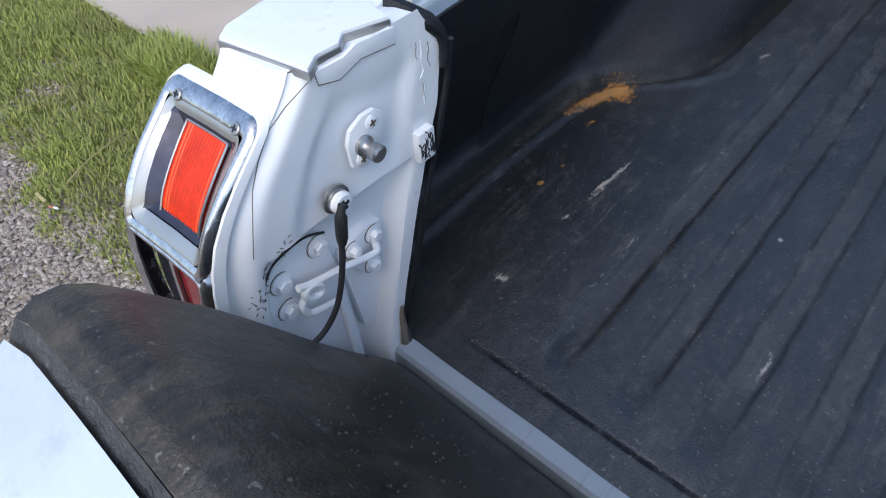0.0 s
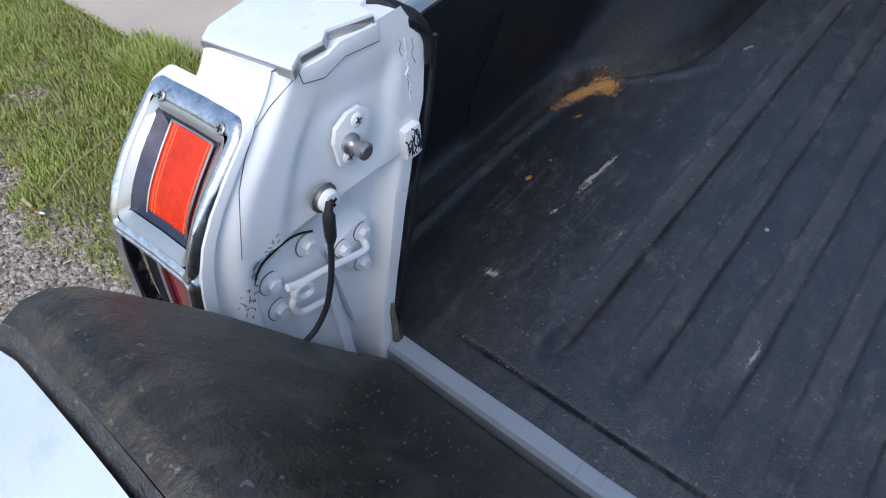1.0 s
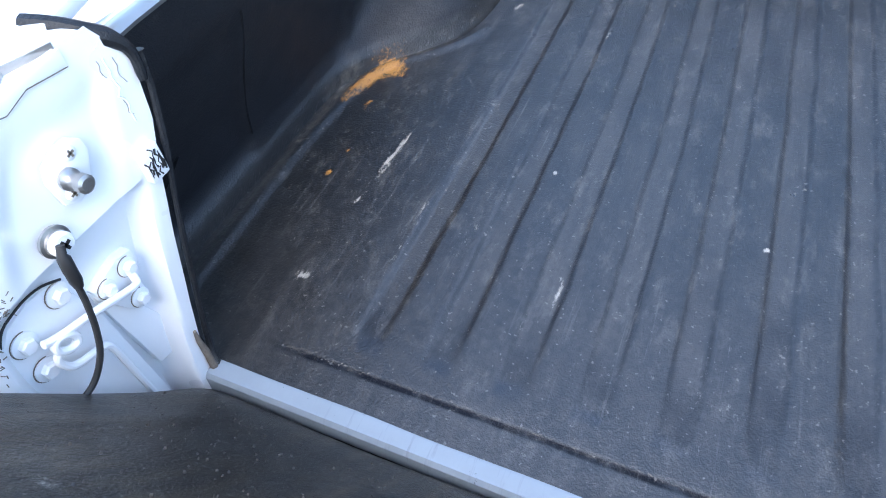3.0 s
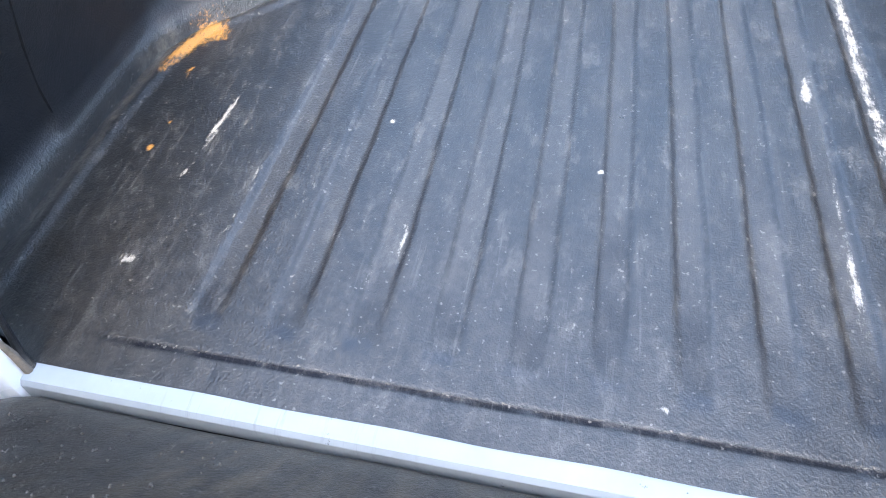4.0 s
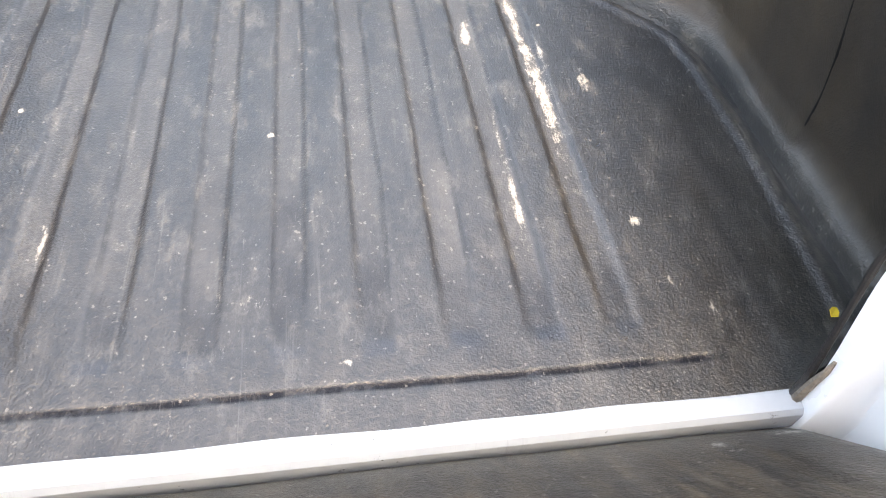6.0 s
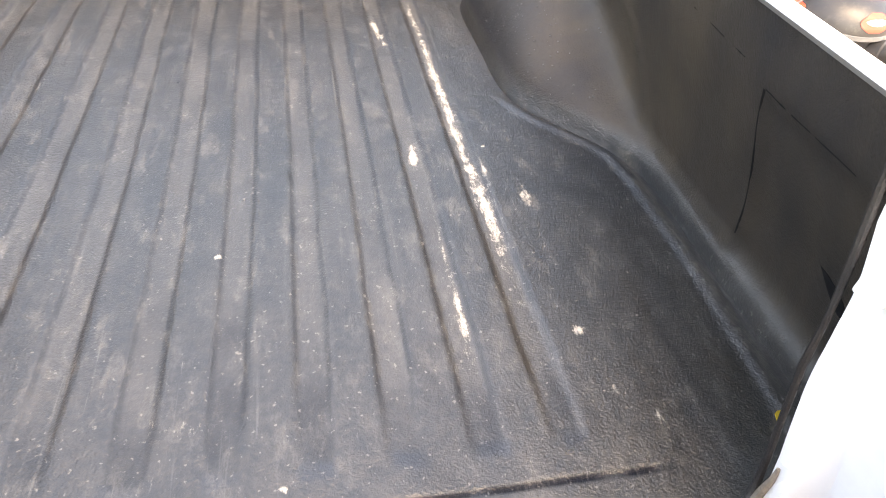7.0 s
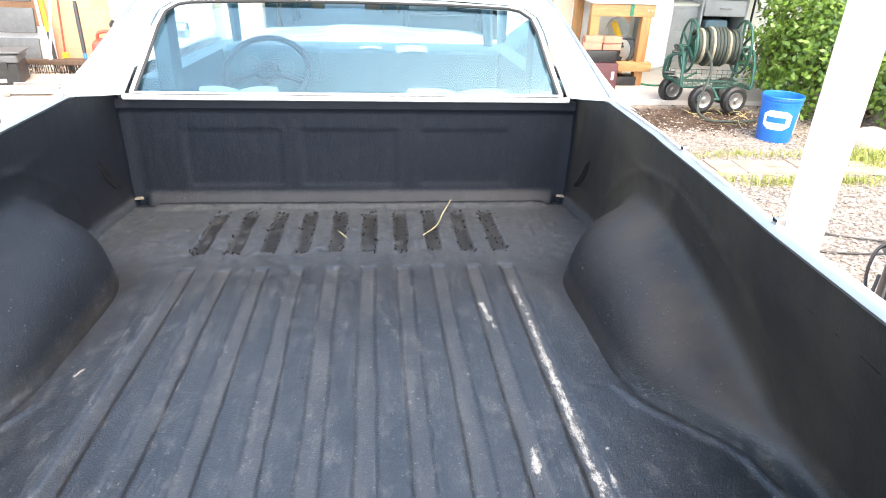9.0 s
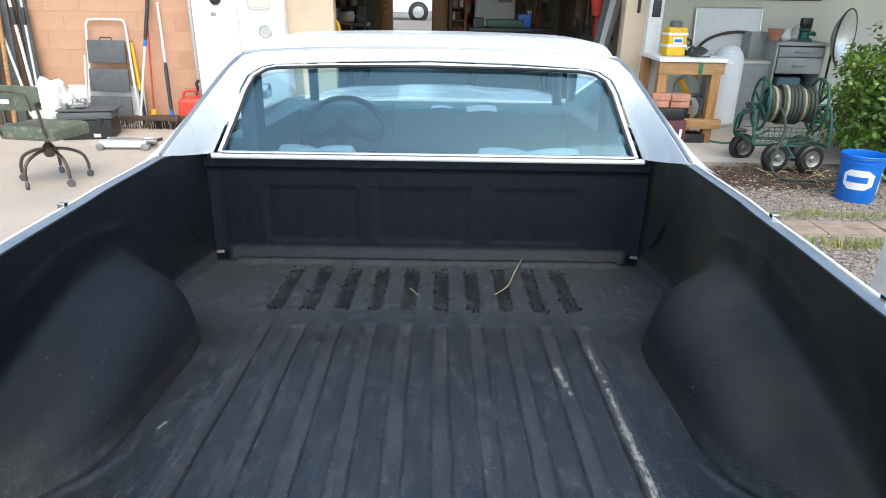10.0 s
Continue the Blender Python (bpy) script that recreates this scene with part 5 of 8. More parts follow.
M_GREY = plain("grey_plastic", (0.10, 0.105, 0.11), 0.6, 0.0, 0.2, 15.0, 150.0, 0.2, 0.001, (0.22, 0.2, 0.18), 0.3)
M_BLACKP = plain("black_plastic", (0.022, 0.022, 0.024), 0.42, 0.0, 0.25, 15.0, 150.0, 0.15, 0.001, (0.12, 0.11, 0.1), 0.25)
M_YELLOW = plain("yellow_plastic", (0.75, 0.45, 0.03), 0.45, 0.0, 0.1, 15.0, 90.0, 0.05)
M_REDP = plain("red_plastic", (0.62, 0.06, 0.035), 0.42, 0.0, 0.15, 12.0, 90.0, 0.05, 0.001, (0.3, 0.06, 0.04), 0.3)
M_BLUE = plain("blue_plastic", (0.01, 0.16, 0.62), 0.38, 0.0, 0.1, 8.0, 70.0, 0.05, 0.001)
M_LABEL = plain("white_label", (0.82, 0.83, 0.85), 0.5, 0.0, 0.03, 20.0, 90.0, 0.0)
M_GREENM = plain("green_painted_steel", (0.02, 0.085, 0.065), 0.35, 0.1, 0.2, 20.0, 90.0, 0.06, 0.0006, (0.16, 0.11, 0.07), 0.3)
M_HOSE_A = plain("grey_green_hose", (0.045, 0.055, 0.045), 0.6, 0.0, 0.2, 30.0, 90.0, 0.1)
M_HOSE_B = plain("pale_hose", (0.32, 0.28, 0.20), 0.6, 0.0, 0.2, 30.0, 90.0, 0.1)
M_HOSE_G = plain("green_hose", (0.02, 0.16, 0.09), 0.5, 0.0, 0.2, 30.0, 90.0, 0.1)
M_OLIVE = plain("worn_olive_vinyl", (0.13, 0.15, 0.105), 0.5, 0.0, 0.2, 8.0, 90.0, 0.2, 0.001, (0.42, 0.40, 0.32), 0.7)
M_BROWNSTEEL = plain("brown_steel_tube", (0.13, 0.105, 0.085), 0.4, 0.6, 0.2, 20.0, 90.0, 0.06)
M_DARKGREY = plain("grey_cabinet_paint", (0.36, 0.37, 0.36), 0.5, 0.1, 0.1, 5.0, 70.0, 0.08, 0.0006, (0.22, 0.17, 0.12), 0.45)
M_TERRA = plain("terracotta", (0.48, 0.20, 0.11), 0.85, 0.0, 0.15, 10.0, 90.0, 0.2)
M_TEAL = plain("teal_cast_iron", (0.03, 0.13, 0.11), 0.5, 0.2, 0.2, 20.0, 90.0, 0.2)
M_TWIG = plain("twig_bark", (0.16, 0.11, 0.07), 0.9, 0.0, 0.3, 20.0, 90.0, 0.4)
M_MAT = plain("grey_rubber_mat", (0.34, 0.355, 0.36), 0.8, 0.0, 0.1, 6.0, 120.0, 0.3, 0.001)
M_BAG = plain("white_plastic_bag", (0.75, 0.75, 0.74), 0.4, 0.0, 0.08, 20.0, 60.0, 0.4, 0.003)
M_MAROON = plain("maroon_box", (0.10, 0.035, 0.04), 0.55, 0.0, 0.2, 10.0, 80.0, 0.1)
M_BRICK = plain("red_brick", (0.50, 0.24, 0.165), 0.9, 0.0, 0.2, 12.0, 80.0, 0.4, 0.002)

ground = part("ground", surf(60, 60, lambda u, v: (500 * (2 * u - 1) ** 3, 500 * (2 * v - 1) ** 3, 0.0)), M_GROUND)
tagged(ground, "pinkish grey gravel yard with bare soil", "ground", kind="structure")


def slab_top(x, y):
    return 0.018 + 0.004 * noise.noise((x * 0.7, y * 0.7, 1))


def slab_at(u, v):
    x, y = lerp(-9.0, 1.15, u), lerp(0.66, 7.2, v)
    y += 0.02 * noise.noise((x * 3, 0, 2)) * (1 - v) ** 8
    return (x, y, slab_top(x, y))


slab = part("driveway_slab", thick(surf(80, 50, slab_at), 0.12), M_CONCRETE)
tagged(slab, "tan weathered concrete driveway slab with a hairline crack", "driveway", kind="structure")
crack = [(-2.45, 1.0), (-2.6, 1.12), (-2.72, 1.16), (-2.86, 1.28), (-3.1, 1.36), (-3.3, 1.52), (-3.6, 1.6)]
part("crack", tube(curved([(x, y, slab_top(x, y) + 0.0005) for x, y in crack], 4), 0.0035, 5), M_TWIG, slab)
porch = part("porch_slab", box(1.9, 9.0, 5.78, 8.4, -0.1, 0.045, 0.012), M_PORCH)
tagged(porch, "grey concrete porch slab", "porch floor", kind="structure")


def pebbles(name, count, area, seed, lo, hi, dens=None):
    """Loose gravel on the ground as one mesh of small angular stones."""
    r = random.Random(seed)
    verts, faces = [], []
    while len(faces) < count * 8:
        x, y = r.uniform(area[0], area[1]), r.uniform(area[2], area[3])
        if dens and r.random() > dens(x, y):
            continue
        a, s, k = r.uniform(0, 6.28), r.uniform(lo, hi), len(verts)
        for px, py, pz in ((1, 0, 0.3), (0, 0.8, 0.25), (-1, 0.1, 0.35), (0, -0.7, 0.3), (0.1, 0, 0.85), (0, 0, -0.3)):
            j = [1 + r.uniform(-0.25, 0.25) for _ in range(3)]
            verts.append((x + s * j[0] * (px * math.cos(a) - py * math.sin(a)), y + s * j[1] * (px * math.sin(a) + py * math.cos(a)), 0.002 + s * pz * j[2]))
        for q in range(4):
            faces += [(k + q, k + (q + 1) % 4, k + 4), (k + (q + 1) % 4, k + q, k + 5)]
    me = bpy.data.meshes.new(name)
    me.from_pydata(verts, [], faces)
    me.materials.append(M_PEBBLE)
    return tagged(new(name, me), "loose pinkish grey gravel stones", "gravel", kind="stuff")


def pebble_material():
    n = Nodes("loose_pebbles")
    geo = n.t.nodes.new("ShaderNodeNewGeometry")
    col = n.mix(geo.outputs["Random Per Island"], (0.17, 0.14, 0.115), (0.50, 0.43, 0.37))
    col = n.mix(n.math("MULTIPLY", n.ramp(n.noise(60.0), 0.4, 0.7), 0.4), col, (0.33, 0.27, 0.22))
    n.set("Base Color", col)
    n.set("Roughness", 0.85)
    return n.m


M_PEBBLE = pebble_material()


def lawn(x, y):
    """How thickly grass grows beside the slab."""
    d = 0.72 + 0.75 * noise.noise((x * 2.3, y * 2.3, 4)) + 0.55 * noise.noise((x * 7, y * 7, 8))
    bare = smooth01((-0.02 + 0.16 * noise.noise((x * 3, y * 3, 2)) - y) / 0.14) * smooth01((x + 2.9) / 0.4)
    return max(0.0, min(1.0, d + 0.4 * smooth01((y - 0.3) / 0.25) - 1.05 * bare)) * smooth01((0.70 - y) / 0.05) * smooth01((x + 4.75 + 0.5 * noise.noise((y * 2, 3, 0))) / 0.5) * smooth01((y + 0.85 + 0.3 * noise.noise((x * 2, 6, 0))) / 0.3)


def blades(name, count, area, seed, dens, mat, label, h0=0.012, h1=0.036):
    r = random.Random(seed)
    verts, faces = [], []
    tries = 0
    while len(faces) < count and tries < count * 12:
        tries += 1
        x, y = r.uniform(area[0], area[1]), r.uniform(area[2], area[3])
        if r.random() > dens(x, y):
            continue
        a, h, w, k = r.uniform(0, 6.28), r.uniform(h0, h1) * (0.6 + 0.6 * dens(x, y)), r.uniform(0.0015, 0.0035), len(verts)
        lx, ly = math.cos(a + 1.57 + r.uniform(-0.5, 0.5)) * h * r.uniform(0.2, 1.0), math.sin(a + 1.57) * h * r.uniform(0.2, 1.0)
        cx, cy = math.cos(a) * w, math.sin(a) * w
        verts += [(x - cx, y - cy, 0), (x + cx, y + cy, 0), (x + cx * 0.7 + lx * 0.4, y + cy * 0.7 + ly * 0.4, h * 0.65), (x - cx * 0.7 + lx * 0.4, y - cy * 0.7 + ly * 0.4, h * 0.65), (x + lx, y + ly, h)]
        faces += [(k, k + 1, k + 2, k + 3), (k + 3, k + 2, k + 4)]
    me = bpy.data.meshes.new(name)
    me.from_pydata(verts, [], faces)
    me.materials.append(mat)
    return tagged(new(name, me), label, "grass", kind="stuff")


def blade_material(name, a, b):
    n = Nodes(name)
    geo = n.t.nodes.new("ShaderNodeNewGeometry")
    col = n.mix(geo.outputs["Random Per Island"], a, b)
    n.set("Base Color", n.mix(n.ramp(n.noise(2.2), 0.35, 0.65), col, tuple(0.5 * (p + q) for p, q in zip(a, (0.36, 0.33, 0.13)))))
    n.set("Roughness", 0.55)
    return n.m


M_BLADE = blade_material("grass_blade", (0.20, 0.26, 0.04), (0.46, 0.50, 0.11))
M_DRY = blade_material("dry_blade", (0.36, 0.30, 0.14), (0.52, 0.46, 0.27))
blades("lawn_grass", 140000, (-5.2, -1.55, -1.0, 0.68), 11, lawn, M_BLADE, "short patchy green grass beside the slab")
blades("dry_lawn_grass", 42000, (-4.6, -1.55, -0.75, 0.68), 12, lambda x, y: 0.05 + 0.4 * lawn(x, y), M_DRY, "dry straw blades lying among the grass", 0.01, 0.035)
blades("slab_edge_grass", 9000, (-2.95, -2.2, 0.50, 0.72), 13, lambda x, y: smooth01(1 - abs(x + 2.55) / 0.45), M_BLADE, "taller tuft of green grass at the slab edge", 0.035, 0.08)
pebbles("side_gravel", 8000, (-3.0, -1.4, -0.75, 0.25), 21, 0.006, 0.014, lambda x, y: 0.08 + 0.92 * smooth01((x + 2.8) / 0.4) * smooth01((0.06 - y) / 0.2))


long_straw = part("dry_straw", tube(curved([(-2.23, -0.03, 0.05), (-2.26, 0.08, 0.065), (-2.30, 0.24, 0.055)], 4), 0.0022, 6), M_STRAW, None)
tagged(long_straw, "long dry straw lying across the grass", "straw")
splinter = part("wood_splinter", box(-2.31, -2.245, -0.115, -0.104, 0.02, 0.028, 0.002), M_STRAW, None)
tagged(splinter, "pale wood splinter lying on gravel", "splinter")
stub = thing("cigarette_stub", -2.19, -0.105, 0.028, 20, "spent cigarette stub with an orange filter on gravel", "cigarette stub")
part("paper", tube([(0, 0, 0), (0.018, 0, 0)], 0.004, 8), M_LABEL, stub)
part("filter", tube([(-0.022, 0, 0), (0, 0, 0)], 0.0041, 8), M_TERRA, stub)


def strip(x, y):
    a = smooth01(1 - abs(y - 4.22 - 0.1 * noise.noise((x * 2, 0, 0))) / 0.10) + smooth01(1 - abs(y - 3.68 - 0.1 * noise.noise((x * 2, 5, 0))) / 0.13)
    b = smooth01((x - 3.35) / 0.3) * smooth01((y - 3.55) / 0.2) * smooth01((4.6 - y) / 0.2)
    return min(1.0, (a * smooth01((x - 2.1) / 0.2) * (0.35 + 0.8 * smooth01(0.5 + noise.noise((x * 3, y * 3, 1))))) + b * (0.3 + 0.9 * smooth01(0.5 + 1.5 * noise.noise((x * 2, y * 2, 3)))))


blades("verge_grass", 30000, (2.0, 6.0, 3.2, 4.8), 14, strip, M_BLADE, "grass growing along the paver edging", 0.02, 0.07)
blades("dry_verge_grass", 9000, (2.0, 6.0, 3.2, 4.8), 15, strip, M_DRY, "dry grass along the paver edging", 0.01, 0.05)
pebbles("yard_gravel", 16000, (1.3, 4.6, 1.2, 5.5), 22, 0.006, 0.015, lambda x, y: 0.25 if 4.95 < y else 1.0)
mulch_rng = random.Random(31)
chips = bmesh.new()
for _ in range(700):
    x, y = mulch_rng.gauss(2.85, 0.42), mulch_rng.gauss(5.25, 0.18)
    c = bmesh.ops.create_cube(chips, size=1.0, matrix=pose(x, y, 0.006, mulch_rng.uniform(-20, 20), mulch_rng.uniform(-20, 20), mulch_rng.uniform(0, 360)) @ Matrix.Diagonal((mulch_rng.uniform(0.02, 0.06), mulch_rng.uniform(0.006, 0.016), 0.006, 1)))
tagged(part("bark_mulch", chips, M_DARKWOOD, None, "dark bark mulch chips", False), category="mulch", kind="stuff")

# paver edging and rocks
pav_rng = random.Random(5)
paver_path = tagged(part("paver_edging", box(2.15, 6.4, 3.80, 4.08, -0.03, 0.008, 0.004), M_GROUND), "row of worn brick pavers edging the gravel", "edging", kind="structure")
for i in range(20):
    for j in range(2):
        x, y = 2.17 + i * 0.21, 3.812 + j * 0.135
        b = box(x, x + 0.20, y, y + 0.125, -0.02, 0.022 + pav_rng.uniform(-0.004, 0.006), 0.008)
        part("paver", b, M_PAVER, paver_path)


def rock(x, y, sx, sy, sz, seed, label):
    bm = bmesh.new()
    bmesh.ops.create_icosphere(bm, subdivisions=4, radius=1.0)
    for v in bm.verts:
        p = v.co * (1 + 0.22 * noise.noise(v.co * 1.3 + Vector((seed, 0, 0))) + 0.06 * noise.noise(v.co * 5 + Vector((seed, 3, 0))))
        p = Vector([math.copysign(abs(c) ** 0.75, c) for c in p])
        v.co = Vector((p.x * sx, p.y * sy, max(p.z, -0.3) * sz))
    ob = part("edging_rock", bm, M_ROCK, None, label)
    ob.matrix_world = pose(x, y, sz * 0.25, 0, 0, seed * 37)
    return tagged(ob, label, "rock", "rocks edging the bush bed")


rock(3.98, 4.50, 0.20, 0.13, 0.11, 1, "pale rounded limestone rock below the bush")
rock(4.68, 4.48, 0.34, 0.12, 0.12, 5, "long flat pale rock edging the bush bed")
rock(5.4, 4.35, 0.26, 0.15, 0.12, 3, "pale limestone rock edging the bush bed")

mat_pts = []
for i in range(28):
    mat_pts.append((i * 0.045, 0.0 if i % 2 else -0.02))
mat = prism(mat_pts + [(1.25, 0.55), (0.03, 0.60)], 0.0, 0.012, "z")
mat_ob = part("rubber_mat", mat, M_MAT, None, "", False)
mat_ob.matrix_world = pose(3.50, 3.80, 0.012, 0, 0, -52)
tagged(mat_ob, "grey foam floor mat lying on the gravel", "mat")


# ---- house and garage ----
M_BAREWALL = plain("bare_garage_wall", (0.20, 0.165, 0.13), 0.9, 0.0, 0.3, 2.0, 30.0, 0.2, 0.002, (0.08, 0.07, 0.06), 0.6)
wall_left = tagged(part("wall_north", box(-7.5, -2.66, 7.218, 7.45, 0.0, 2.6, 0.0), M_JOINT), "tan painted concrete block wall", "wall", kind="structure")
block = box(-0.1985, 0.1985, -0.03, -0.01, -0.098, 0.098, 0.003)
block_me = bpy.data.meshes.new("block")
block.to_mesh(block_me)
block.free()
block_me.materials.append(M_BLOCK)
for j in range(9):
    for i in range(13):
        x = -7.3 + i * 0.40 + (0.2 if j % 2 else 0.0)
        if x > -2.84:
            continue
        ob = new("block", block_me)
        ob.parent = wall_left
        ob.location = (x, 7.2445 + 0.001 * math.sin(i * 7 + j * 3), 0.10 + j * 0.20)
for x0, x1, name in ((-2.66, -1.16, "wall_garage_west"), (1.98, 2.32, "wall_garage_east")):
    tagged(part(name, box(x0, x1, 7.20, 7.36, 0.0, 2.6, 0.004), M_BEIGE), "beige painted garage jamb", "wall", kind="structure")
tagged(part("wall_garage_header", box(-1.16, 1.98, 7.20, 7.36, 2.15, 2.6, 0.004), M_BEIGE), "beige header over the garage opening", "wall", kind="structure")
tagged(part("wall_porch", box(2.32, 9.0, 8.40, 8.55, 0.0, 2.6, 0.0), M_STUCCO), "cream stucco porch wall", "wall", kind="structure")
tagged(part("wall_porch_return", box(2.24, 2.32, 7.36, 8.40, 0.0, 2.6, 0.0), M_STUCCO), "cream stucco return wall", "wall", kind="structure")
tagged(part("garage_floor", box(-4.2, 2.24, 7.2, 13.2, -0.1, 0.03, 0.0), M_PORCH), "grey garage floor", "floor", kind="structure")
tagged(part("wall_garage_side_west", box(-4.3, -4.2, 7.36, 13.2, 0.0, 2.6, 0.0), M_BAREWALL), "garage side wall", "wall", kind="structure")
for x0, x1 in ((-4.2, -0.98), (-0.22, 2.24)):
    tagged(part("wall_garage_back", box(x0, x1, 13.0, 13.12, 0.0, 2.6, 0.0), M_BAREWALL), "back wall of the garage beside its open door", "wall", kind="structure")
tagged(part("wall_garage_back_header", box(-0.98, -0.22, 13.0, 13.12, 2.05, 2.6, 0.0), M_BAREWALL), "wall over the back door", "wall", kind="structure")
tagged(part("wall_garage_side_east", box(2.24, 2.32, 8.56, 13.2, 0.0, 2.6, 0.0), M_BAREWALL), "garage side wall", "wall", kind="structure")
tagged(part("garage_ceiling", box(-4.3, 2.32, 7.2, 13.2, 2.6, 2.7, 0.0), M_BAREWALL), "garage ceiling", "ceiling", kind="structure")
# unseen porch roof, brought forward to shade the bench and cabinets
tagged(part("porch_ceiling", box(2.0, 9.0, 5.3, 8.6, 2.6, 2.7, 0.0), M_STUCCO), "porch ceiling", "ceiling", kind="structure")
# out-of-view eaves, added to keep light off the garage front
tagged(part("eaves", box(-7.5, 2.0, 6.55, 7.2, 2.6, 2.7, 0.0), M_STUCCO), "unseen white eaves added to shade the garage front", "ceiling", kind="structure")


# ---- things by the block wall ----
def office_chair():
    c = thing("office_chair", -3.02, 4.76, 0.02, -8, "old swivel chair with torn olive vinyl seat on casters", "chair")
    for a in (45, 117, 189, 261, 333):
        d, e = math.cos(radians(a)), math.sin(radians(a))
        leg = tube(curved([(0.03 * d, 0.03 * e, 0.26), (0.12 * d, 0.12 * e, 0.245), (0.21 * d, 0.21 * e, 0.20), (0.245 * d, 0.245 * e, 0.13), (0.25 * d, 0.25 * e, 0.065)], 5), 0.0125, 10)
        l = part("leg", leg, M_BROWNSTEEL, c)
        part("caster", lathe([(0.012, -0.011), (0.028, -0.010), (0.028, 0.010), (0.012, 0.011)], 18, Matrix.Translation((0.25 * d, 0.25 * e, 0.028)) @ pose(0, 0, 0, 90, 0, a + 40)), M_GREY, l)
    part("hub", lathe([(0.03, 0.20), (0.045, 0.23), (0.05, 0.27), (0.03, 0.30), (0.018, 0.31), (0.018, 0.40)], 18), M_BROWNSTEEL, c)
    seat = bmesh.new()
    box(-0.215, 0.235, -0.21, 0.20, 0.365, 0.465, 0.032, 4, seat)
    for v in seat.verts:
        v.co.z += 0.012 * (1 - (v.co.x / 0.23) ** 2) * (1 if v.co.z > 0.43 else 0) - 0.02 * smooth01((v.co.y - 0.1) / 0.12)
    part("seat", seat, M_OLIVE, c, "olive vinyl seat worn through to pale cloth")
    rest = surf(18, 8, lambda u, v: (lerp(-0.19, 0.19, u), -0.22 - 0.05 * (1 - (2 * u - 1) ** 2), lerp(0.60, 0.76, v) + 0.012 * (1 - (2 * u - 1) ** 4) * v))
    back = part("backrest", thick(rest, 0.035), M_OLIVE, c)
    part("backrest_bow", tube(curved([(-0.155, -0.275, 0.60), (-0.15, -0.285, 0.70), (-0.10, -0.305, 0.735), (0.10, -0.305, 0.735), (0.15, -0.285, 0.70), (0.155, -0.275, 0.60)], 5), 0.008, 8), M_BROWNSTEEL, back)
    part("label", box(-0.055, 0.03, -0.313, -0.310, 0.655, 0.685, 0.0), M_LABEL, back)
    for s in (-1, 1):
        part("back_post", tube(curved([(s * 0.06, 0.0, 0.375), (s * 0.17, -0.12, 0.37), (s * 0.185, -0.22, 0.42), (s * 0.19, -0.245, 0.56), (s * 0.185, -0.255, 0.66)], 5), 0.011, 8), M_BROWNSTEEL, c)
        part("knob", lathe([(0.012, 0), (0.022, 0.004), (0.022, 0.02), (0.012, 0.026)], 12, Matrix.Translation((s * 0.195, -0.255, 0.645)) @ pose(0, 0, 0, 0, 90 * s, 0)), M_BLACKP, c)


office_chair()


def step_ladder():
    c = thing("step_ladder", -3.63, 7.0, 0.02, 0, "folded white step stool with three black treads leaning on the wall", "step ladder")
    m = pose(0, 0, 0, -9, 0, 0)
    hoop = [(-0.22, 0, 0.72), (-0.215, 0, 1.02), (-0.20, 0, 1.085), (-0.15, 0, 1.115), (0.15, 0, 1.115), (0.20, 0, 1.085), (0.215, 0, 1.02), (0.25, 0, 0.50), (0.29, 0, 0.0)]
    part("rail", moved(tube(curved(hoop, 5), 0.0135, 10), m), M_POLE, c)
    part("rail", moved(tube([(-0.22, 0, 0.72), (-0.25, 0, 0.30), (-0.29, 0, 0.0)], 0.0135, 10), m), M_POLE, c)
    for s in (-1, 1):
        part("rear_leg", moved(tube([(s * 0.245, -0.03, 0.74), (s * 0.27, -0.02, 0.35), (s * 0.31, 0.0, 0.0)], 0.013, 10), m), M_POLE, c)
    for z0, z1, w in ((0.66, 0.90, 0.205), (0.36, 0.60, 0.215), (0.08, 0.31, 0.225)):
        tread = box(-w, w, -0.045, -0.012, z0, z1, 0.01)
        part("tread", moved(tread, m), M_GREY, c, "black ribbed tread")
    part("handle", moved(tube(curved([(-0.06, -0.03, 0.90), (-0.055, -0.03, 0.925), (0.055, -0.03, 0.925), (0.06, -0.03, 0.90)], 4), 0.006, 8), m), M_BLACKP, c)


step_ladder()


def tool_case():
    c = thing("tool_case", -3.57, 6.40, 0.02, 14, "black plastic tool case with a grey lid on the slab", "tool box")
    part("body", box(-0.30, 0.30, -0.22, 0.22, 0.0, 0.26, 0.02, 3), M_BLACKP, c)
    part("lid", box(-0.315, 0.315, -0.235, 0.235, 0.262, 0.36, 0.03, 3), M_GREY, c)
    for x in (-0.17, 0.17):
        part("latch", box(x - 0.03, x + 0.03, -0.246, -0.232, 0.20, 0.285, 0.006), M_BLACKP, c)
    part("badge", box(0.07, 0.15, -0.2235, -0.219, 0.03, 0.075, 0.0), M_LABEL, c)
    c.scale = (0.80, 0.80, 0.75)
    part("handle_recess", box(-0.12, 0.12, -0.05, 0.05, 0.358, 0.37, 0.01), M_BLACKP, c)


tool_case()


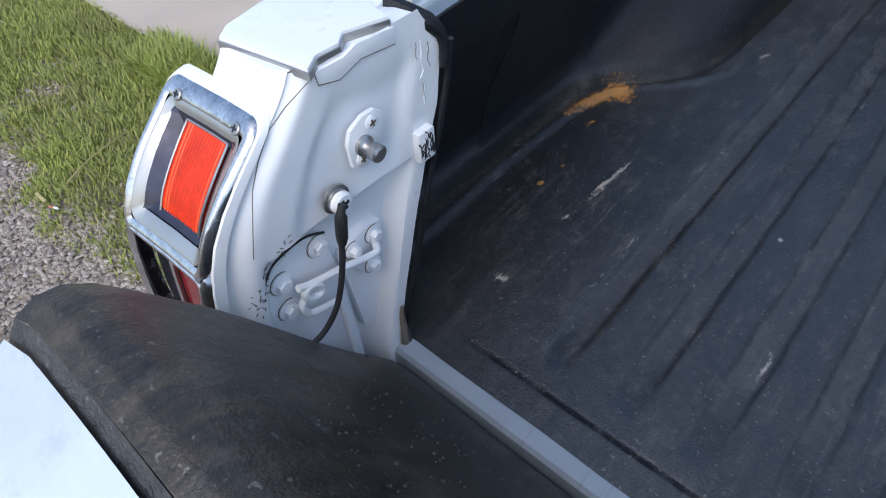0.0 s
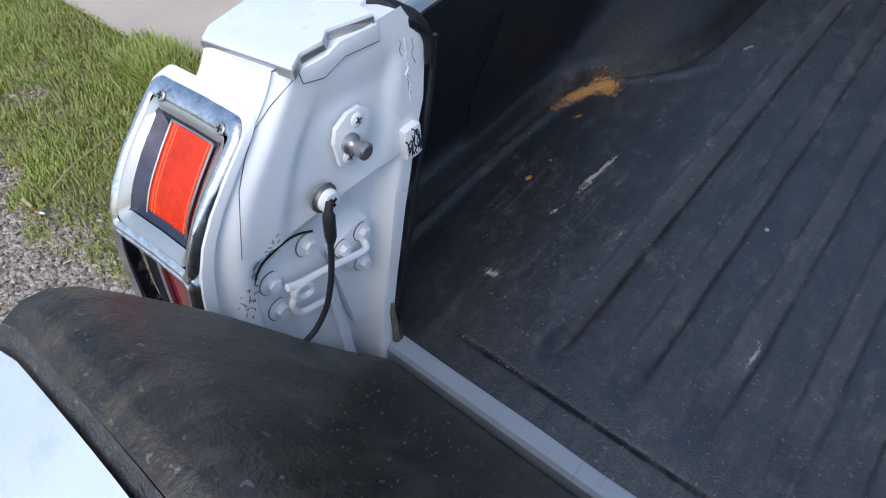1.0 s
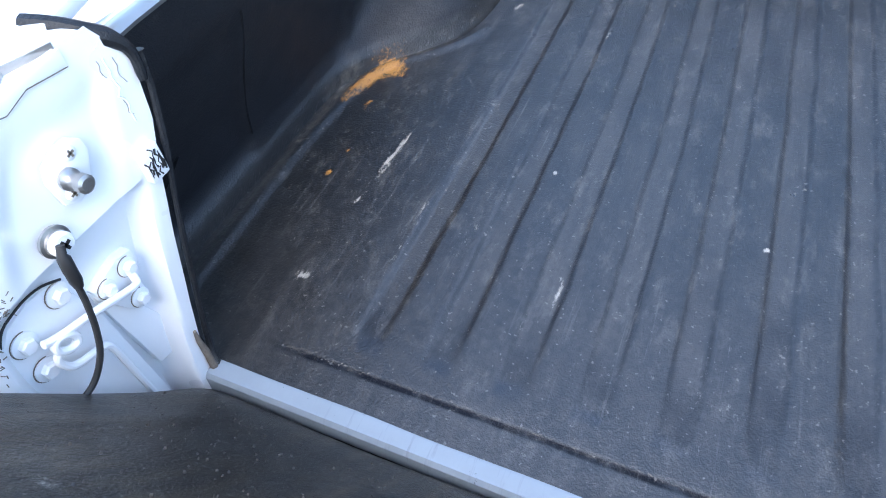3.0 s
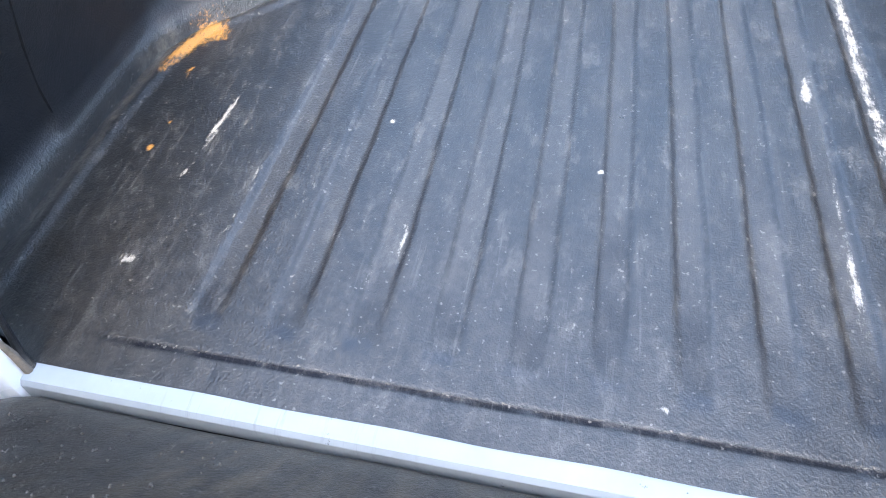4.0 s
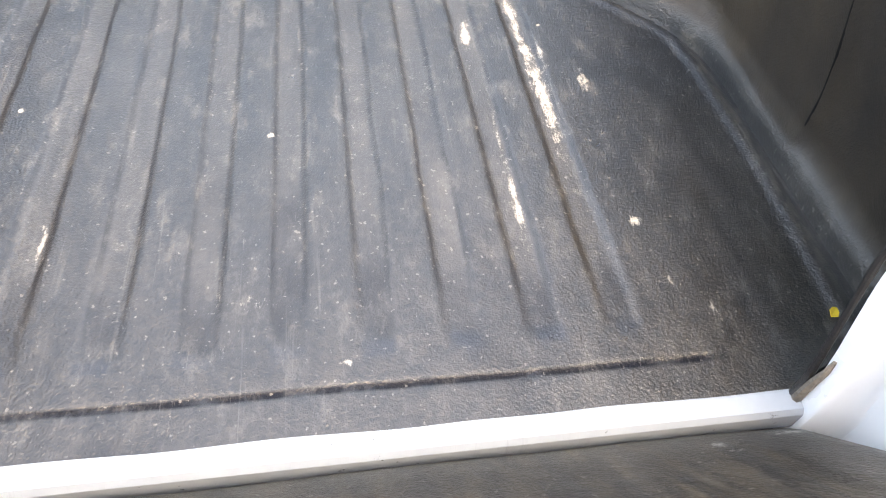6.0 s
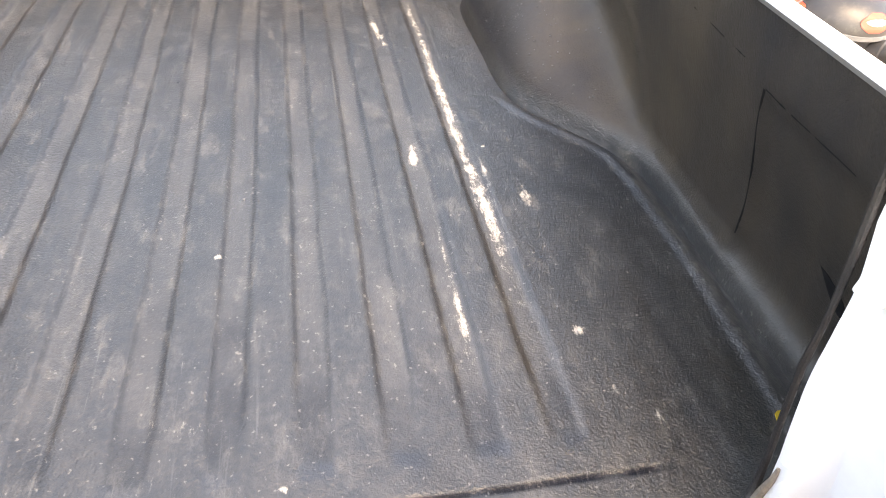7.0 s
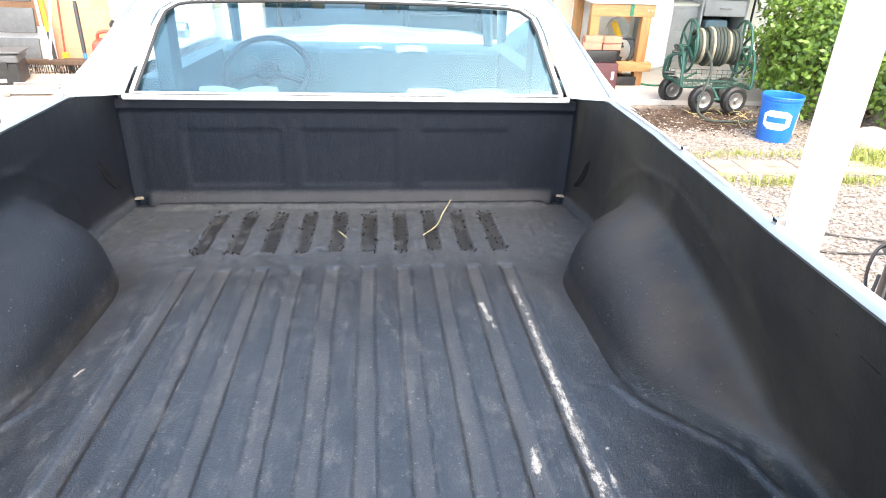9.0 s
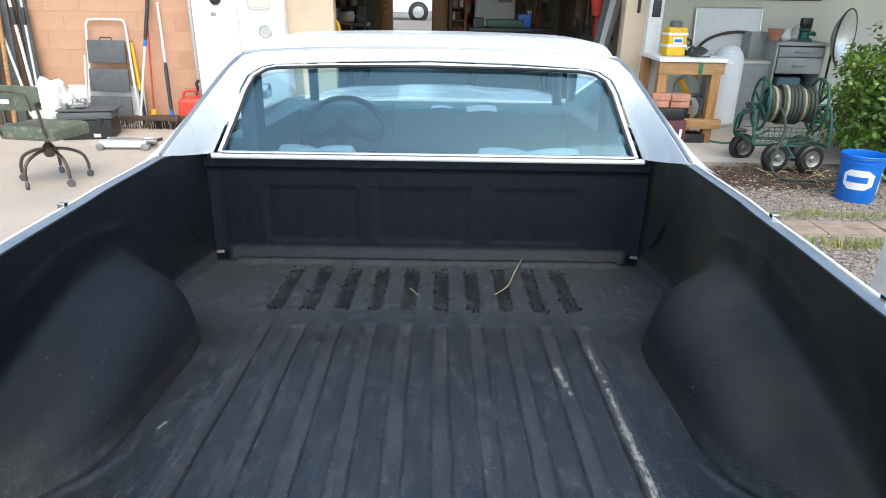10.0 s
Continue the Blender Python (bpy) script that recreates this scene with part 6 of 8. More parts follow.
def engine_part():
    c = thing("metal_tray", -3.54, 6.38, 0.300, 10, "dark metal tray holding a greasy carburettor", "tray")
    part("tray", box(-0.27, 0.27, -0.15, 0.17, 0.0, 0.018, 0.006), M_GREY, c)
    d = thing("carburettor", -3.62, 6.36, 0.319, 25, "greasy alloy carburettor on a tray", "engine part")
    part("base", box(-0.08, 0.08, -0.06, 0.06, 0.0, 0.03, 0.006), M_STEEL, d)
    for x in (-0.035, 0.035):
        part("throat", lathe([(0.032, 0.03), (0.032, 0.075), (0.027, 0.085), (0.020, 0.085), (0.020, 0.06), (0, 0.06)], 18, Matrix.Translation((x, 0.0, 0))), M_STEEL, d)
    part("bowl", box(-0.05, 0.05, -0.10, -0.055, 0.01, 0.06, 0.01), M_STEEL, d)
    part("lever", tube([(0.085, 0.0, 0.03), (0.11, -0.02, 0.05), (0.12, -0.03, 0.09)], 0.006, 8), M_STEEL, d)
    part("can", lathe([(0.03, 0), (0.03, 0.05), (0.026, 0.055), (0, 0.055)], 16, Matrix.Translation((-0.13, -0.04, 0))), M_STEEL, d)


engine_part()


def crumpled_bag():
    bm = bmesh.new()
    bmesh.ops.create_icosphere(bm, subdivisions=5, radius=1.0)
    for v in bm.verts:
        p = v.co.copy()
        f = 1 + 0.22 * noise.noise(p * 2.1) + 0.10 * abs(noise.noise(p * 5 + Vector((3, 0, 0)))) + 0.05 * abs(noise.noise(p * 11))
        p *= f
        v.co = Vector((p.x * 0.21, p.y * 0.15, max(0.0, 0.27 + p.z * 0.26)))
    ob = part("plastic_bag", bm, M_BAG, None, "", True, 50)
    ob.matrix_world = pose(-4.06, 6.62, 0.02)
    tagged(ob, "crumpled white plastic bag full of rubbish", "bag")


crumpled_bag()
sheet_ob = part("white_board_sheet", moved(box(-0.42, 0.42, -0.008, 0.008, 0.0, 0.41, 0.002), pose(0, 0, 0, -6, 0, 0)), M_LABEL, None)
sheet_ob.matrix_world = pose(-3.74, 7.12, 0.02)
tagged(sheet_ob, "white panel leaning against the block wall", "panel")


def pole_tool(name, label, cat, foot, top, r, mat, extras=()):
    """A long-handled tool leaning on the wall: extras of (from, to, radius, material, part name) along the pole, 0 at the foot."""
    c = thing(name, foot[0], foot[1], foot[2], 0, label, cat)
    d = Vector(top) - Vector(foot)
    part("shaft", tube([(0, 0, 0), d * 0.5, d], r, 10), mat, c)
    for a, b, rr, m, nm in extras:
        part(nm, tube([d * a, d * (a + (b - a) * 0.1), d * (a + (b - a) * 0.9), d * b], [rr * 0.8, rr, rr, rr * 0.8], 12), m, c)
    return c


pole_tool("sledge_hammer", "yellow-handled sledge hammer with a black grip", "hammer", (-3.29, 7.02, 0.05), (-3.40, 7.2, 0.90), 0.018, M_BLACKP, ((0.38, 1.0, 0.021, M_YELLOW, "yellow_sleeve"), (0.0, 0.08, 0.045, M_STEEL, "head")))
pole_tool("red_rake", "thin red-handled rake with a yellow head", "rake", (-3.20, 7.05, 0.12), (-3.16, 7.2, 1.45), 0.010, M_REDP, ((0.0, 0.05, 0.03, M_YELLOW, "socket"),))


def push_broom(name, label, x, y, top, grip, w=0.30):
    c = pole_tool(name, label, "broom", (x, y, 0.14), top, 0.0125, M_POLE, ((grip[0], grip[1], 0.02, M_BLACKP, "grip"), (grip[0] - 0.05, grip[0], 0.018, M_BLUE, "collar")))
    part("block", box(-w, w, -0.035, 0.035, -0.03, 0.02, 0.008), M_DARKWOOD, c)
    br = bmesh.new()
    r = random.Random(len(label))
    for i in range(90):
        px, py = r.uniform(-w, w), r.uniform(-0.03, 0.03)
        tube([(px, py, -0.03), (px + r.uniform(-0.01, 0.01), py * 1.3, -0.118)], 0.003, 4, bm=br)
    part("bristles", br, M_BLACKP, c)
    return c


push_broom("push_broom", "push broom with a pale pole and wide black bristle head", -3.24, 6.80, (-3.12, 7.2, 1.45), (0.60, 0.92), 0.42)
push_broom("deck_brush", "grey-handled brush with a long black foam grip", -2.92, 6.86, (-3.05, 7.2, 1.30), (0.06, 0.48), 0.22)
for i, (x0, x1, r, m, lab) in enumerate(((-4.42, -4.92, 0.014, M_POLE, "white extension pole leaning on the wall"), (-4.34, -4.66, 0.016, M_POLE, "white telescopic pole with a black clamp"), (-4.30, -4.50, 0.013, M_ALU, "bare aluminium pole leaning on the wall"), (-4.60, -4.74, 0.022, M_WOOD_H, "weathered brown wooden pole leaning"), (-4.72, -4.98, 0.02, M_DARKWOOD, "dark wooden stake leaning on the wall"))):
    pole_tool("long_pole", lab, "pole", (x0, 6.86 - 0.03 * i, 0.02), (x1, 7.2, 1.75), r, m, ((0.60, 0.70, r * 1.6, M_BLACKP, "clamp"),) if i in (1, 2) else ())
for i in range(5):
    b = part("stored_board", moved(box(-0.05 - 0.01 * i, 0.06, -0.012, 0.012, 0.0, 1.5 + 0.1 * i, 0.003), pose(0, 0, 0, -6, -3 + i, 0)), M_DARKWOOD if i % 2 else M_GREY, None)
    b.matrix_world = pose(-4.45 - 0.11 * i, 7.05 - 0.02 * i, 0.02)
    tagged(b, "dark board stored upright against the wall", "board", "stored boards")
blue = part("blue_trigger_grabber", tube([(0, 0, 0), (0.01, 0, 0.12), (0.03, 0, 0.16)], 0.016, 8), M_BLUE, None)
blue.matrix_world = pose(-4.77, 6.82, 0.72)
blue.parent = None
tagged(blue, "bright blue grip hanging among the poles", "tool handle")


def gas_can():
    c = thing("gas_can", -2.72, 6.98, 0.02, 12, "red plastic fuel can with a black spout", "fuel can")
    body = bmesh.new()
    box(-0.16, 0.16, -0.11, 0.11, 0.0, 0.32, 0.05, 4, body)
    for v in body.verts:
        v.co.x *= 1 - 0.25 * smooth01((v.co.z - 0.2) / 0.15)
    part("body", body, M_REDP, c)
    part("handle", tube(curved([(-0.09, 0, 0.31), (-0.07, 0, 0.38), (0.05, 0, 0.385), (0.08, 0, 0.31)], 5), 0.016, 8), M_REDP, c)
    part("spout", tube(curved([(0.05, 0, 0.34), (0.07, 0, 0.42), (0.06, 0, 0.46), (0.09, 0, 0.50)], 4), 0.016, 8), M_BLACKP, c)


gas_can()


def floor_jack():
    c = thing("floor_jack", -2.99, 5.92, 0.02, 3, "low silver trolley jack on steel rollers", "jack")
    for y in (-0.10, 0.10):
        part("side_plate", box(-0.27, 0.27, y - 0.012, y + 0.012, 0.03, 0.115, 0.006), M_LABEL, c)
    part("saddle_arm", box(-0.22, 0.2, -0.06, 0.06, 0.06, 0.125, 0.012), M_ALU, c)
    for x in (-0.26, 0.26):
        part("roller", lathe([(0.015, -0.15), (0.045, -0.145), (0.045, -0.095), (0.02, -0.09), (0.02, 0.09), (0.045, 0.095), (0.045, 0.145), (0.015, 0.15)], 18, Matrix.Translation((x, 0, 0.045)) @ pose(0, 0, 0, 90, 0, 0)), M_STEEL, c)
    part("pump", lathe([(0.035, 0), (0.035, 0.16), (0.02, 0.17), (0, 0.17)], 14, Matrix.Translation((0.20, 0, 0.085)) @ pose(0, 0, 0, 0, 90, 0)), M_STEEL, c)
    c.scale = (0.80, 0.85, 0.72)
    part("handle_socket", tube([(0.30, 0, 0.08), (0.42, 0, 0.12)], 0.022, 10), M_BLACKP, c)


floor_jack()


def white_unit():
    c = thing("white_cabinet", -2.16, 7.06, 0.02, 0, "white enamelled metal cabinet with round fittings", "cabinet")
    part("carcass", box(-0.47, 0.50, -0.02, 0.12, 0.0, 1.75, 0.01), M_LABEL, c)
    for x0, x1 in ((-0.46, 0.015), (0.025, 0.49)):
        part("door", box(x0, x1, -0.045, -0.018, 0.05, 1.74, 0.008), M_LABEL, c)
    part("side_channel", tube([(-0.49, -0.02, 0.0), (-0.49, -0.02, 1.75)], 0.016, 8), M_ALU, c)
    part("round_vent", lathe([(0.075, 0), (0.075, 0.012), (0.06, 0.016), (0.055, 0.008), (0, 0.008)], 24, Matrix.Translation((0.30, -0.045, 1.02)) @ pose(0, 0, 0, 90, 0, 0)), M_ALU, c)
    part("cap_panel", box(0.13, 0.37, -0.062, -0.043, 1.24, 1.40, 0.03, 4), M_STUCCO, c)
    part("round_knob", lathe([(0.06, 0), (0.06, 0.02), (0.035, 0.03), (0, 0.03)], 20, Matrix.Translation((-0.20, -0.045, 1.33)) @ pose(0, 0, 0, 90, 0, 0)), M_BLACKP, c)
    part("latch", box(-0.26, -0.21, -0.056, -0.043, 1.16, 1.20, 0.004), M_STEEL, c)


white_unit()

# ---- inside the garage ----
M_ORANGEWOOD = plain("varnished_wood", (0.52, 0.25, 0.09), 0.4, 0.0, 0.2, 5.0, 40.0, 0.1, 0.001, None, 0.5, 0.0, (8.0, 8.0, 0.6))
door_g = thing("garage_back_door", -0.98, 13.0, 0.03, 0, "varnished orange wooden back door standing open", "door")
part("leaf", box(-0.22, -0.005, -0.06, -0.02, 0.0, 2.0, 0.004), M_ORANGEWOOD, door_g)
for z in (0.92, 1.05):
    part("knob", lathe([(0.012, 0), (0.012, 0.03), (0.03, 0.035), (0.03, 0.06), (0, 0.065)], 14, Matrix.Translation((-0.12, -0.06, z + 0.1)) @ pose(0, 0, 0, 90, 0, 0)), M_YELLOW, door_g)
door_r = thing("wooden_cupboard", -0.10, 12.9, 0.03, 0, "varnished wooden cupboard door beside shelves", "cupboard")
part("panel", box(-0.10, 0.18, -0.05, 0.0, 0.0, 2.0, 0.004), M_ORANGEWOOD, door_r)


def shelf_unit(x, y, w, label, seed, mat):
    c = thing("shelf_unit", x, y, 0.03, 0, label, "shelves", "garage shelves")
    r = random.Random(seed)
    for s in (-1, 1):
        part("upright", box(s * w - 0.02, s * w + 0.02, -0.2, 0.2, 0.0, 1.9, 0.004), mat, c)
    for k in range(7):
        part("shelf", box(-w, w, -0.2, 0.2, 0.25 + k * 0.22, 0.27 + k * 0.22, 0.003), mat, c)
    for k in range(7):
        xx = -w + 0.04
        while xx < w - 0.08:
            ww, hh = r.uniform(0.04, 0.10), r.uniform(0.06, 0.17)
            m = r.choice((M_REDP, M_GREY, M_BLACKP, M_WOOD, M_LABEL, M_DARKGREY))
            it = part("stored_box", box(0, ww, -0.15, 0.05, 0, hh, 0.004), m, None)
            it.matrix_world = pose(x + xx, y, 0.301 + k * 0.22)
            tagged(it, "small box stored on a garage shelf", "box", "boxes on garage shelves")
            xx += ww + r.uniform(0.01, 0.05)


shelf_unit(0.28, 12.7, 0.14, "narrow wooden shelves full of small boxes", 3, M_WOOD)
shelf_unit(-1.9, 12.5, 0.42, "dark shelves full of tools and boxes", 4, M_DARKWOOD)


def garage_bench(x, y, w, label):
    c = thing("work_table", x, y, 0.03, 0, label, "workbench")
    part("top", box(-w, w, -0.3, 0.3, 0.86, 0.92, 0.006), M_BLACKP, c)
    for sx in (-1, 1):
        for sy in (-1, 1):
            part("leg", box(sx * (w - 0.05) - 0.03, sx * (w - 0.05) + 0.03, sy * 0.25 - 0.03, sy * 0.25 + 0.03, 0.0, 0.86, 0.004), M_BLACKP, c)
    part("lower_shelf", box(-w + 0.05, w - 0.05, -0.25, 0.25, 0.25, 0.28, 0.004), M_DARKWOOD, c)


garage_bench(1.05, 10.3, 0.62, "black steel workbench loaded with tools")
garage_bench(-1.75, 11.2, 0.5, "dark cluttered bench in the garage")
for x, y, z, sx, sy, sz, m, lab in ((0.95, 10.2, 0.95, 0.28, 0.12, 0.06, M_GREENM, "green tool case on the garage bench"), (1.25, 10.25, 0.95, 0.10, 0.10, 0.10, M_BLUE, "blue folded cloth on the garage bench"), (0.55, 10.2, 0.95, 0.08, 0.10, 0.07, M_GREY, "grey vise on the garage bench"), (-1.6, 11.1, 0.95, 0.12, 0.1, 0.09, M_STEEL, "metal parts on the garage bench"), (-1.9, 11.1, 0.95, 0.07, 0.08, 0.16, M_BLACKP, "black power tool on the garage bench"), (-1.35, 11.1, 0.95, 0.06, 0.06, 0.13, M_GREY, "grey canister on the garage bench")):
    ob = part("bench_item", box(-sx, sx, -sy, sy, 0, sz * 2, 0.02, 3), m, None)
    ob.matrix_world = pose(x, y, z)
    tagged(ob, lab, "tool")
fridge = thing("white_fridge", 0.95, 12.6, 0.03, 0, "old white refrigerator at the back of the garage", "fridge")
part("body", box(-0.36, 0.36, -0.3, 0.3, 0.0, 1.7, 0.03, 3), M_LABEL, fridge)
part("freezer_door", box(-0.35, 0.0, -0.34, -0.30, 1.12, 1.68, 0.02, 3), M_LABEL, fridge)
part("grille", box(0.05, 0.30, -0.325, -0.30, 1.25, 1.45, 0.004), M_DARKGREY, fridge)


def extinguisher():
    c = thing("fire_extinguisher", 2.16, 9.3, 0.86, 0, "red fire extinguisher hung on the garage wall", "extinguisher")
    part("cylinder", lathe([(0.0, 0.0), (0.05, 0.0), (0.055, 0.02), (0.055, 0.26), (0.04, 0.31), (0.018, 0.33), (0, 0.33)], 20), M_REDP, c)
    part("valve", box(-0.02, 0.02, -0.05, 0.02, 0.33, 0.39, 0.006), M_STEEL, c)
    part("hose", tube(curved([(0.0, -0.02, 0.36), (-0.06, -0.03, 0.32), (-0.07, -0.03, 0.15)], 5), 0.009, 8), M_BLACKP, c)


extinguisher()
hang_rng = random.Random(8)
for i in range(14):
    y = 8.7 + i * 0.2
    z0 = hang_rng.uniform(0.85, 1.15)
    ln = hang_rng.uniform(0.25, 0.6)
    m = hang_rng.choice((M_STEEL, M_BLACKP, M_GREY, M_WOOD, M_BLACKP))
    bm = tube([(0, 0, 0), (0.0, 0.01, ln * 0.6), (0.01, 0.0, ln)], 0.012, 7)
    box(-0.02, 0.02, -0.05, 0.05, -0.05, 0.05, 0.01, 2, bm)
    ob = part("hanging_tool", bm, m, None)
    ob.matrix_world = pose(2.222, y, z0, hang_rng.uniform(-12, 12), 0, 0)
    tagged(ob, "hand tool hung on the garage wall", "tool", "tools hung on the garage wall")
    ob = part("wall_tool", join(tube([(0, 0, 0), (0.01, 0, ln)], 0.01, 7), box(-0.05, 0.05, -0.01, 0.01, ln - 0.03, ln + 0.05, 0.008)), hang_rng.choice((M_BLACKP, M_STEEL, M_WOOD)), None)
    ob.matrix_world = pose(0.5 + i * 0.125, 12.985, hang_rng.uniform(0.9, 1.2), 0, hang_rng.uniform(-10, 10), 0)
    tagged(ob, "hand tool hung on the back wall", "tool", "tools hung on the back wall")
for i in range(3):
    b = part("leaning_ski", moved(box(-0.035, 0.035, -0.01, 0.01, 0.0, 1.5, 0.008), pose(0, 0, 0, 0, 9 + i, 0)), (M_GREY, M_LABEL, M_STEEL)[i], None)
    b.matrix_world = pose(1.72 + 0.07 * i, 7.9 + 0.1 * i, 0.03)
    tagged(b, "long flat board leaning just inside the garage", "board", "boards leaning in the garage")
pot = part("hanging_pot", lathe([(0.05, 0), (0.065, 0.08), (0.085, 0.18), (0.095, 0.18), (0.095, 0.215), (0.08, 0.215), (0.07, 0.19), (0, 0.17)], 22), M_REDP, None)
pot.matrix_world = pose(1.93, 8.35, 1.20)
tagged(pot, "red plastic flower pots stacked on a hook", "flower pot")
part("hook", tube([(0, 0, 0.2), (0, 0, 0.36), (0.3, 0, 0.36)], 0.006, 6), M_STEEL, pot)
tan_chair = thing("tube_chair", -1.62, 10.4, 0.03, 0, "chair with a tan bent tube back in the garage", "chair")
part("back_tube", tube(curved([(-0.2, 0, 0.45), (-0.2, 0, 0.86), (-0.14, 0, 0.93), (0.14, 0, 0.93), (0.2, 0, 0.86), (0.2, 0, 0.45)], 5), 0.014, 8), M_WOOD, tan_chair)
part("seat", box(-0.21, 0.21, -0.4, 0.0, 0.43, 0.48, 0.02), M_BLACKP, tan_chair)
for sx in (-1, 1):
    for yy in (-0.38, -0.02):
        part("leg", tube([(sx * 0.19, yy, 0.0), (sx * 0.19, yy, 0.44)], 0.012, 8), M_WOOD, tan_chair)
cord = thing("yellow_cord_coil", -1.19, 7.42, 0.80, 0, "coiled yellow extension cord hung inside the garage", "cord")
part("coil", moved(tube([(0.05 * math.cos(a), 0.01 * math.sin(3 * a), 0.17 * math.sin(a)) for a in [k * math.pi / 12 for k in range(24)]], 0.022, 7, True), pose(0, 0, 0.17)), M_YELLOW, cord)


def back_car():
    c = thing("white_car", -1.05, 27.7, 0.34, 0, "white car parked on the rising yard behind the garage", "car")
    side = [(-3.3, 0.35), (-3.35, 0.8), (-2.9, 1.0), (-2.2, 1.08), (-1.7, 1.55), (-0.3, 1.6), (0.1, 1.15), (0.5, 1.05), (0.62, 0.8), (0.58, 0.38), (0.42, 0.32), (-0.4, 0.28), (-3.0, 0.30)]
    part("body", prism(side, -0.8, 0.8, "y", 0.06), M_WHITE, c)
    for x in (0.0, -2.5):
        m = Matrix.Translation((x, -0.80, 0.31)) @ pose(0, 0, 0, 90, 0, 0)
        part("wheel_arch", lathe([(0.0, 0.012), (0.38, 0.012), (0.40, 0.006), (0.40, -0.02)], 28, m), M_BLACK, c)
        w = part("wheel", lathe([(0.16, -0.1), (0.28, -0.1), (0.31, -0.06), (0.31, 0.03), (0.28, 0.05), (0.16, 0.05)], 24, m), M_BLACK, c)
        part("hubcap", lathe([(0.23, 0.03), (0.22, 0.055), (0.05, 0.07), (0, 0.07)], 20, m), M_ALU, w)


yard = part("back_yard", surf(12, 40, lambda u, v: (lerp(-14, 14, u), lerp(13.13, 60, v), 0.012 + 0.33 * smooth01((lerp(13.13, 60, v) - 15) / 9))), M_GROUND)
tagged(yard, "sunlit bare yard rising behind the garage", "ground", kind="structure")
back_car()
rear_lawn = blades("back_lawn", 9000, (-2.5, 0.8, 17.0, 21.5), 41, lambda x, y: 0.9, M_BLADE, "sunlit lawn behind the garage", 0.04, 0.09)
rear_lawn.matrix_world = pose(0, 0, -0.85, 3.0, 0, 0)
clutter_rng = random.Random(77)
for i in range(26):
    w, h = clutter_rng.uniform(0.05, 0.16), clutter_rng.uniform(0.06, 0.28)
    x = clutter_rng.choice((clutter_rng.uniform(-2.3, -1.25), clutter_rng.uniform(0.45, 0.60), clutter_rng.uniform(1.40, 2.1)))
    z = clutter_rng.uniform(0.75, 1.35)
    ob = part("hung_gear", join(box(-w / 2, w / 2, -0.06, 0.0, 0, h, 0.012), tube(curved([(0, -0.03, h), (0.02, -0.04, h + 0.05), (0.0, -0.01, h + 0.09)], 4), 0.006, 6)), clutter_rng.choice((M_BLACKP, M_DARKGREY, M_STEEL, M_BLACKP, M_DARKWOOD, M_WOOD, M_REDP)), None)
    ob.matrix_world = pose(x, 12.99, z, 0, clutter_rng.uniform(-6, 6), 0)
    tagged(ob, "dark piece of gear hung on the garage wall", "tool", "gear hung on the garage wall")
for i in range(4):
    st = part("stud", box(-0.02, 0.02, -0.05, 0.0, 0.0, 2.5, 0.003), M_WOOD, None)
    st.matrix_world = pose((-2.45, -1.2, 0.62, 1.75)[i], 12.99, 0.03)
    tagged(st, "bare timber stud on the garage back wall", "stud", "wall studs")


# ---- porch and yard on the other side ----
M_SILVER = plain("silver_paint", (0.62, 0.62, 0.61), 0.4, 0.3, 0.06, 20.0, 90.0, 0.03)

def post():
    c = thing("white_post", 2.175, 2.60, 0.0, 0, "square white painted timber post, paint worn", "post")
    part("shaft", box(-0.07, 0.07, -0.07, 0.07, 0.0, 2.6, 0.006, 2), M_POST, c)
    part("foot_plate", box(-0.085, 0.085, -0.085, 0.085, 0.0, 0.012, 0.003), M_STEEL, c)


post()
down = thing("white_column", 2.27, 7.12, 0.045, 0, "white boxed column beside the garage with dark switch plates", "column")
part("boxing", box(-0.075, 0.075, -0.06, 0.08, 0.0, 2.5, 0.005), M_POST, down)
part("switch_plate", box(-0.045, 0.045, -0.067, -0.058, 1.19, 1.36, 0.004), M_BLACKP, down)
strike = part("dark_plate", box(-0.018, 0.018, -0.006, 0.004, 0.0, 0.16, 0.003), M_BLACKP, None)
strike.matrix_world = pose(2.12, 7.196, 1.27)
tagged(strike, "dark metal strike plate on the garage jamb", "plate")


def workbench():
    c = thing("workbench", 2.62, 6.72, 0.045, 0, "wooden workbench with a white top cluttered beneath", "workbench")
    part("top", box(-0.46, 0.21, -0.33, 0.40, 0.80, 0.835, 0.005), M_LABEL, c)
    part("front_apron", box(-0.45, 0.20, -0.31, -0.27, 0.68, 0.795, 0.004), M_WOOD_H, c)
    for x in (-0.40, 0.13):
        for y in (-0.26, 0.32):
            part("leg", box(x - 0.045, x + 0.045, y - 0.045, y + 0.045, 0.0, 0.795, 0.004), M_WOOD, c)
    part("lower_rail", box(-0.46, 0.24, -0.34, -0.25, 0.15, 0.24, 0.005), M_WOOD_H, c)
    part("lower_shelf", box(-0.44, 0.18, -0.25, 0.34, 0.17, 0.20, 0.004), M_WOOD_H, c)
    for x in (0.13, 0.165):
        part("bolt", lathe([(0.011, 0), (0.011, 0.006), (0, 0.009)], 10, Matrix.Translation((x, -0.31, 0.735)) @ pose(0, 0, 0, 90, 0, 0)), M_STEEL, c)
    part("green_strap", box(-0.06, -0.02, -0.314, -0.308, 0.69, 0.80, 0.0), M_HOSE_G, c)


workbench()


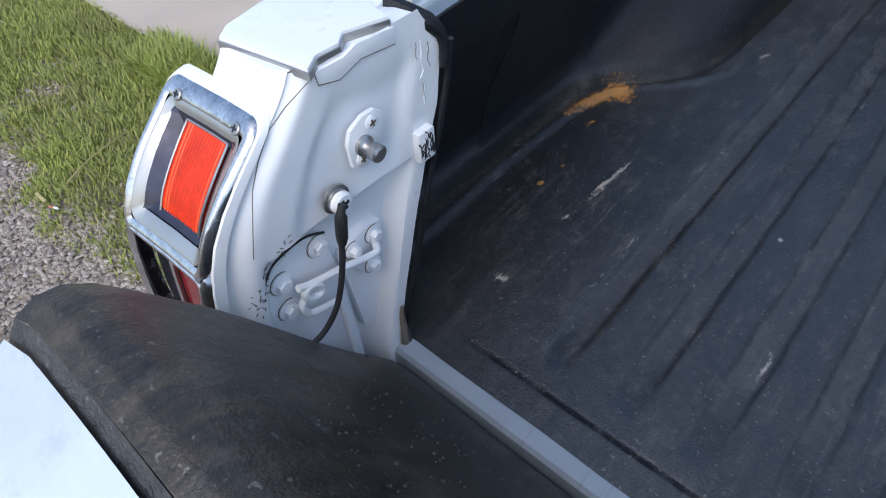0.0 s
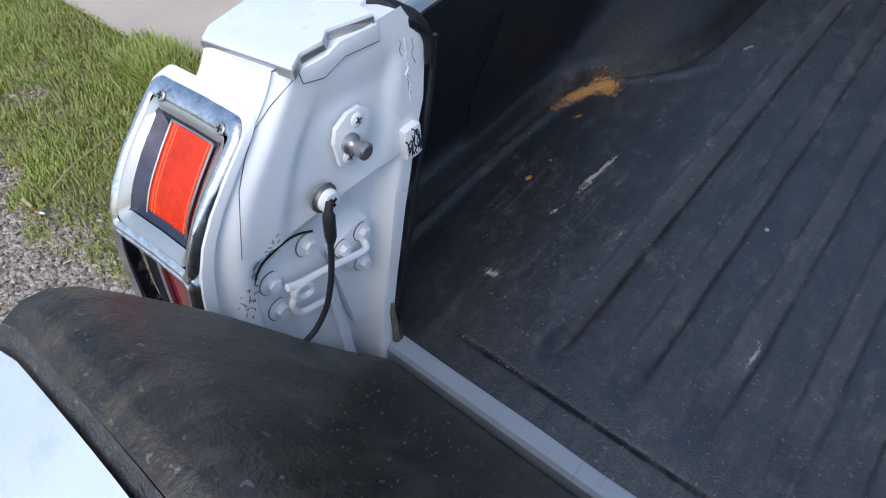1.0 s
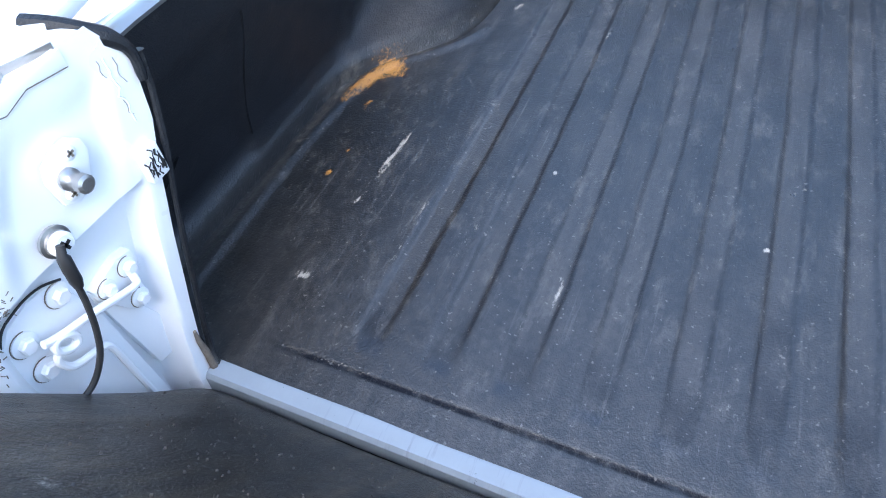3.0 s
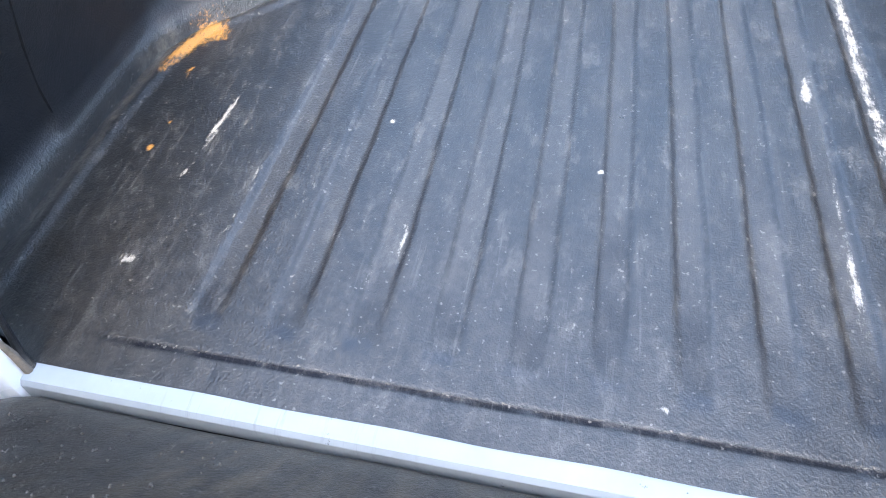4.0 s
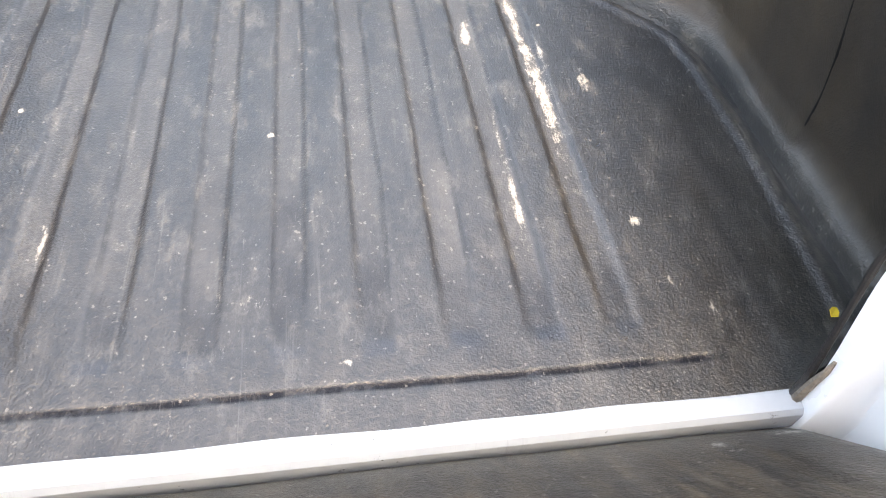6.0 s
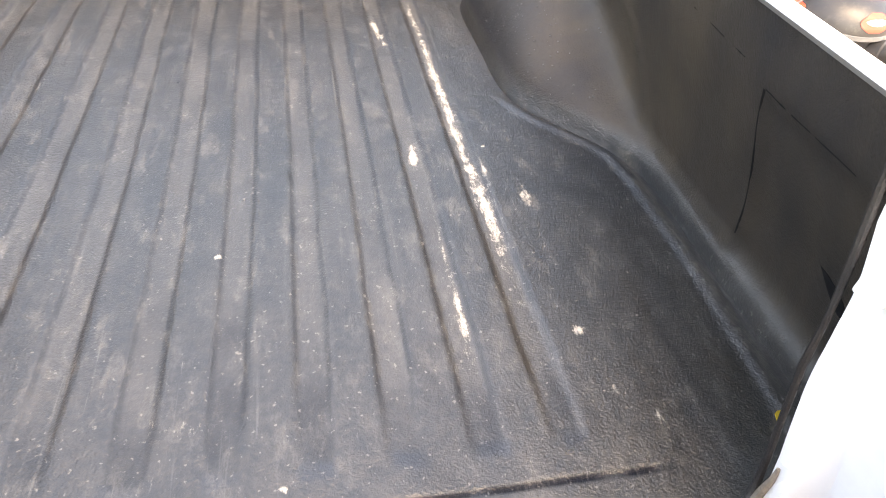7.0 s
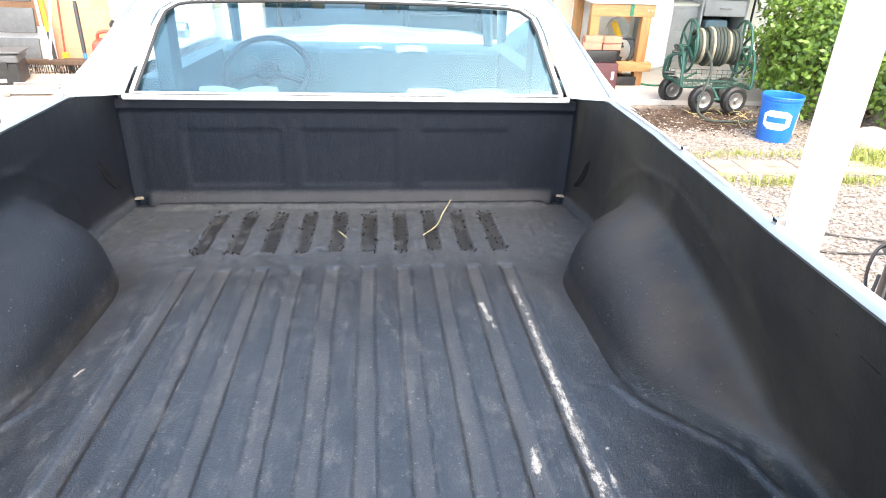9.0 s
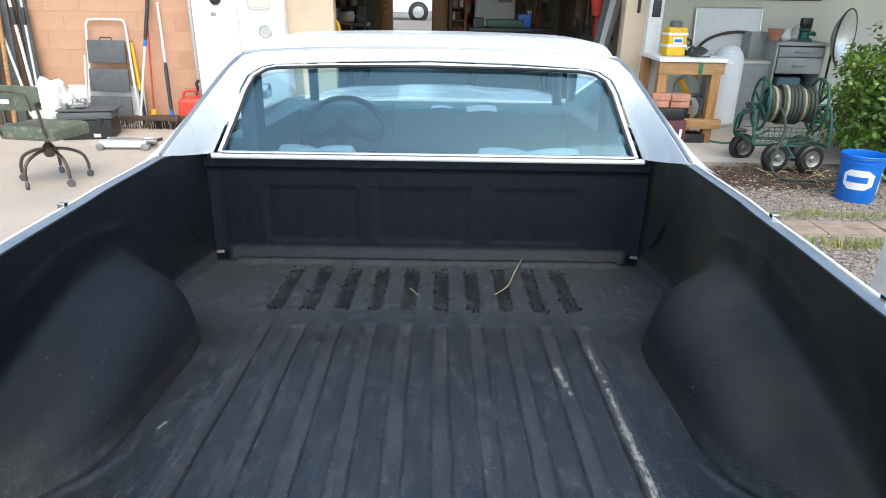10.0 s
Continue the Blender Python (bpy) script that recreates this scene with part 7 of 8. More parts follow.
def jug():
    c = thing("water_jug", 2.36, 6.66, 0.88, 6, "yellow water cooler jug with white bands and a grey cap", "water jug")
    part("body", box(-0.10, 0.10, -0.09, 0.09, 0.0, 0.28, 0.03, 3), M_YELLOW, c)
    for z in (0.09, 0.20):
        part("band", box(-0.104, 0.104, -0.094, 0.094, z, z + 0.03, 0.012), M_LABEL, c)
    part("label", box(-0.05, 0.05, -0.0965, -0.09, 0.125, 0.185, 0.0), M_LABEL, c)
    part("label_bar", box(-0.04, 0.04, -0.098, -0.096, 0.14, 0.168, 0.0), M_BLUE, c)
    part("cap", lathe([(0.06, 0.28), (0.06, 0.32), (0.05, 0.335), (0, 0.335)], 20), M_GREY, c)


jug()


def bench_clutter():
    c = thing("power_drill", 2.60, 6.62, 0.88, 30, "black power tool with a coiled lead on the bench", "power tool")
    part("body", lathe([(0.02, -0.12), (0.045, -0.10), (0.045, 0.06), (0.03, 0.10), (0.012, 0.15)], 14, pose(0, 0, 0.05, 0, 90, 0)), M_BLACKP, c)
    part("grip", tube([(-0.05, 0, 0.05), (-0.09, -0.02, 0.02)], 0.022, 8), M_BLACKP, c)
    part("lead", tube(curved([(-0.09, -0.02, 0.02), (-0.16, -0.06, 0.012), (-0.1, -0.12, 0.012), (0.02, -0.13, 0.012), (0.10, -0.08, 0.012)], 6), 0.006, 6), M_BLACKP, c)
    d = thing("battery_charger", 2.52, 6.80, 0.88, -8, "black battery charger with a pale panel", "charger")
    part("case", box(-0.09, 0.09, -0.07, 0.07, 0.0, 0.10, 0.015), M_BLACKP, d)
    part("panel", box(-0.07, 0.05, -0.074, -0.069, 0.05, 0.085, 0.0), M_LABEL, d)
    part("handle", tube(curved([(-0.07, 0, 0.10), (-0.05, 0, 0.15), (0.05, 0, 0.15), (0.07, 0, 0.10)], 4), 0.012, 8), M_BLACKP, d)
    g = thing("bench_grinder", 2.55, 6.66, 0.245, 15, "grey motor with a slotted round end under the bench", "motor")
    part("motor", lathe([(0.03, -0.13), (0.10, -0.12), (0.115, -0.09), (0.115, 0.10), (0.09, 0.13), (0.03, 0.14)], 24, pose(0, 0, 0.12, 90, 0, 20)), M_ALU, g)
    part("end_bell", lathe([(0.105, 0), (0.105, 0.02), (0.07, 0.03), (0.03, 0.022), (0, 0.03)], 24, pose(-0.05, -0.13, 0.12, 90, 0, 20)), M_BLACKP, g)
    part("foot", box(-0.11, 0.11, -0.09, 0.09, 0.0, 0.02, 0.004), M_STEEL, g)
    s = thing("chop_saw", 2.62, 6.86, 0.245, -20, "yellow and silver saw parts piled under the bench", "saw")
    part("guard", lathe([(0.13, -0.02), (0.135, 0.0), (0.13, 0.02)], 28, pose(0, 0, 0.30, 90, 0, 30)), M_ALU, s)
    part("arm", tube([(0.0, 0, 0.05), (0.04, 0, 0.2), (-0.05, -0.05, 0.38)], 0.035, 10), M_YELLOW, s)
    part("base", lathe([(0.15, 0), (0.15, 0.04), (0.06, 0.06), (0, 0.06)], 24), M_STEEL, s)
    t = thing("tool_bag", 2.68, 6.80, 0.245, 0, "grey and black bag of odds and ends under the bench", "tool bag")
    part("bag", box(-0.09, 0.09, -0.13, 0.13, 0.0, 0.22, 0.05, 3), M_GREY, t)
    part("flap", box(-0.092, 0.092, -0.10, 0.134, 0.17, 0.235, 0.02), M_BLACKP, t)
    m = thing("maroon_box", 2.30, 6.34, 0.045, -6, "dark maroon box with a white tag", "box")
    part("carton", box(-0.17, 0.16, -0.13, 0.13, 0.0, 0.26, 0.01), M_MAROON, m)
    part("tag", box(0.10, 0.125, -0.134, -0.129, 0.10, 0.18, 0.0), M_LABEL, m)
    k = thing("black_crate", 2.28, 6.36, 0.307, 0, "black plastic crate stacked on a box", "crate")
    part("crate", box(-0.17, 0.15, -0.12, 0.12, 0.0, 0.11, 0.012), M_BLACKP, k)
    b0 = None
    for i, (x, y, z) in enumerate(((2.19, 6.34, 0.42), (2.39, 6.34, 0.42), (2.20, 6.35, 0.485), (2.385, 6.33, 0.485))):
        br = part("brick", box(-0.095, 0.09, -0.05, 0.05, 0.0, 0.062, 0.004), M_BRICK, None)
        br.matrix_world = pose(x, y, z, 0, 0, i * 3 - 4)
        tagged(br, "salmon red clay brick in a small stack", "brick", "bricks stacked by the bench")
    pp = part("shop_tray", box(-0.11, 0.11, -0.1, 0.1, 0.0, 0.09, 0.01), M_BLACKP, None)
    pp.matrix_world = pose(2.62, 6.50, 0.045)
    tagged(pp, "black plastic tray on the porch slab", "tray")


bench_clutter()


def trash_can():
    c = thing("trash_can", 3.28, 7.45, 0.045, 0, "white dome-topped waste bin with a steel flap", "trash can")
    part("body", lathe([(0.0, 0), (0.165, 0), (0.17, 0.02), (0.17, 0.66), (0.168, 0.67)], 36), M_LABEL, c)
    part("dome", lathe([(0.168, 0.672), (0.165, 0.74), (0.145, 0.81), (0.10, 0.87), (0.04, 0.90), (0, 0.905)], 36), M_LABEL, c)
    part("flap", surf(8, 6, lambda u, v: ((0.173 - 0.03 * v) * math.cos(radians(lerp(210, 270, u))), (0.173 - 0.03 * v) * math.sin(radians(lerp(210, 270, u))), lerp(0.70, 0.815, v))), M_STEEL, c)
    part("base_ring", lathe([(0.172, 0.0), (0.178, 0.005), (0.178, 0.03), (0.172, 0.035)], 36), M_ALU, c)


trash_can()
board = thing("whiteboard", 3.58, 8.30, 0.74, 0, "blank whiteboard with a thin aluminium frame", "whiteboard")
part("panel", moved(box(-0.41, 0.41, -0.008, 0.008, 0.0, 0.58, 0.002), pose(0, 0, 0, -7, 0, 0)), M_LABEL, board)
for a, b in (((-0.41, -0.41), (0.0, 0.58)), ((0.41, 0.41), (0.0, 0.58)), ((-0.41, 0.41), (0.58, 0.58)), ((-0.41, 0.41), (0.0, 0.0))):
    part("frame", moved(tube([(a[0], -0.01, b[0]), (a[1], -0.01, b[1])], 0.009, 6), pose(0, 0, 0, -7, 0, 0)), M_ALU, board)
part("support_ledge", box(-0.40, 0.40, -0.10, 0.09, -0.03, -0.005, 0.004), M_DARKGREY, board)
sign = part("wall_frame", box(-0.85, 0.85, -0.03, 0.0, 0.0, 0.5, 0.01), M_DARKWOOD, None)
sign.matrix_world = pose(3.85, 8.398, 1.41)
tagged(sign, "dark framed panel high on the porch wall", "picture frame")


def low_unit():
    c = thing("low_cabinet", 3.72, 8.08, 0.045, 0, "low grey metal cabinet with a recessed top", "cabinet")
    part("body", box(-0.34, 0.30, -0.25, 0.28, 0.0, 0.66, 0.008), M_DARKGREY, c)
    part("top", box(-0.36, 0.32, -0.27, 0.29, 0.66, 0.69, 0.006), M_STUCCO, c)
    part("drawer", box(-0.32, 0.28, -0.265, -0.25, 0.40, 0.62, 0.004), M_DARKGREY, c)
    part("drawer", box(-0.32, 0.28, -0.265, -0.25, 0.08, 0.37, 0.004), M_DARKGREY, c)
    part("back_upstand", box(0.06, 0.32, 0.0, 0.28, 0.692, 1.0, 0.006), M_DARKGREY, c)


low_unit()


def drawer_unit():
    c = thing("drawer_cabinet", 4.24, 7.95, 0.045, -4, "worn grey steel drawer cabinet with an open bay", "cabinet")
    part("top", box(-0.29, 0.29, -0.27, 0.28, 0.88, 0.92, 0.006), M_DARKGREY, c)
    for x in (-0.27, 0.27):
        part("side", box(x - 0.012, x + 0.012, -0.25, 0.27, 0.0, 0.88, 0.003), M_DARKGREY, c)
    part("back", box(-0.26, 0.26, 0.25, 0.27, 0.0, 0.88, 0.0), M_BLACKP, c)
    for z0, z1 in ((0.755, 0.865), (0.565, 0.745)):
        d = part("drawer", box(-0.25, 0.25, -0.265, 0.2, z0, z1, 0.005), M_DARKGREY, c)
        part("pull", tube(curved([(-0.07, -0.265, (z0 + z1) / 2), (-0.05, -0.295, (z0 + z1) / 2), (0.05, -0.295, (z0 + z1) / 2), (0.07, -0.265, (z0 + z1) / 2)], 4), 0.007, 6), M_STEEL, d)
    part("bottom", box(-0.26, 0.26, -0.25, 0.27, 0.04, 0.07, 0.003), M_DARKGREY, c)
    for x, z, w, m, lab in ((-0.08, 0.12, 0.15, M_LABEL, "white box in the open cabinet bay"), (-0.08, 0.36, 0.14, M_INTERIOR, "lilac folded cloth in the cabinet bay")):
        b = part("stored_bundle", box(-w, w, -0.12, 0.12, 0.0, 0.2, 0.03, 3), m, None)
        b.matrix_world = pose(4.26 + x, 7.86, z)
        tagged(b, lab, "bundle")
    p = part("clay_pot", lathe([(0.05, 0), (0.075, 0.10), (0.085, 0.10), (0.085, 0.13), (0.07, 0.13), (0, 0.11)], 20), M_TERRA, None)
    p.matrix_world = pose(4.0, 7.95, 0.967)
    tagged(p, "small terracotta flower pot on the cabinet", "flower pot")
    t = thing("hand_pump", 4.33, 7.92, 0.967, 0, "teal cast iron hand pump with a black top", "pump")
    part("base", lathe([(0.10, 0), (0.10, 0.02), (0.06, 0.035), (0.05, 0.10), (0.07, 0.12), (0.07, 0.14), (0.04, 0.15), (0, 0.15)], 20), M_TEAL, t)
    part("spout", tube(curved([(0.05, 0, 0.07), (0.11, 0, 0.09), (0.13, 0, 0.06)], 4), 0.02, 8), M_TEAL, t)
    part("loop", tube([(-0.10 + 0.04 * math.cos(a), 0, 0.10 + 0.06 * math.sin(a)) for a in [k * math.pi / 6 for k in range(12)]], 0.012, 6, True), M_TEAL, t)
    part("cap", box(-0.06, 0.06, -0.04, 0.04, 0.15, 0.26, 0.015), M_BLACKP, t)
    for i, (x, m, lab) in enumerate(((4.10, M_BAG, "crumpled grey rag on the cabinet"), (4.19, M_STONE, "small pale stone jar on the cabinet"))):
        r = part("rag", lathe([(0.03, 0), (0.06, 0.03), (0.045, 0.09), (0.02, 0.13 + 0.05 * i), (0, 0.15 + 0.05 * i)], 9), m, None)
        r.matrix_world = pose(x, 7.9, 0.967, 0, 12, 0)
        tagged(r, lab, "rag" if i == 0 else "jar")


drawer_unit()
hoop = thing("steel_hoop", 3.72, 8.18, 0.74, 0, "dark rusty steel hoop leaning against the whiteboard", "hoop")
part("rim", tube([(0.55 * math.cos(a), 0.10 * math.sin(a), 0.30 * math.sin(a) + 0.0) for a in [k * math.pi / 24 for k in range(25)]], 0.018, 8), M_DARKWOOD, hoop)


def fan():
    c = thing("pedestal_fan", 4.68, 7.72, 0.045, 42, "chrome pedestal heater dish on a thin stand", "fan")
    m = Matrix.Translation((0, 0, 0.98)) @ pose(0, 0, 0, 90, 0, 0)
    part("dish", lathe([(0.06, -0.10), (0.20, -0.06), (0.30, 0.0), (0.315, 0.03), (0.30, 0.03), (0.19, -0.045), (0.05, -0.085)], 40, m), M_ALU, c)
    part("rim", moved(tube([(0.315 * math.cos(a), 0.315 * math.sin(a), 0.03) for a in [k * math.pi / 24 for k in range(48)]], 0.009, 6, True), m), M_BLACKP, c)
    part("pole", tube([(0, 0.08, 0.02), (0, 0.08, 0.95)], 0.014, 8), M_BLACKP, c)
    part("foot", lathe([(0.20, 0), (0.20, 0.015), (0.03, 0.04), (0, 0.04)], 24, Matrix.Translation((0, 0.08, 0))), M_BLACKP, c)


fan()


def hose_reel():
    c = thing("hose_reel_cart", 3.10, 5.62, 0.02, -6, "green steel hose reel cart on four black pneumatic wheels", "hose reel")
    # side hoops that carry the drum
    for x in (-0.27, 0.27):
        w = part("reel_flange", tube([(x, 0.245 * math.cos(a), 0.60 + 0.245 * math.sin(a)) for a in [k * math.pi / 20 for k in range(40)]], 0.014, 8, True), M_GREENM, c)
        for a in (25, 85, 145):
            d, e = 0.245 * math.cos(radians(a)), 0.245 * math.sin(radians(a))
            part("spoke", tube([(x, -d, 0.60 - e), (x, d, 0.60 + e)], 0.013, 8), M_GREENM, w)
    part("axle", tube([(-0.36, 0, 0.60), (0.36, 0, 0.60)], 0.016, 8), M_GREENM, c)
    part("drum", lathe([(0.10, -0.24), (0.10, 0.24)], 24, pose(0, 0, 0.60, 0, 90, 0)), M_GREENM, c)
    # wound hose
    for k in range(13):
        xx = -0.20 + k * 0.0335
        rr = 0.148 + 0.010 * math.sin(k * 1.7)
        pts = [(xx + 0.018 * a / 6.283 - 0.009, rr * math.cos(a), 0.60 + rr * math.sin(a)) for a in [q * math.pi / 15 for q in range(31)]]
        part("hose_turn", tube(pts, 0.0165, 7), M_HOSE_B if k in (1, 6, 9) else M_HOSE_A, c)
    for k in range(6):
        xx = -0.10 + k * 0.034
        part("hose_turn", tube([(xx, 0.172 * math.cos(a), 0.60 + 0.172 * math.sin(a)) for a in [q * math.pi / 15 for q in range(31)]], 0.0165, 7), M_HOSE_B if k == 1 else M_HOSE_A, c)
    # frame
    for s in (-1, 1):
        side = curved([(s * 0.36, 0.0, 0.60), (s * 0.36, -0.13, 0.56), (s * 0.36, -0.20, 0.46), (s * 0.36, -0.24, 0.28), (s * 0.34, -0.20, 0.25), (s * 0.34, 0.20, 0.25), (s * 0.36, 0.24, 0.30), (s * 0.36, 0.18, 0.47), (s * 0.36, 0.0, 0.60)], 5)
        part("side_frame", tube(side, 0.016, 8), M_GREENM, c)
    part("handle", tube(curved([(-0.36, 0.05, 0.27), (-0.46, 0.02, 0.30), (-0.47, -0.02, 0.47), (-0.40, -0.05, 0.53), (-0.36, -0.06, 0.53)], 5), 0.016, 8), M_GREENM, c)
    part("grip", tube([(-0.47, -0.01, 0.34), (-0.37, -0.03, 0.34)], 0.02, 8), M_BLACKP, c)
    part("crank", tube(curved([(-0.36, 0, 0.60), (-0.41, 0, 0.60), (-0.41, -0.12, 0.56), (-0.47, -0.12, 0.56)], 4), 0.011, 8), M_BLACKP, c)
    basket = bmesh.new()
    for k in range(13):
        x = lerp(-0.34, 0.34, k / 12)
        tube([(x, -0.21, 0.34), (x * 0.95, -0.19, 0.25), (x * 0.95, 0.19, 0.25), (x, 0.21, 0.34)], 0.003, 5, bm=basket)
    for y, z in ((-0.21, 0.34), (-0.20, 0.30), (0.21, 0.34), (0.20, 0.30)):
        tube([(-0.34, y, z), (0.34, y, z)], 0.003, 5, bm=basket)
    for y in (-0.13, -0.065, 0.0, 0.065, 0.13):
        tube([(-0.325, y, 0.25), (0.325, y, 0.25)], 0.003, 5, bm=basket)
    part("wire_basket", basket, M_GREENM, c)
    part("bed_frame", tube([(-0.30, -0.17, 0.235), (0.30, -0.17, 0.235), (0.30, 0.17, 0.235), (-0.30, 0.17, 0.235)], 0.014, 8, True), M_GREENM, c)
    for x, y in ((-0.30, 0.20), (-0.12, -0.24), (0.21, -0.24), (0.28, 0.22)):
        m = Matrix.Translation((x, y, 0.135)) @ pose(0, 0, 0, 90, 0, 12)
        w = part("tyre", lathe([(0.07, -0.04), (0.11, -0.045), (0.131, -0.03), (0.135, 0.0), (0.131, 0.03), (0.11, 0.045), (0.07, 0.04)], 30, m), M_BLACK, c, "black pneumatic tyre")
        part("rim", lathe([(0.0, -0.052), (0.02, -0.055), (0.03, -0.047), (0.062, -0.047), (0.075, -0.053), (0.079, -0.04), (0.079, 0.04), (0.075, 0.053), (0.062, 0.047), (0.03, 0.047), (0.02, 0.06), (0, 0.06)], 24, m), M_STEEL, w)
    part("axle_tube", tube([(-0.12, -0.24, 0.135), (0.21, -0.24, 0.135)], 0.011, 6), M_GREENM, c)
    part("steering_fork", tube([(0.0, -0.17, 0.235), (0.05, -0.24, 0.14)], 0.014, 8), M_GREENM, c)
    c.scale = (0.88, 0.88, 0.92)
    h = thing("garden_hose", 2.9, 5.3, 0.01, 0, "grey-green hose trailing over the mulch", "hose")
    part("hose", tube(curved([(0.08, 0.20, 0.55), (0.06, 0.02, 0.40), (-0.04, -0.06, 0.12), (0.02, -0.14, 0.02), (0.22, -0.20, 0.014), (0.45, -0.16, 0.014), (0.62, 0.0, 0.014)], 7), 0.012, 8), M_HOSE_A, h)
    g = thing("green_hose", 2.6, 6.2, 0.05, 0, "thin green hose crossing the porch slab", "hose")
    part("hose", tube(curved([(-0.1, 0.55, 0.01), (0.1, 0.35, 0.01), (0.35, 0.15, 0.012), (0.55, 0.05, 0.10), (0.62, -0.1, 0.20)], 6), 0.010, 8), M_HOSE_G, g)
    part("tail", tube(curved([(0.85, -0.2, 0.35), (1.02, -0.55, 0.30), (1.05, -0.72, 0.12), (0.98, -0.85, 0.0)], 6), 0.010, 8), M_HOSE_G, g)


hose_reel()


def bucket():
    c = thing("blue_bucket", 3.25, 4.66, 0.0, 12, "bright blue plastic pail with a white shield label", "bucket")
    part("shell", lathe([(0.0, 0.0), (0.125, 0.0), (0.130, 0.01), (0.146, 0.30), (0.152, 0.302), (0.153, 0.318), (0.147, 0.32), (0.149, 0.335), (0.156, 0.337), (0.158, 0.36), (0.154, 0.365), (0.146, 0.36), (0.142, 0.30), (0.122, 0.02), (0.0, 0.015)], 44), M_BLUE, c)

    def wrap(a0, a1, z0, z1, off):
        return surf(10, 3, lambda u, v: ((0.131 + 0.053 * lerp(z0, z1, v) + off) * math.cos(radians(lerp(a0, a1, u))), (0.131 + 0.053 * lerp(z0, z1, v) + off) * math.sin(radians(lerp(a0, a1, u))), lerp(z0, z1, v)))

    def shield(u, v):
        a = lerp(182, 268, u)
        mid, half = 0.185, 0.075 * (1 if 0.2 < u < 0.75 else (0.55 + 0.45 * (u / 0.2 if u <= 0.2 else (1 - u) / 0.25)))
        z = mid + half * (2 * v - 1)
        r = 0.131 + 0.053 * z + 0.0016
        return (r * math.cos(radians(a)), r * math.sin(radians(a)), z)
    part("shield_label", surf(24, 4, shield), M_LABEL, c, "white shield-shaped label")
    part("label_bar", wrap(192, 250, 0.165, 0.21, 0.003), M_BLUE, c)
    part("side_label", wrap(296, 322, 0.07, 0.24, 0.0016), M_LABEL, c)
    for z in (0.18, 0.205):
        part("label_bar", wrap(299, 319, z, z + 0.014, 0.003), M_BLUE, c)
    part("bail", tube(curved([(0.155 * math.cos(radians(a)), 0.155 * math.sin(radians(a)), 0.33 - 0.02 * math.sin(radians(a * 1.0))) for a in range(200, 341, 20)], 3), 0.0025, 6), M_STEEL, c)


bucket()


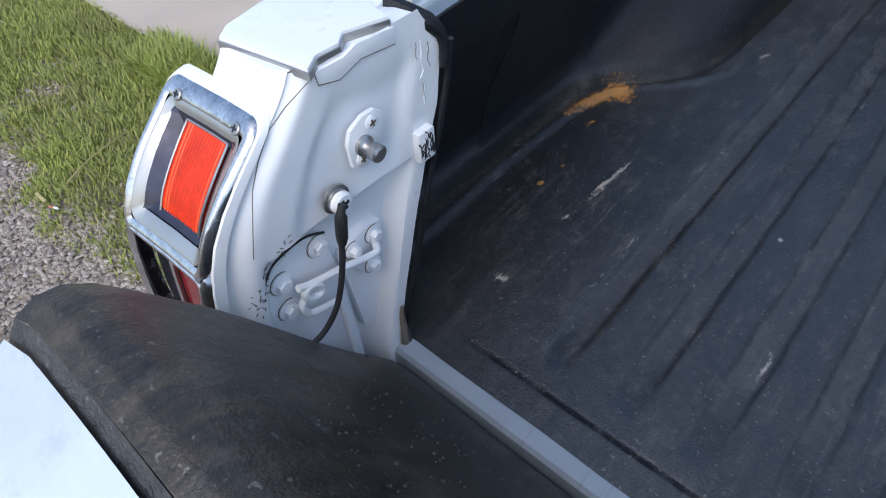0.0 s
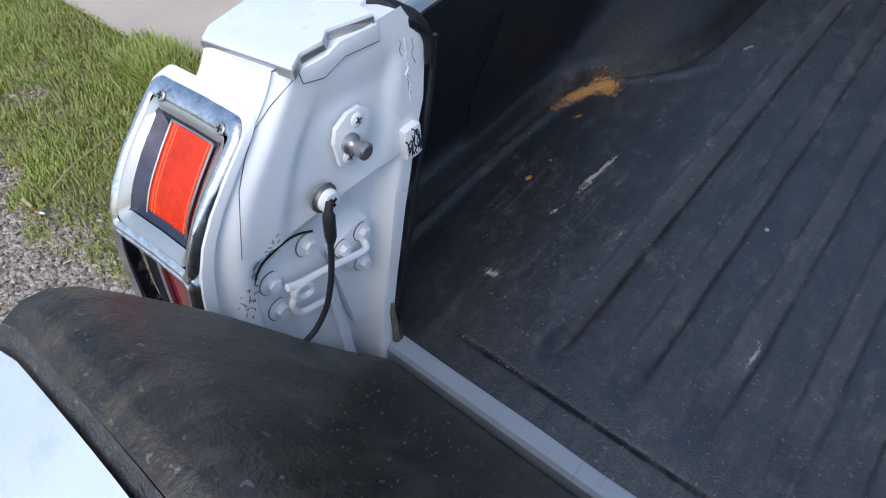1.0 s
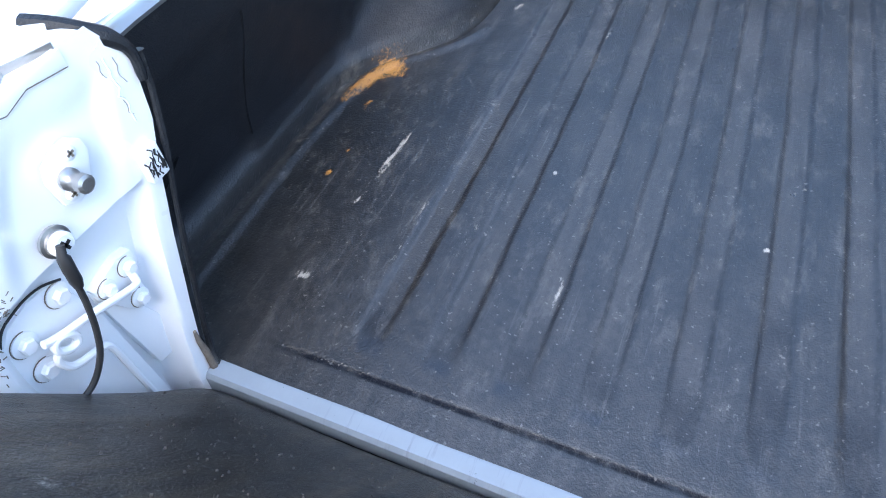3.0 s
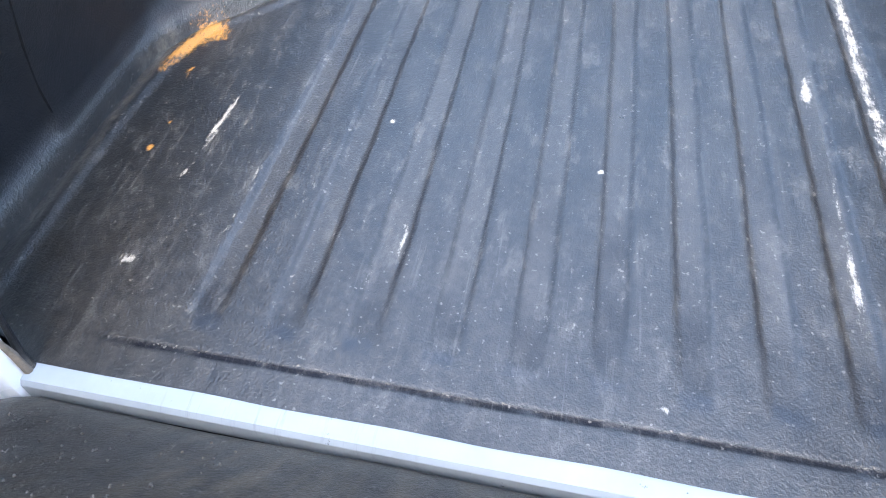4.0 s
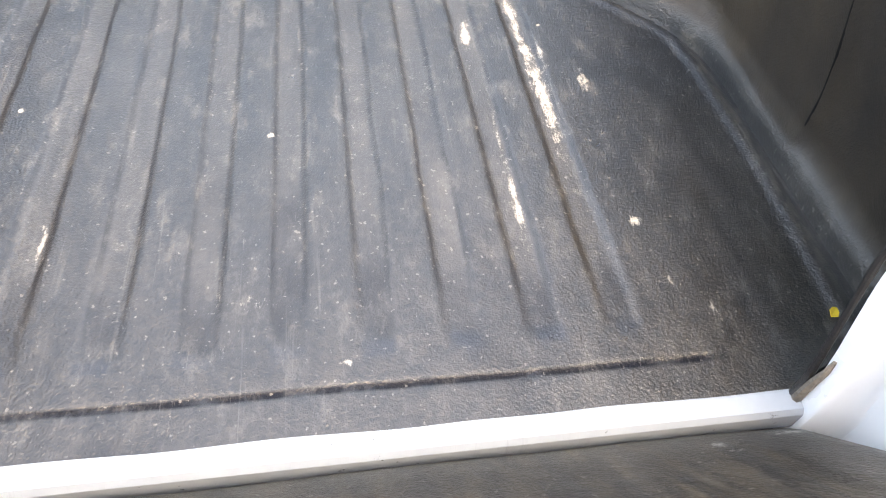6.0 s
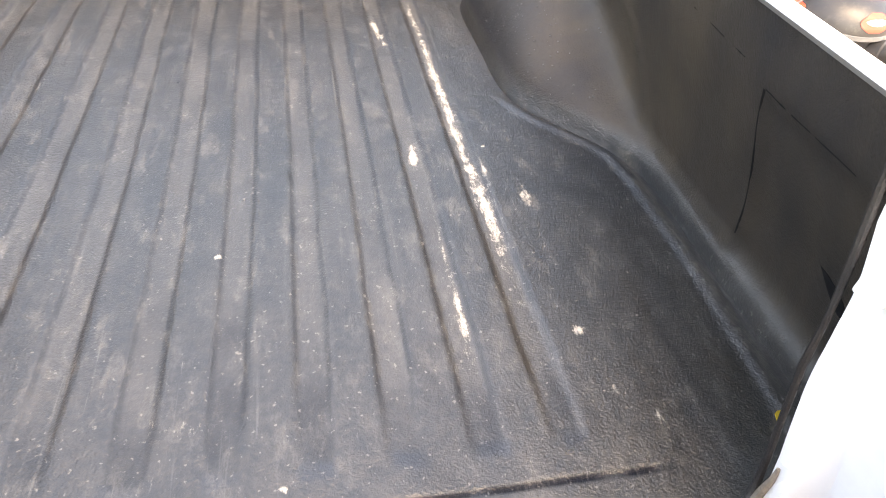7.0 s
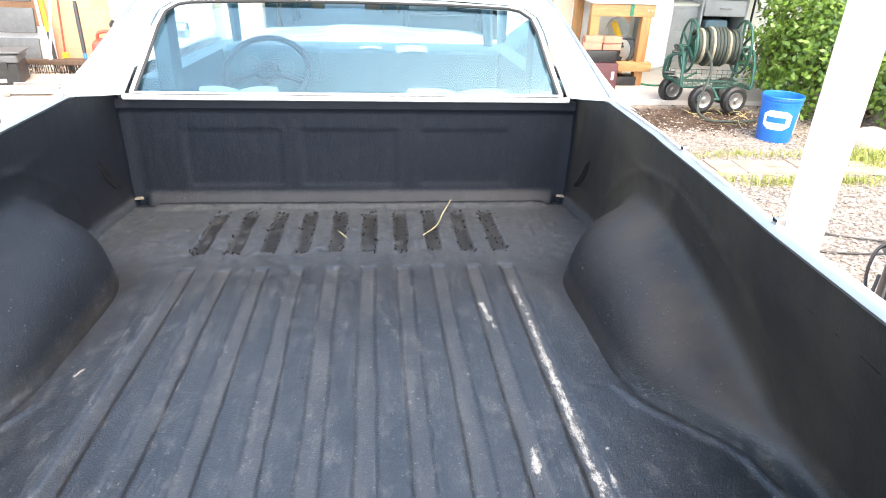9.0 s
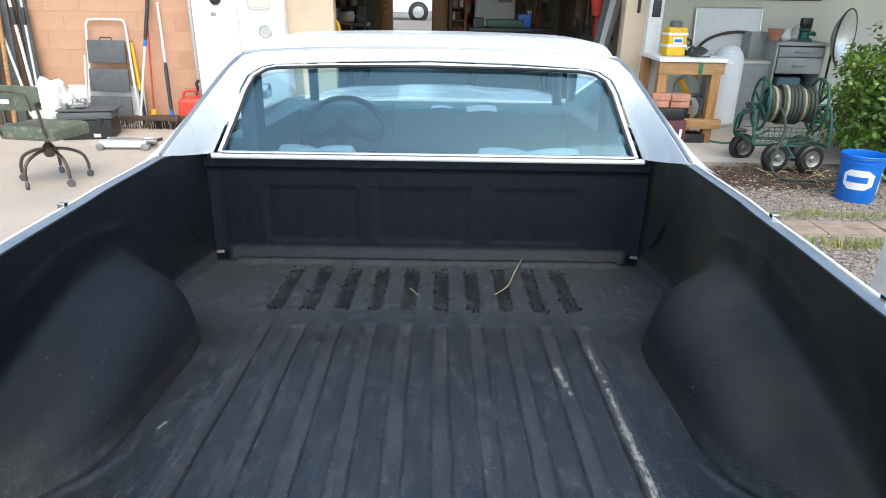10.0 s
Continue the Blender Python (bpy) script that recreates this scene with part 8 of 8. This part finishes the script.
def shop_vac():
    c = thing("shop_vacuum", 2.055, 1.70, 0.0, -20, "black and red wet-dry vacuum standing on the gravel", "vacuum cleaner")
    part("drum", lathe([(0.0, 0.06), (0.165, 0.06), (0.178, 0.08), (0.192, 0.44), (0.197, 0.452)], 40), M_BLACKP, c)
    part("head", lathe([(0.205, 0.455), (0.219, 0.468), (0.216, 0.49), (0.200, 0.525), (0.155, 0.555), (0.10, 0.57), (0, 0.575)], 40), M_BLACKP, c)
    part("seam_ring", lathe([(0.21, 0.445), (0.222, 0.452), (0.222, 0.466), (0.21, 0.472)], 40), M_GREY, c)
    ring = [(-0.07 + 0.085 * math.cos(q), -0.01 + 0.06 * math.sin(q), 0.592 + 0.012 * math.cos(q)) for q in [k * math.pi / 10 for k in range(20)]]
    part("handle", tube(ring, 0.021, 10, True), M_REDP, c, "red carrying handle")
    cover = [(-0.02, 0.55), (0.0, 0.615), (0.06, 0.625), (0.13, 0.585), (0.155, 0.545)]
    part("top_cover", prism(cover, -0.06, 0.06, "y", 0.014), M_REDP, c)
    ribs = bmesh.new()
    for k in range(6):
        box(0.0 + k * 0.02, 0.011 + k * 0.02, -0.05, 0.05, 0.60 - 0.007 * abs(k - 2), 0.628 - 0.006 * abs(k - 2), 0.003, 2, ribs)
    part("vent_ribs", ribs, M_REDP, c)
    a = radians(292)
    c.scale = (0.86, 0.86, 1.0)

    def head_r(z):
        return track([(0.468, 0.219), (0.49, 0.216), (0.525, 0.200), (0.555, 0.155)], z)

    def on_head(u, v, wide, z0, z1, off):
        z, k = lerp(z0, z1, v), a + lerp(-wide, wide, u) * math.sin(math.pi * (0.12 + 0.76 * v))
        return ((head_r(z) + off) * math.cos(k), (head_r(z) + off) * math.sin(k), z + off)
    part("badge", surf(18, 10, lambda u, v: on_head(u, v, 0.33, 0.480, 0.538, 0.003)), M_REDP, c, "red oval badge")
    part("badge_bar", surf(12, 4, lambda u, v: on_head(u, v, 0.24, 0.500, 0.520, 0.006)), M_LABEL, c)
    part("switch", box(-0.225, -0.175, -0.12, -0.07, 0.45, 0.51, 0.01), M_REDP, c)
    part("inlet", lathe([(0.045, 0), (0.045, 0.05), (0.034, 0.055), (0.034, 0.09)], 18, Matrix.Translation((0.14, -0.13, 0.40)) @ pose(0, 0, 0, 80, 0, 45)), M_BLACKP, c)
    hose = curved([(0.19, -0.18, 0.415), (0.25, -0.23, 0.40), (0.285, -0.27, 0.33), (0.29, -0.29, 0.16), (0.22, -0.32, 0.03), (0.05, -0.33, 0.028), (-0.15, -0.36, 0.028)], 12)
    part("hose", tube(hose, [0.030 + 0.003 * (i % 2) for i in range(len(hose))], 12), M_BLACKP, c, "black corrugated hose")
    part("drum_label", surf(12, 4, lambda u, v: ((0.1895) * math.cos(radians(lerp(225, 290, u))), 0.1895 * math.sin(radians(lerp(225, 290, u))), lerp(0.30, 0.37, v))), M_LABEL, c)
    part("label_bar", surf(12, 4, lambda u, v: ((0.191) * math.cos(radians(lerp(228, 250, u))), 0.191 * math.sin(radians(lerp(228, 250, u))), lerp(0.31, 0.36, v))), M_REDP, c)
    part("label_bar", surf(12, 4, lambda u, v: ((0.191) * math.cos(radians(lerp(255, 287, u))), 0.191 * math.sin(radians(lerp(255, 287, u))), lerp(0.32, 0.35, v))), M_BLACKP, c)
    part("cord", tube(curved([(-0.17, -0.10, 0.545), (-0.225, -0.115, 0.47), (-0.215, -0.12, 0.25), (-0.19, -0.16, 0.10)], 6), 0.004, 6), M_GREY, c)
    part("cord_wrap", tube(curved([(-0.16, 0.05, 0.50), (-0.24, 0.03, 0.46), (-0.26, 0.0, 0.36), (-0.23, -0.02, 0.28), (-0.20, 0.03, 0.36)], 6), 0.007, 6), M_BLACKP, c)
    for k in range(4):
        an = k * math.pi / 2 + 0.5
        leg = part("caster_arm", box(-0.03, 0.03, -0.03, 0.03, 0.045, 0.10, 0.01), M_BLACKP, c)
        leg.matrix_basis = Matrix.Translation((0.185 * math.cos(an), 0.185 * math.sin(an), 0))
        part("caster", lathe([(0.008, -0.012), (0.024, -0.011), (0.024, 0.011), (0.008, 0.012)], 14, Matrix.Translation((0, 0, 0.024)) @ pose(0, 0, 0, 90, 0, 40 * k)), M_GREY, leg)


shop_vac()
cable = thing("extension_cord", 2.35, 2.75, 0.008, 0, "dark extension cord with a red plug on the gravel", "cord")
part("cord", tube(curved([(-0.35, 0.35, 0), (-0.05, 0.28, 0.004), (0.18, 0.10, 0.003), (0.45, -0.02, 0.006), (0.62, -0.20, 0.003), (1.0, -0.3, 0.0)], 7), 0.006, 6), M_BLACKP, cable)
part("cord", tube(curved([(0.0, -0.10, 0), (0.25, -0.14, 0.004), (0.5, -0.10, 0.003), (0.66, 0.12, 0.006)], 7), 0.006, 6), M_BLACKP, cable)
part("plug", tube([(0.44, -0.02, 0.012), (0.53, -0.09, 0.012)], 0.014, 8), M_REDP, cable)


# ---- bush ----
def bush():
    c = thing("bush", 4.62, 5.55, 0.0, 0, "dense glossy green rounded bush beside the porch", "bush")
    r = random.Random(9)
    trunk = bmesh.new()
    for k in range(26):
        a, e = r.uniform(0, 6.283), r.uniform(0.25, 1.35)
        base = Vector((r.gauss(0, 0.12), r.gauss(0, 0.10), 0))
        d = Vector((math.cos(a) * math.cos(e), math.sin(a) * math.cos(e) * 0.8, math.sin(e)))
        ln = r.uniform(0.75, 1.15)
        pts = [base, base + d * ln * 0.4 + Vector((0, 0, 0.10)), base + d * ln * 0.75 + Vector((0, 0, 0.14)), base + d * ln + Vector((0, 0, 0.10))]
        tube(curved(pts, 4), [0.018 - 0.0011 * i for i in range(13)], 6, bm=trunk)
    part("branches", trunk, M_TWIG, c)
    verts, faces = [], []
    for k in range(70):
        # sprigs that stand out of the crown
        a, q = r.uniform(0, 6.283), r.uniform(-0.2, 0.95)
        e = math.sqrt(1 - q * q)
        n = Vector((math.cos(a) * e, math.sin(a) * e, q))
        root = Vector((n.x * 0.9, n.y * 0.85, 0.60 + n.z * 0.62))
        d = (n + Vector((0, 0, 0.9))).normalized()
        for i in range(16):
            p = root + d * (0.02 * i) + Vector((r.gauss(0, 0.006), r.gauss(0, 0.006), 0))
            side = Matrix.Rotation(i * 2.4, 3, d) @ d.orthogonal().normalized()
            up, b = d.cross(side), len(verts)
            lean = (side + d * 0.5).normalized()
            ln, w = r.uniform(0.05, 0.075), r.uniform(0.013, 0.019)
            verts += [p, p + lean * ln * 0.45 + up * w, p + lean * ln, p + lean * ln * 0.45 - up * w]
            faces += [(b, b + 1, b + 2), (b, b + 2, b + 3)]
    for k in range(19000):
        # leaves lie in clumps near an uneven outer shell
        a, q = r.uniform(0, 6.283), r.uniform(-0.75, 1.0)
        s = math.sqrt(max(0.0, 1 - q * q))
        n = Vector((math.cos(a) * s, math.sin(a) * s, q))
        lump = 1 + 0.30 * noise.noise(n * 2.0) + 0.24 * noise.noise(n * 5.0 + Vector((7, 0, 0)))
        if noise.noise(n * 6.5 + Vector((0, 9, 0))) < -0.42:
            continue
        rad = lump * (1 - 0.34 * r.random() ** 2.2)
        p = Vector((n.x * 0.98, n.y * 0.95, 0.60 + n.z * 0.66)) * 1.0
        p = Vector((p.x * rad, p.y * rad, 0.58 + (p.z - 0.58) * rad))
        if p.z < 0.03:
            continue
        d = (n + Vector((r.gauss(0, 0.6), r.gauss(0, 0.6), r.gauss(0.2, 0.6)))).normalized()
        side = d.orthogonal().normalized()
        side = Matrix.Rotation(r.uniform(0, 6.283), 3, d) @ side
        up = d.cross(side)
        ln, w, b = r.uniform(0.042, 0.075), r.uniform(0.014, 0.023), len(verts)
        verts += [p, p + side * ln * 0.45 + up * w, p + side * ln + d * 0.006, p + side * ln * 0.45 - up * w]
        faces += [(b, b + 1, b + 2), (b, b + 2, b + 3)]
    me = bpy.data.meshes.new("leaves")
    me.from_pydata([tuple(v) for v in verts], [], faces)
    me.materials.append(M_BUSHLEAF)
    ob = new("crown", me)
    ob.parent = c


def leaf_material():
    n = Nodes("glossy_leaf")
    geo = n.t.nodes.new("ShaderNodeNewGeometry")
    col = n.mix(geo.outputs["Random Per Island"], (0.045, 0.10, 0.010), (0.20, 0.31, 0.045))
    n.set("Base Color", n.mix(n.ramp(n.noise(3.0), 0.35, 0.65), col, (0.09, 0.165, 0.02)))
    n.set("Roughness", 0.38)
    n.set("Subsurface Weight", 0.0)
    return n.m


M_BUSHLEAF = leaf_material()
bush()
bits_rng = random.Random(17)
litter = bmesh.new()
for _ in range(22):
    x, y = bits_rng.uniform(2.9, 3.7), bits_rng.uniform(4.9, 5.4)
    a, l = bits_rng.uniform(0, 6.28), bits_rng.uniform(0.06, 0.2)
    tube([(x, y, 0.015), (x + l * 0.5 * math.cos(a), y + l * 0.5 * math.sin(a), bits_rng.uniform(0.02, 0.07)), (x + l * math.cos(a + 0.3), y + l * math.sin(a + 0.3), bits_rng.uniform(0.01, 0.09))], 0.003, 4, bm=litter)
tagged(part("dry_twigs", litter, M_STRAW, None, "dry twigs fallen at the foot of the bush"), category="twigs", kind="stuff")
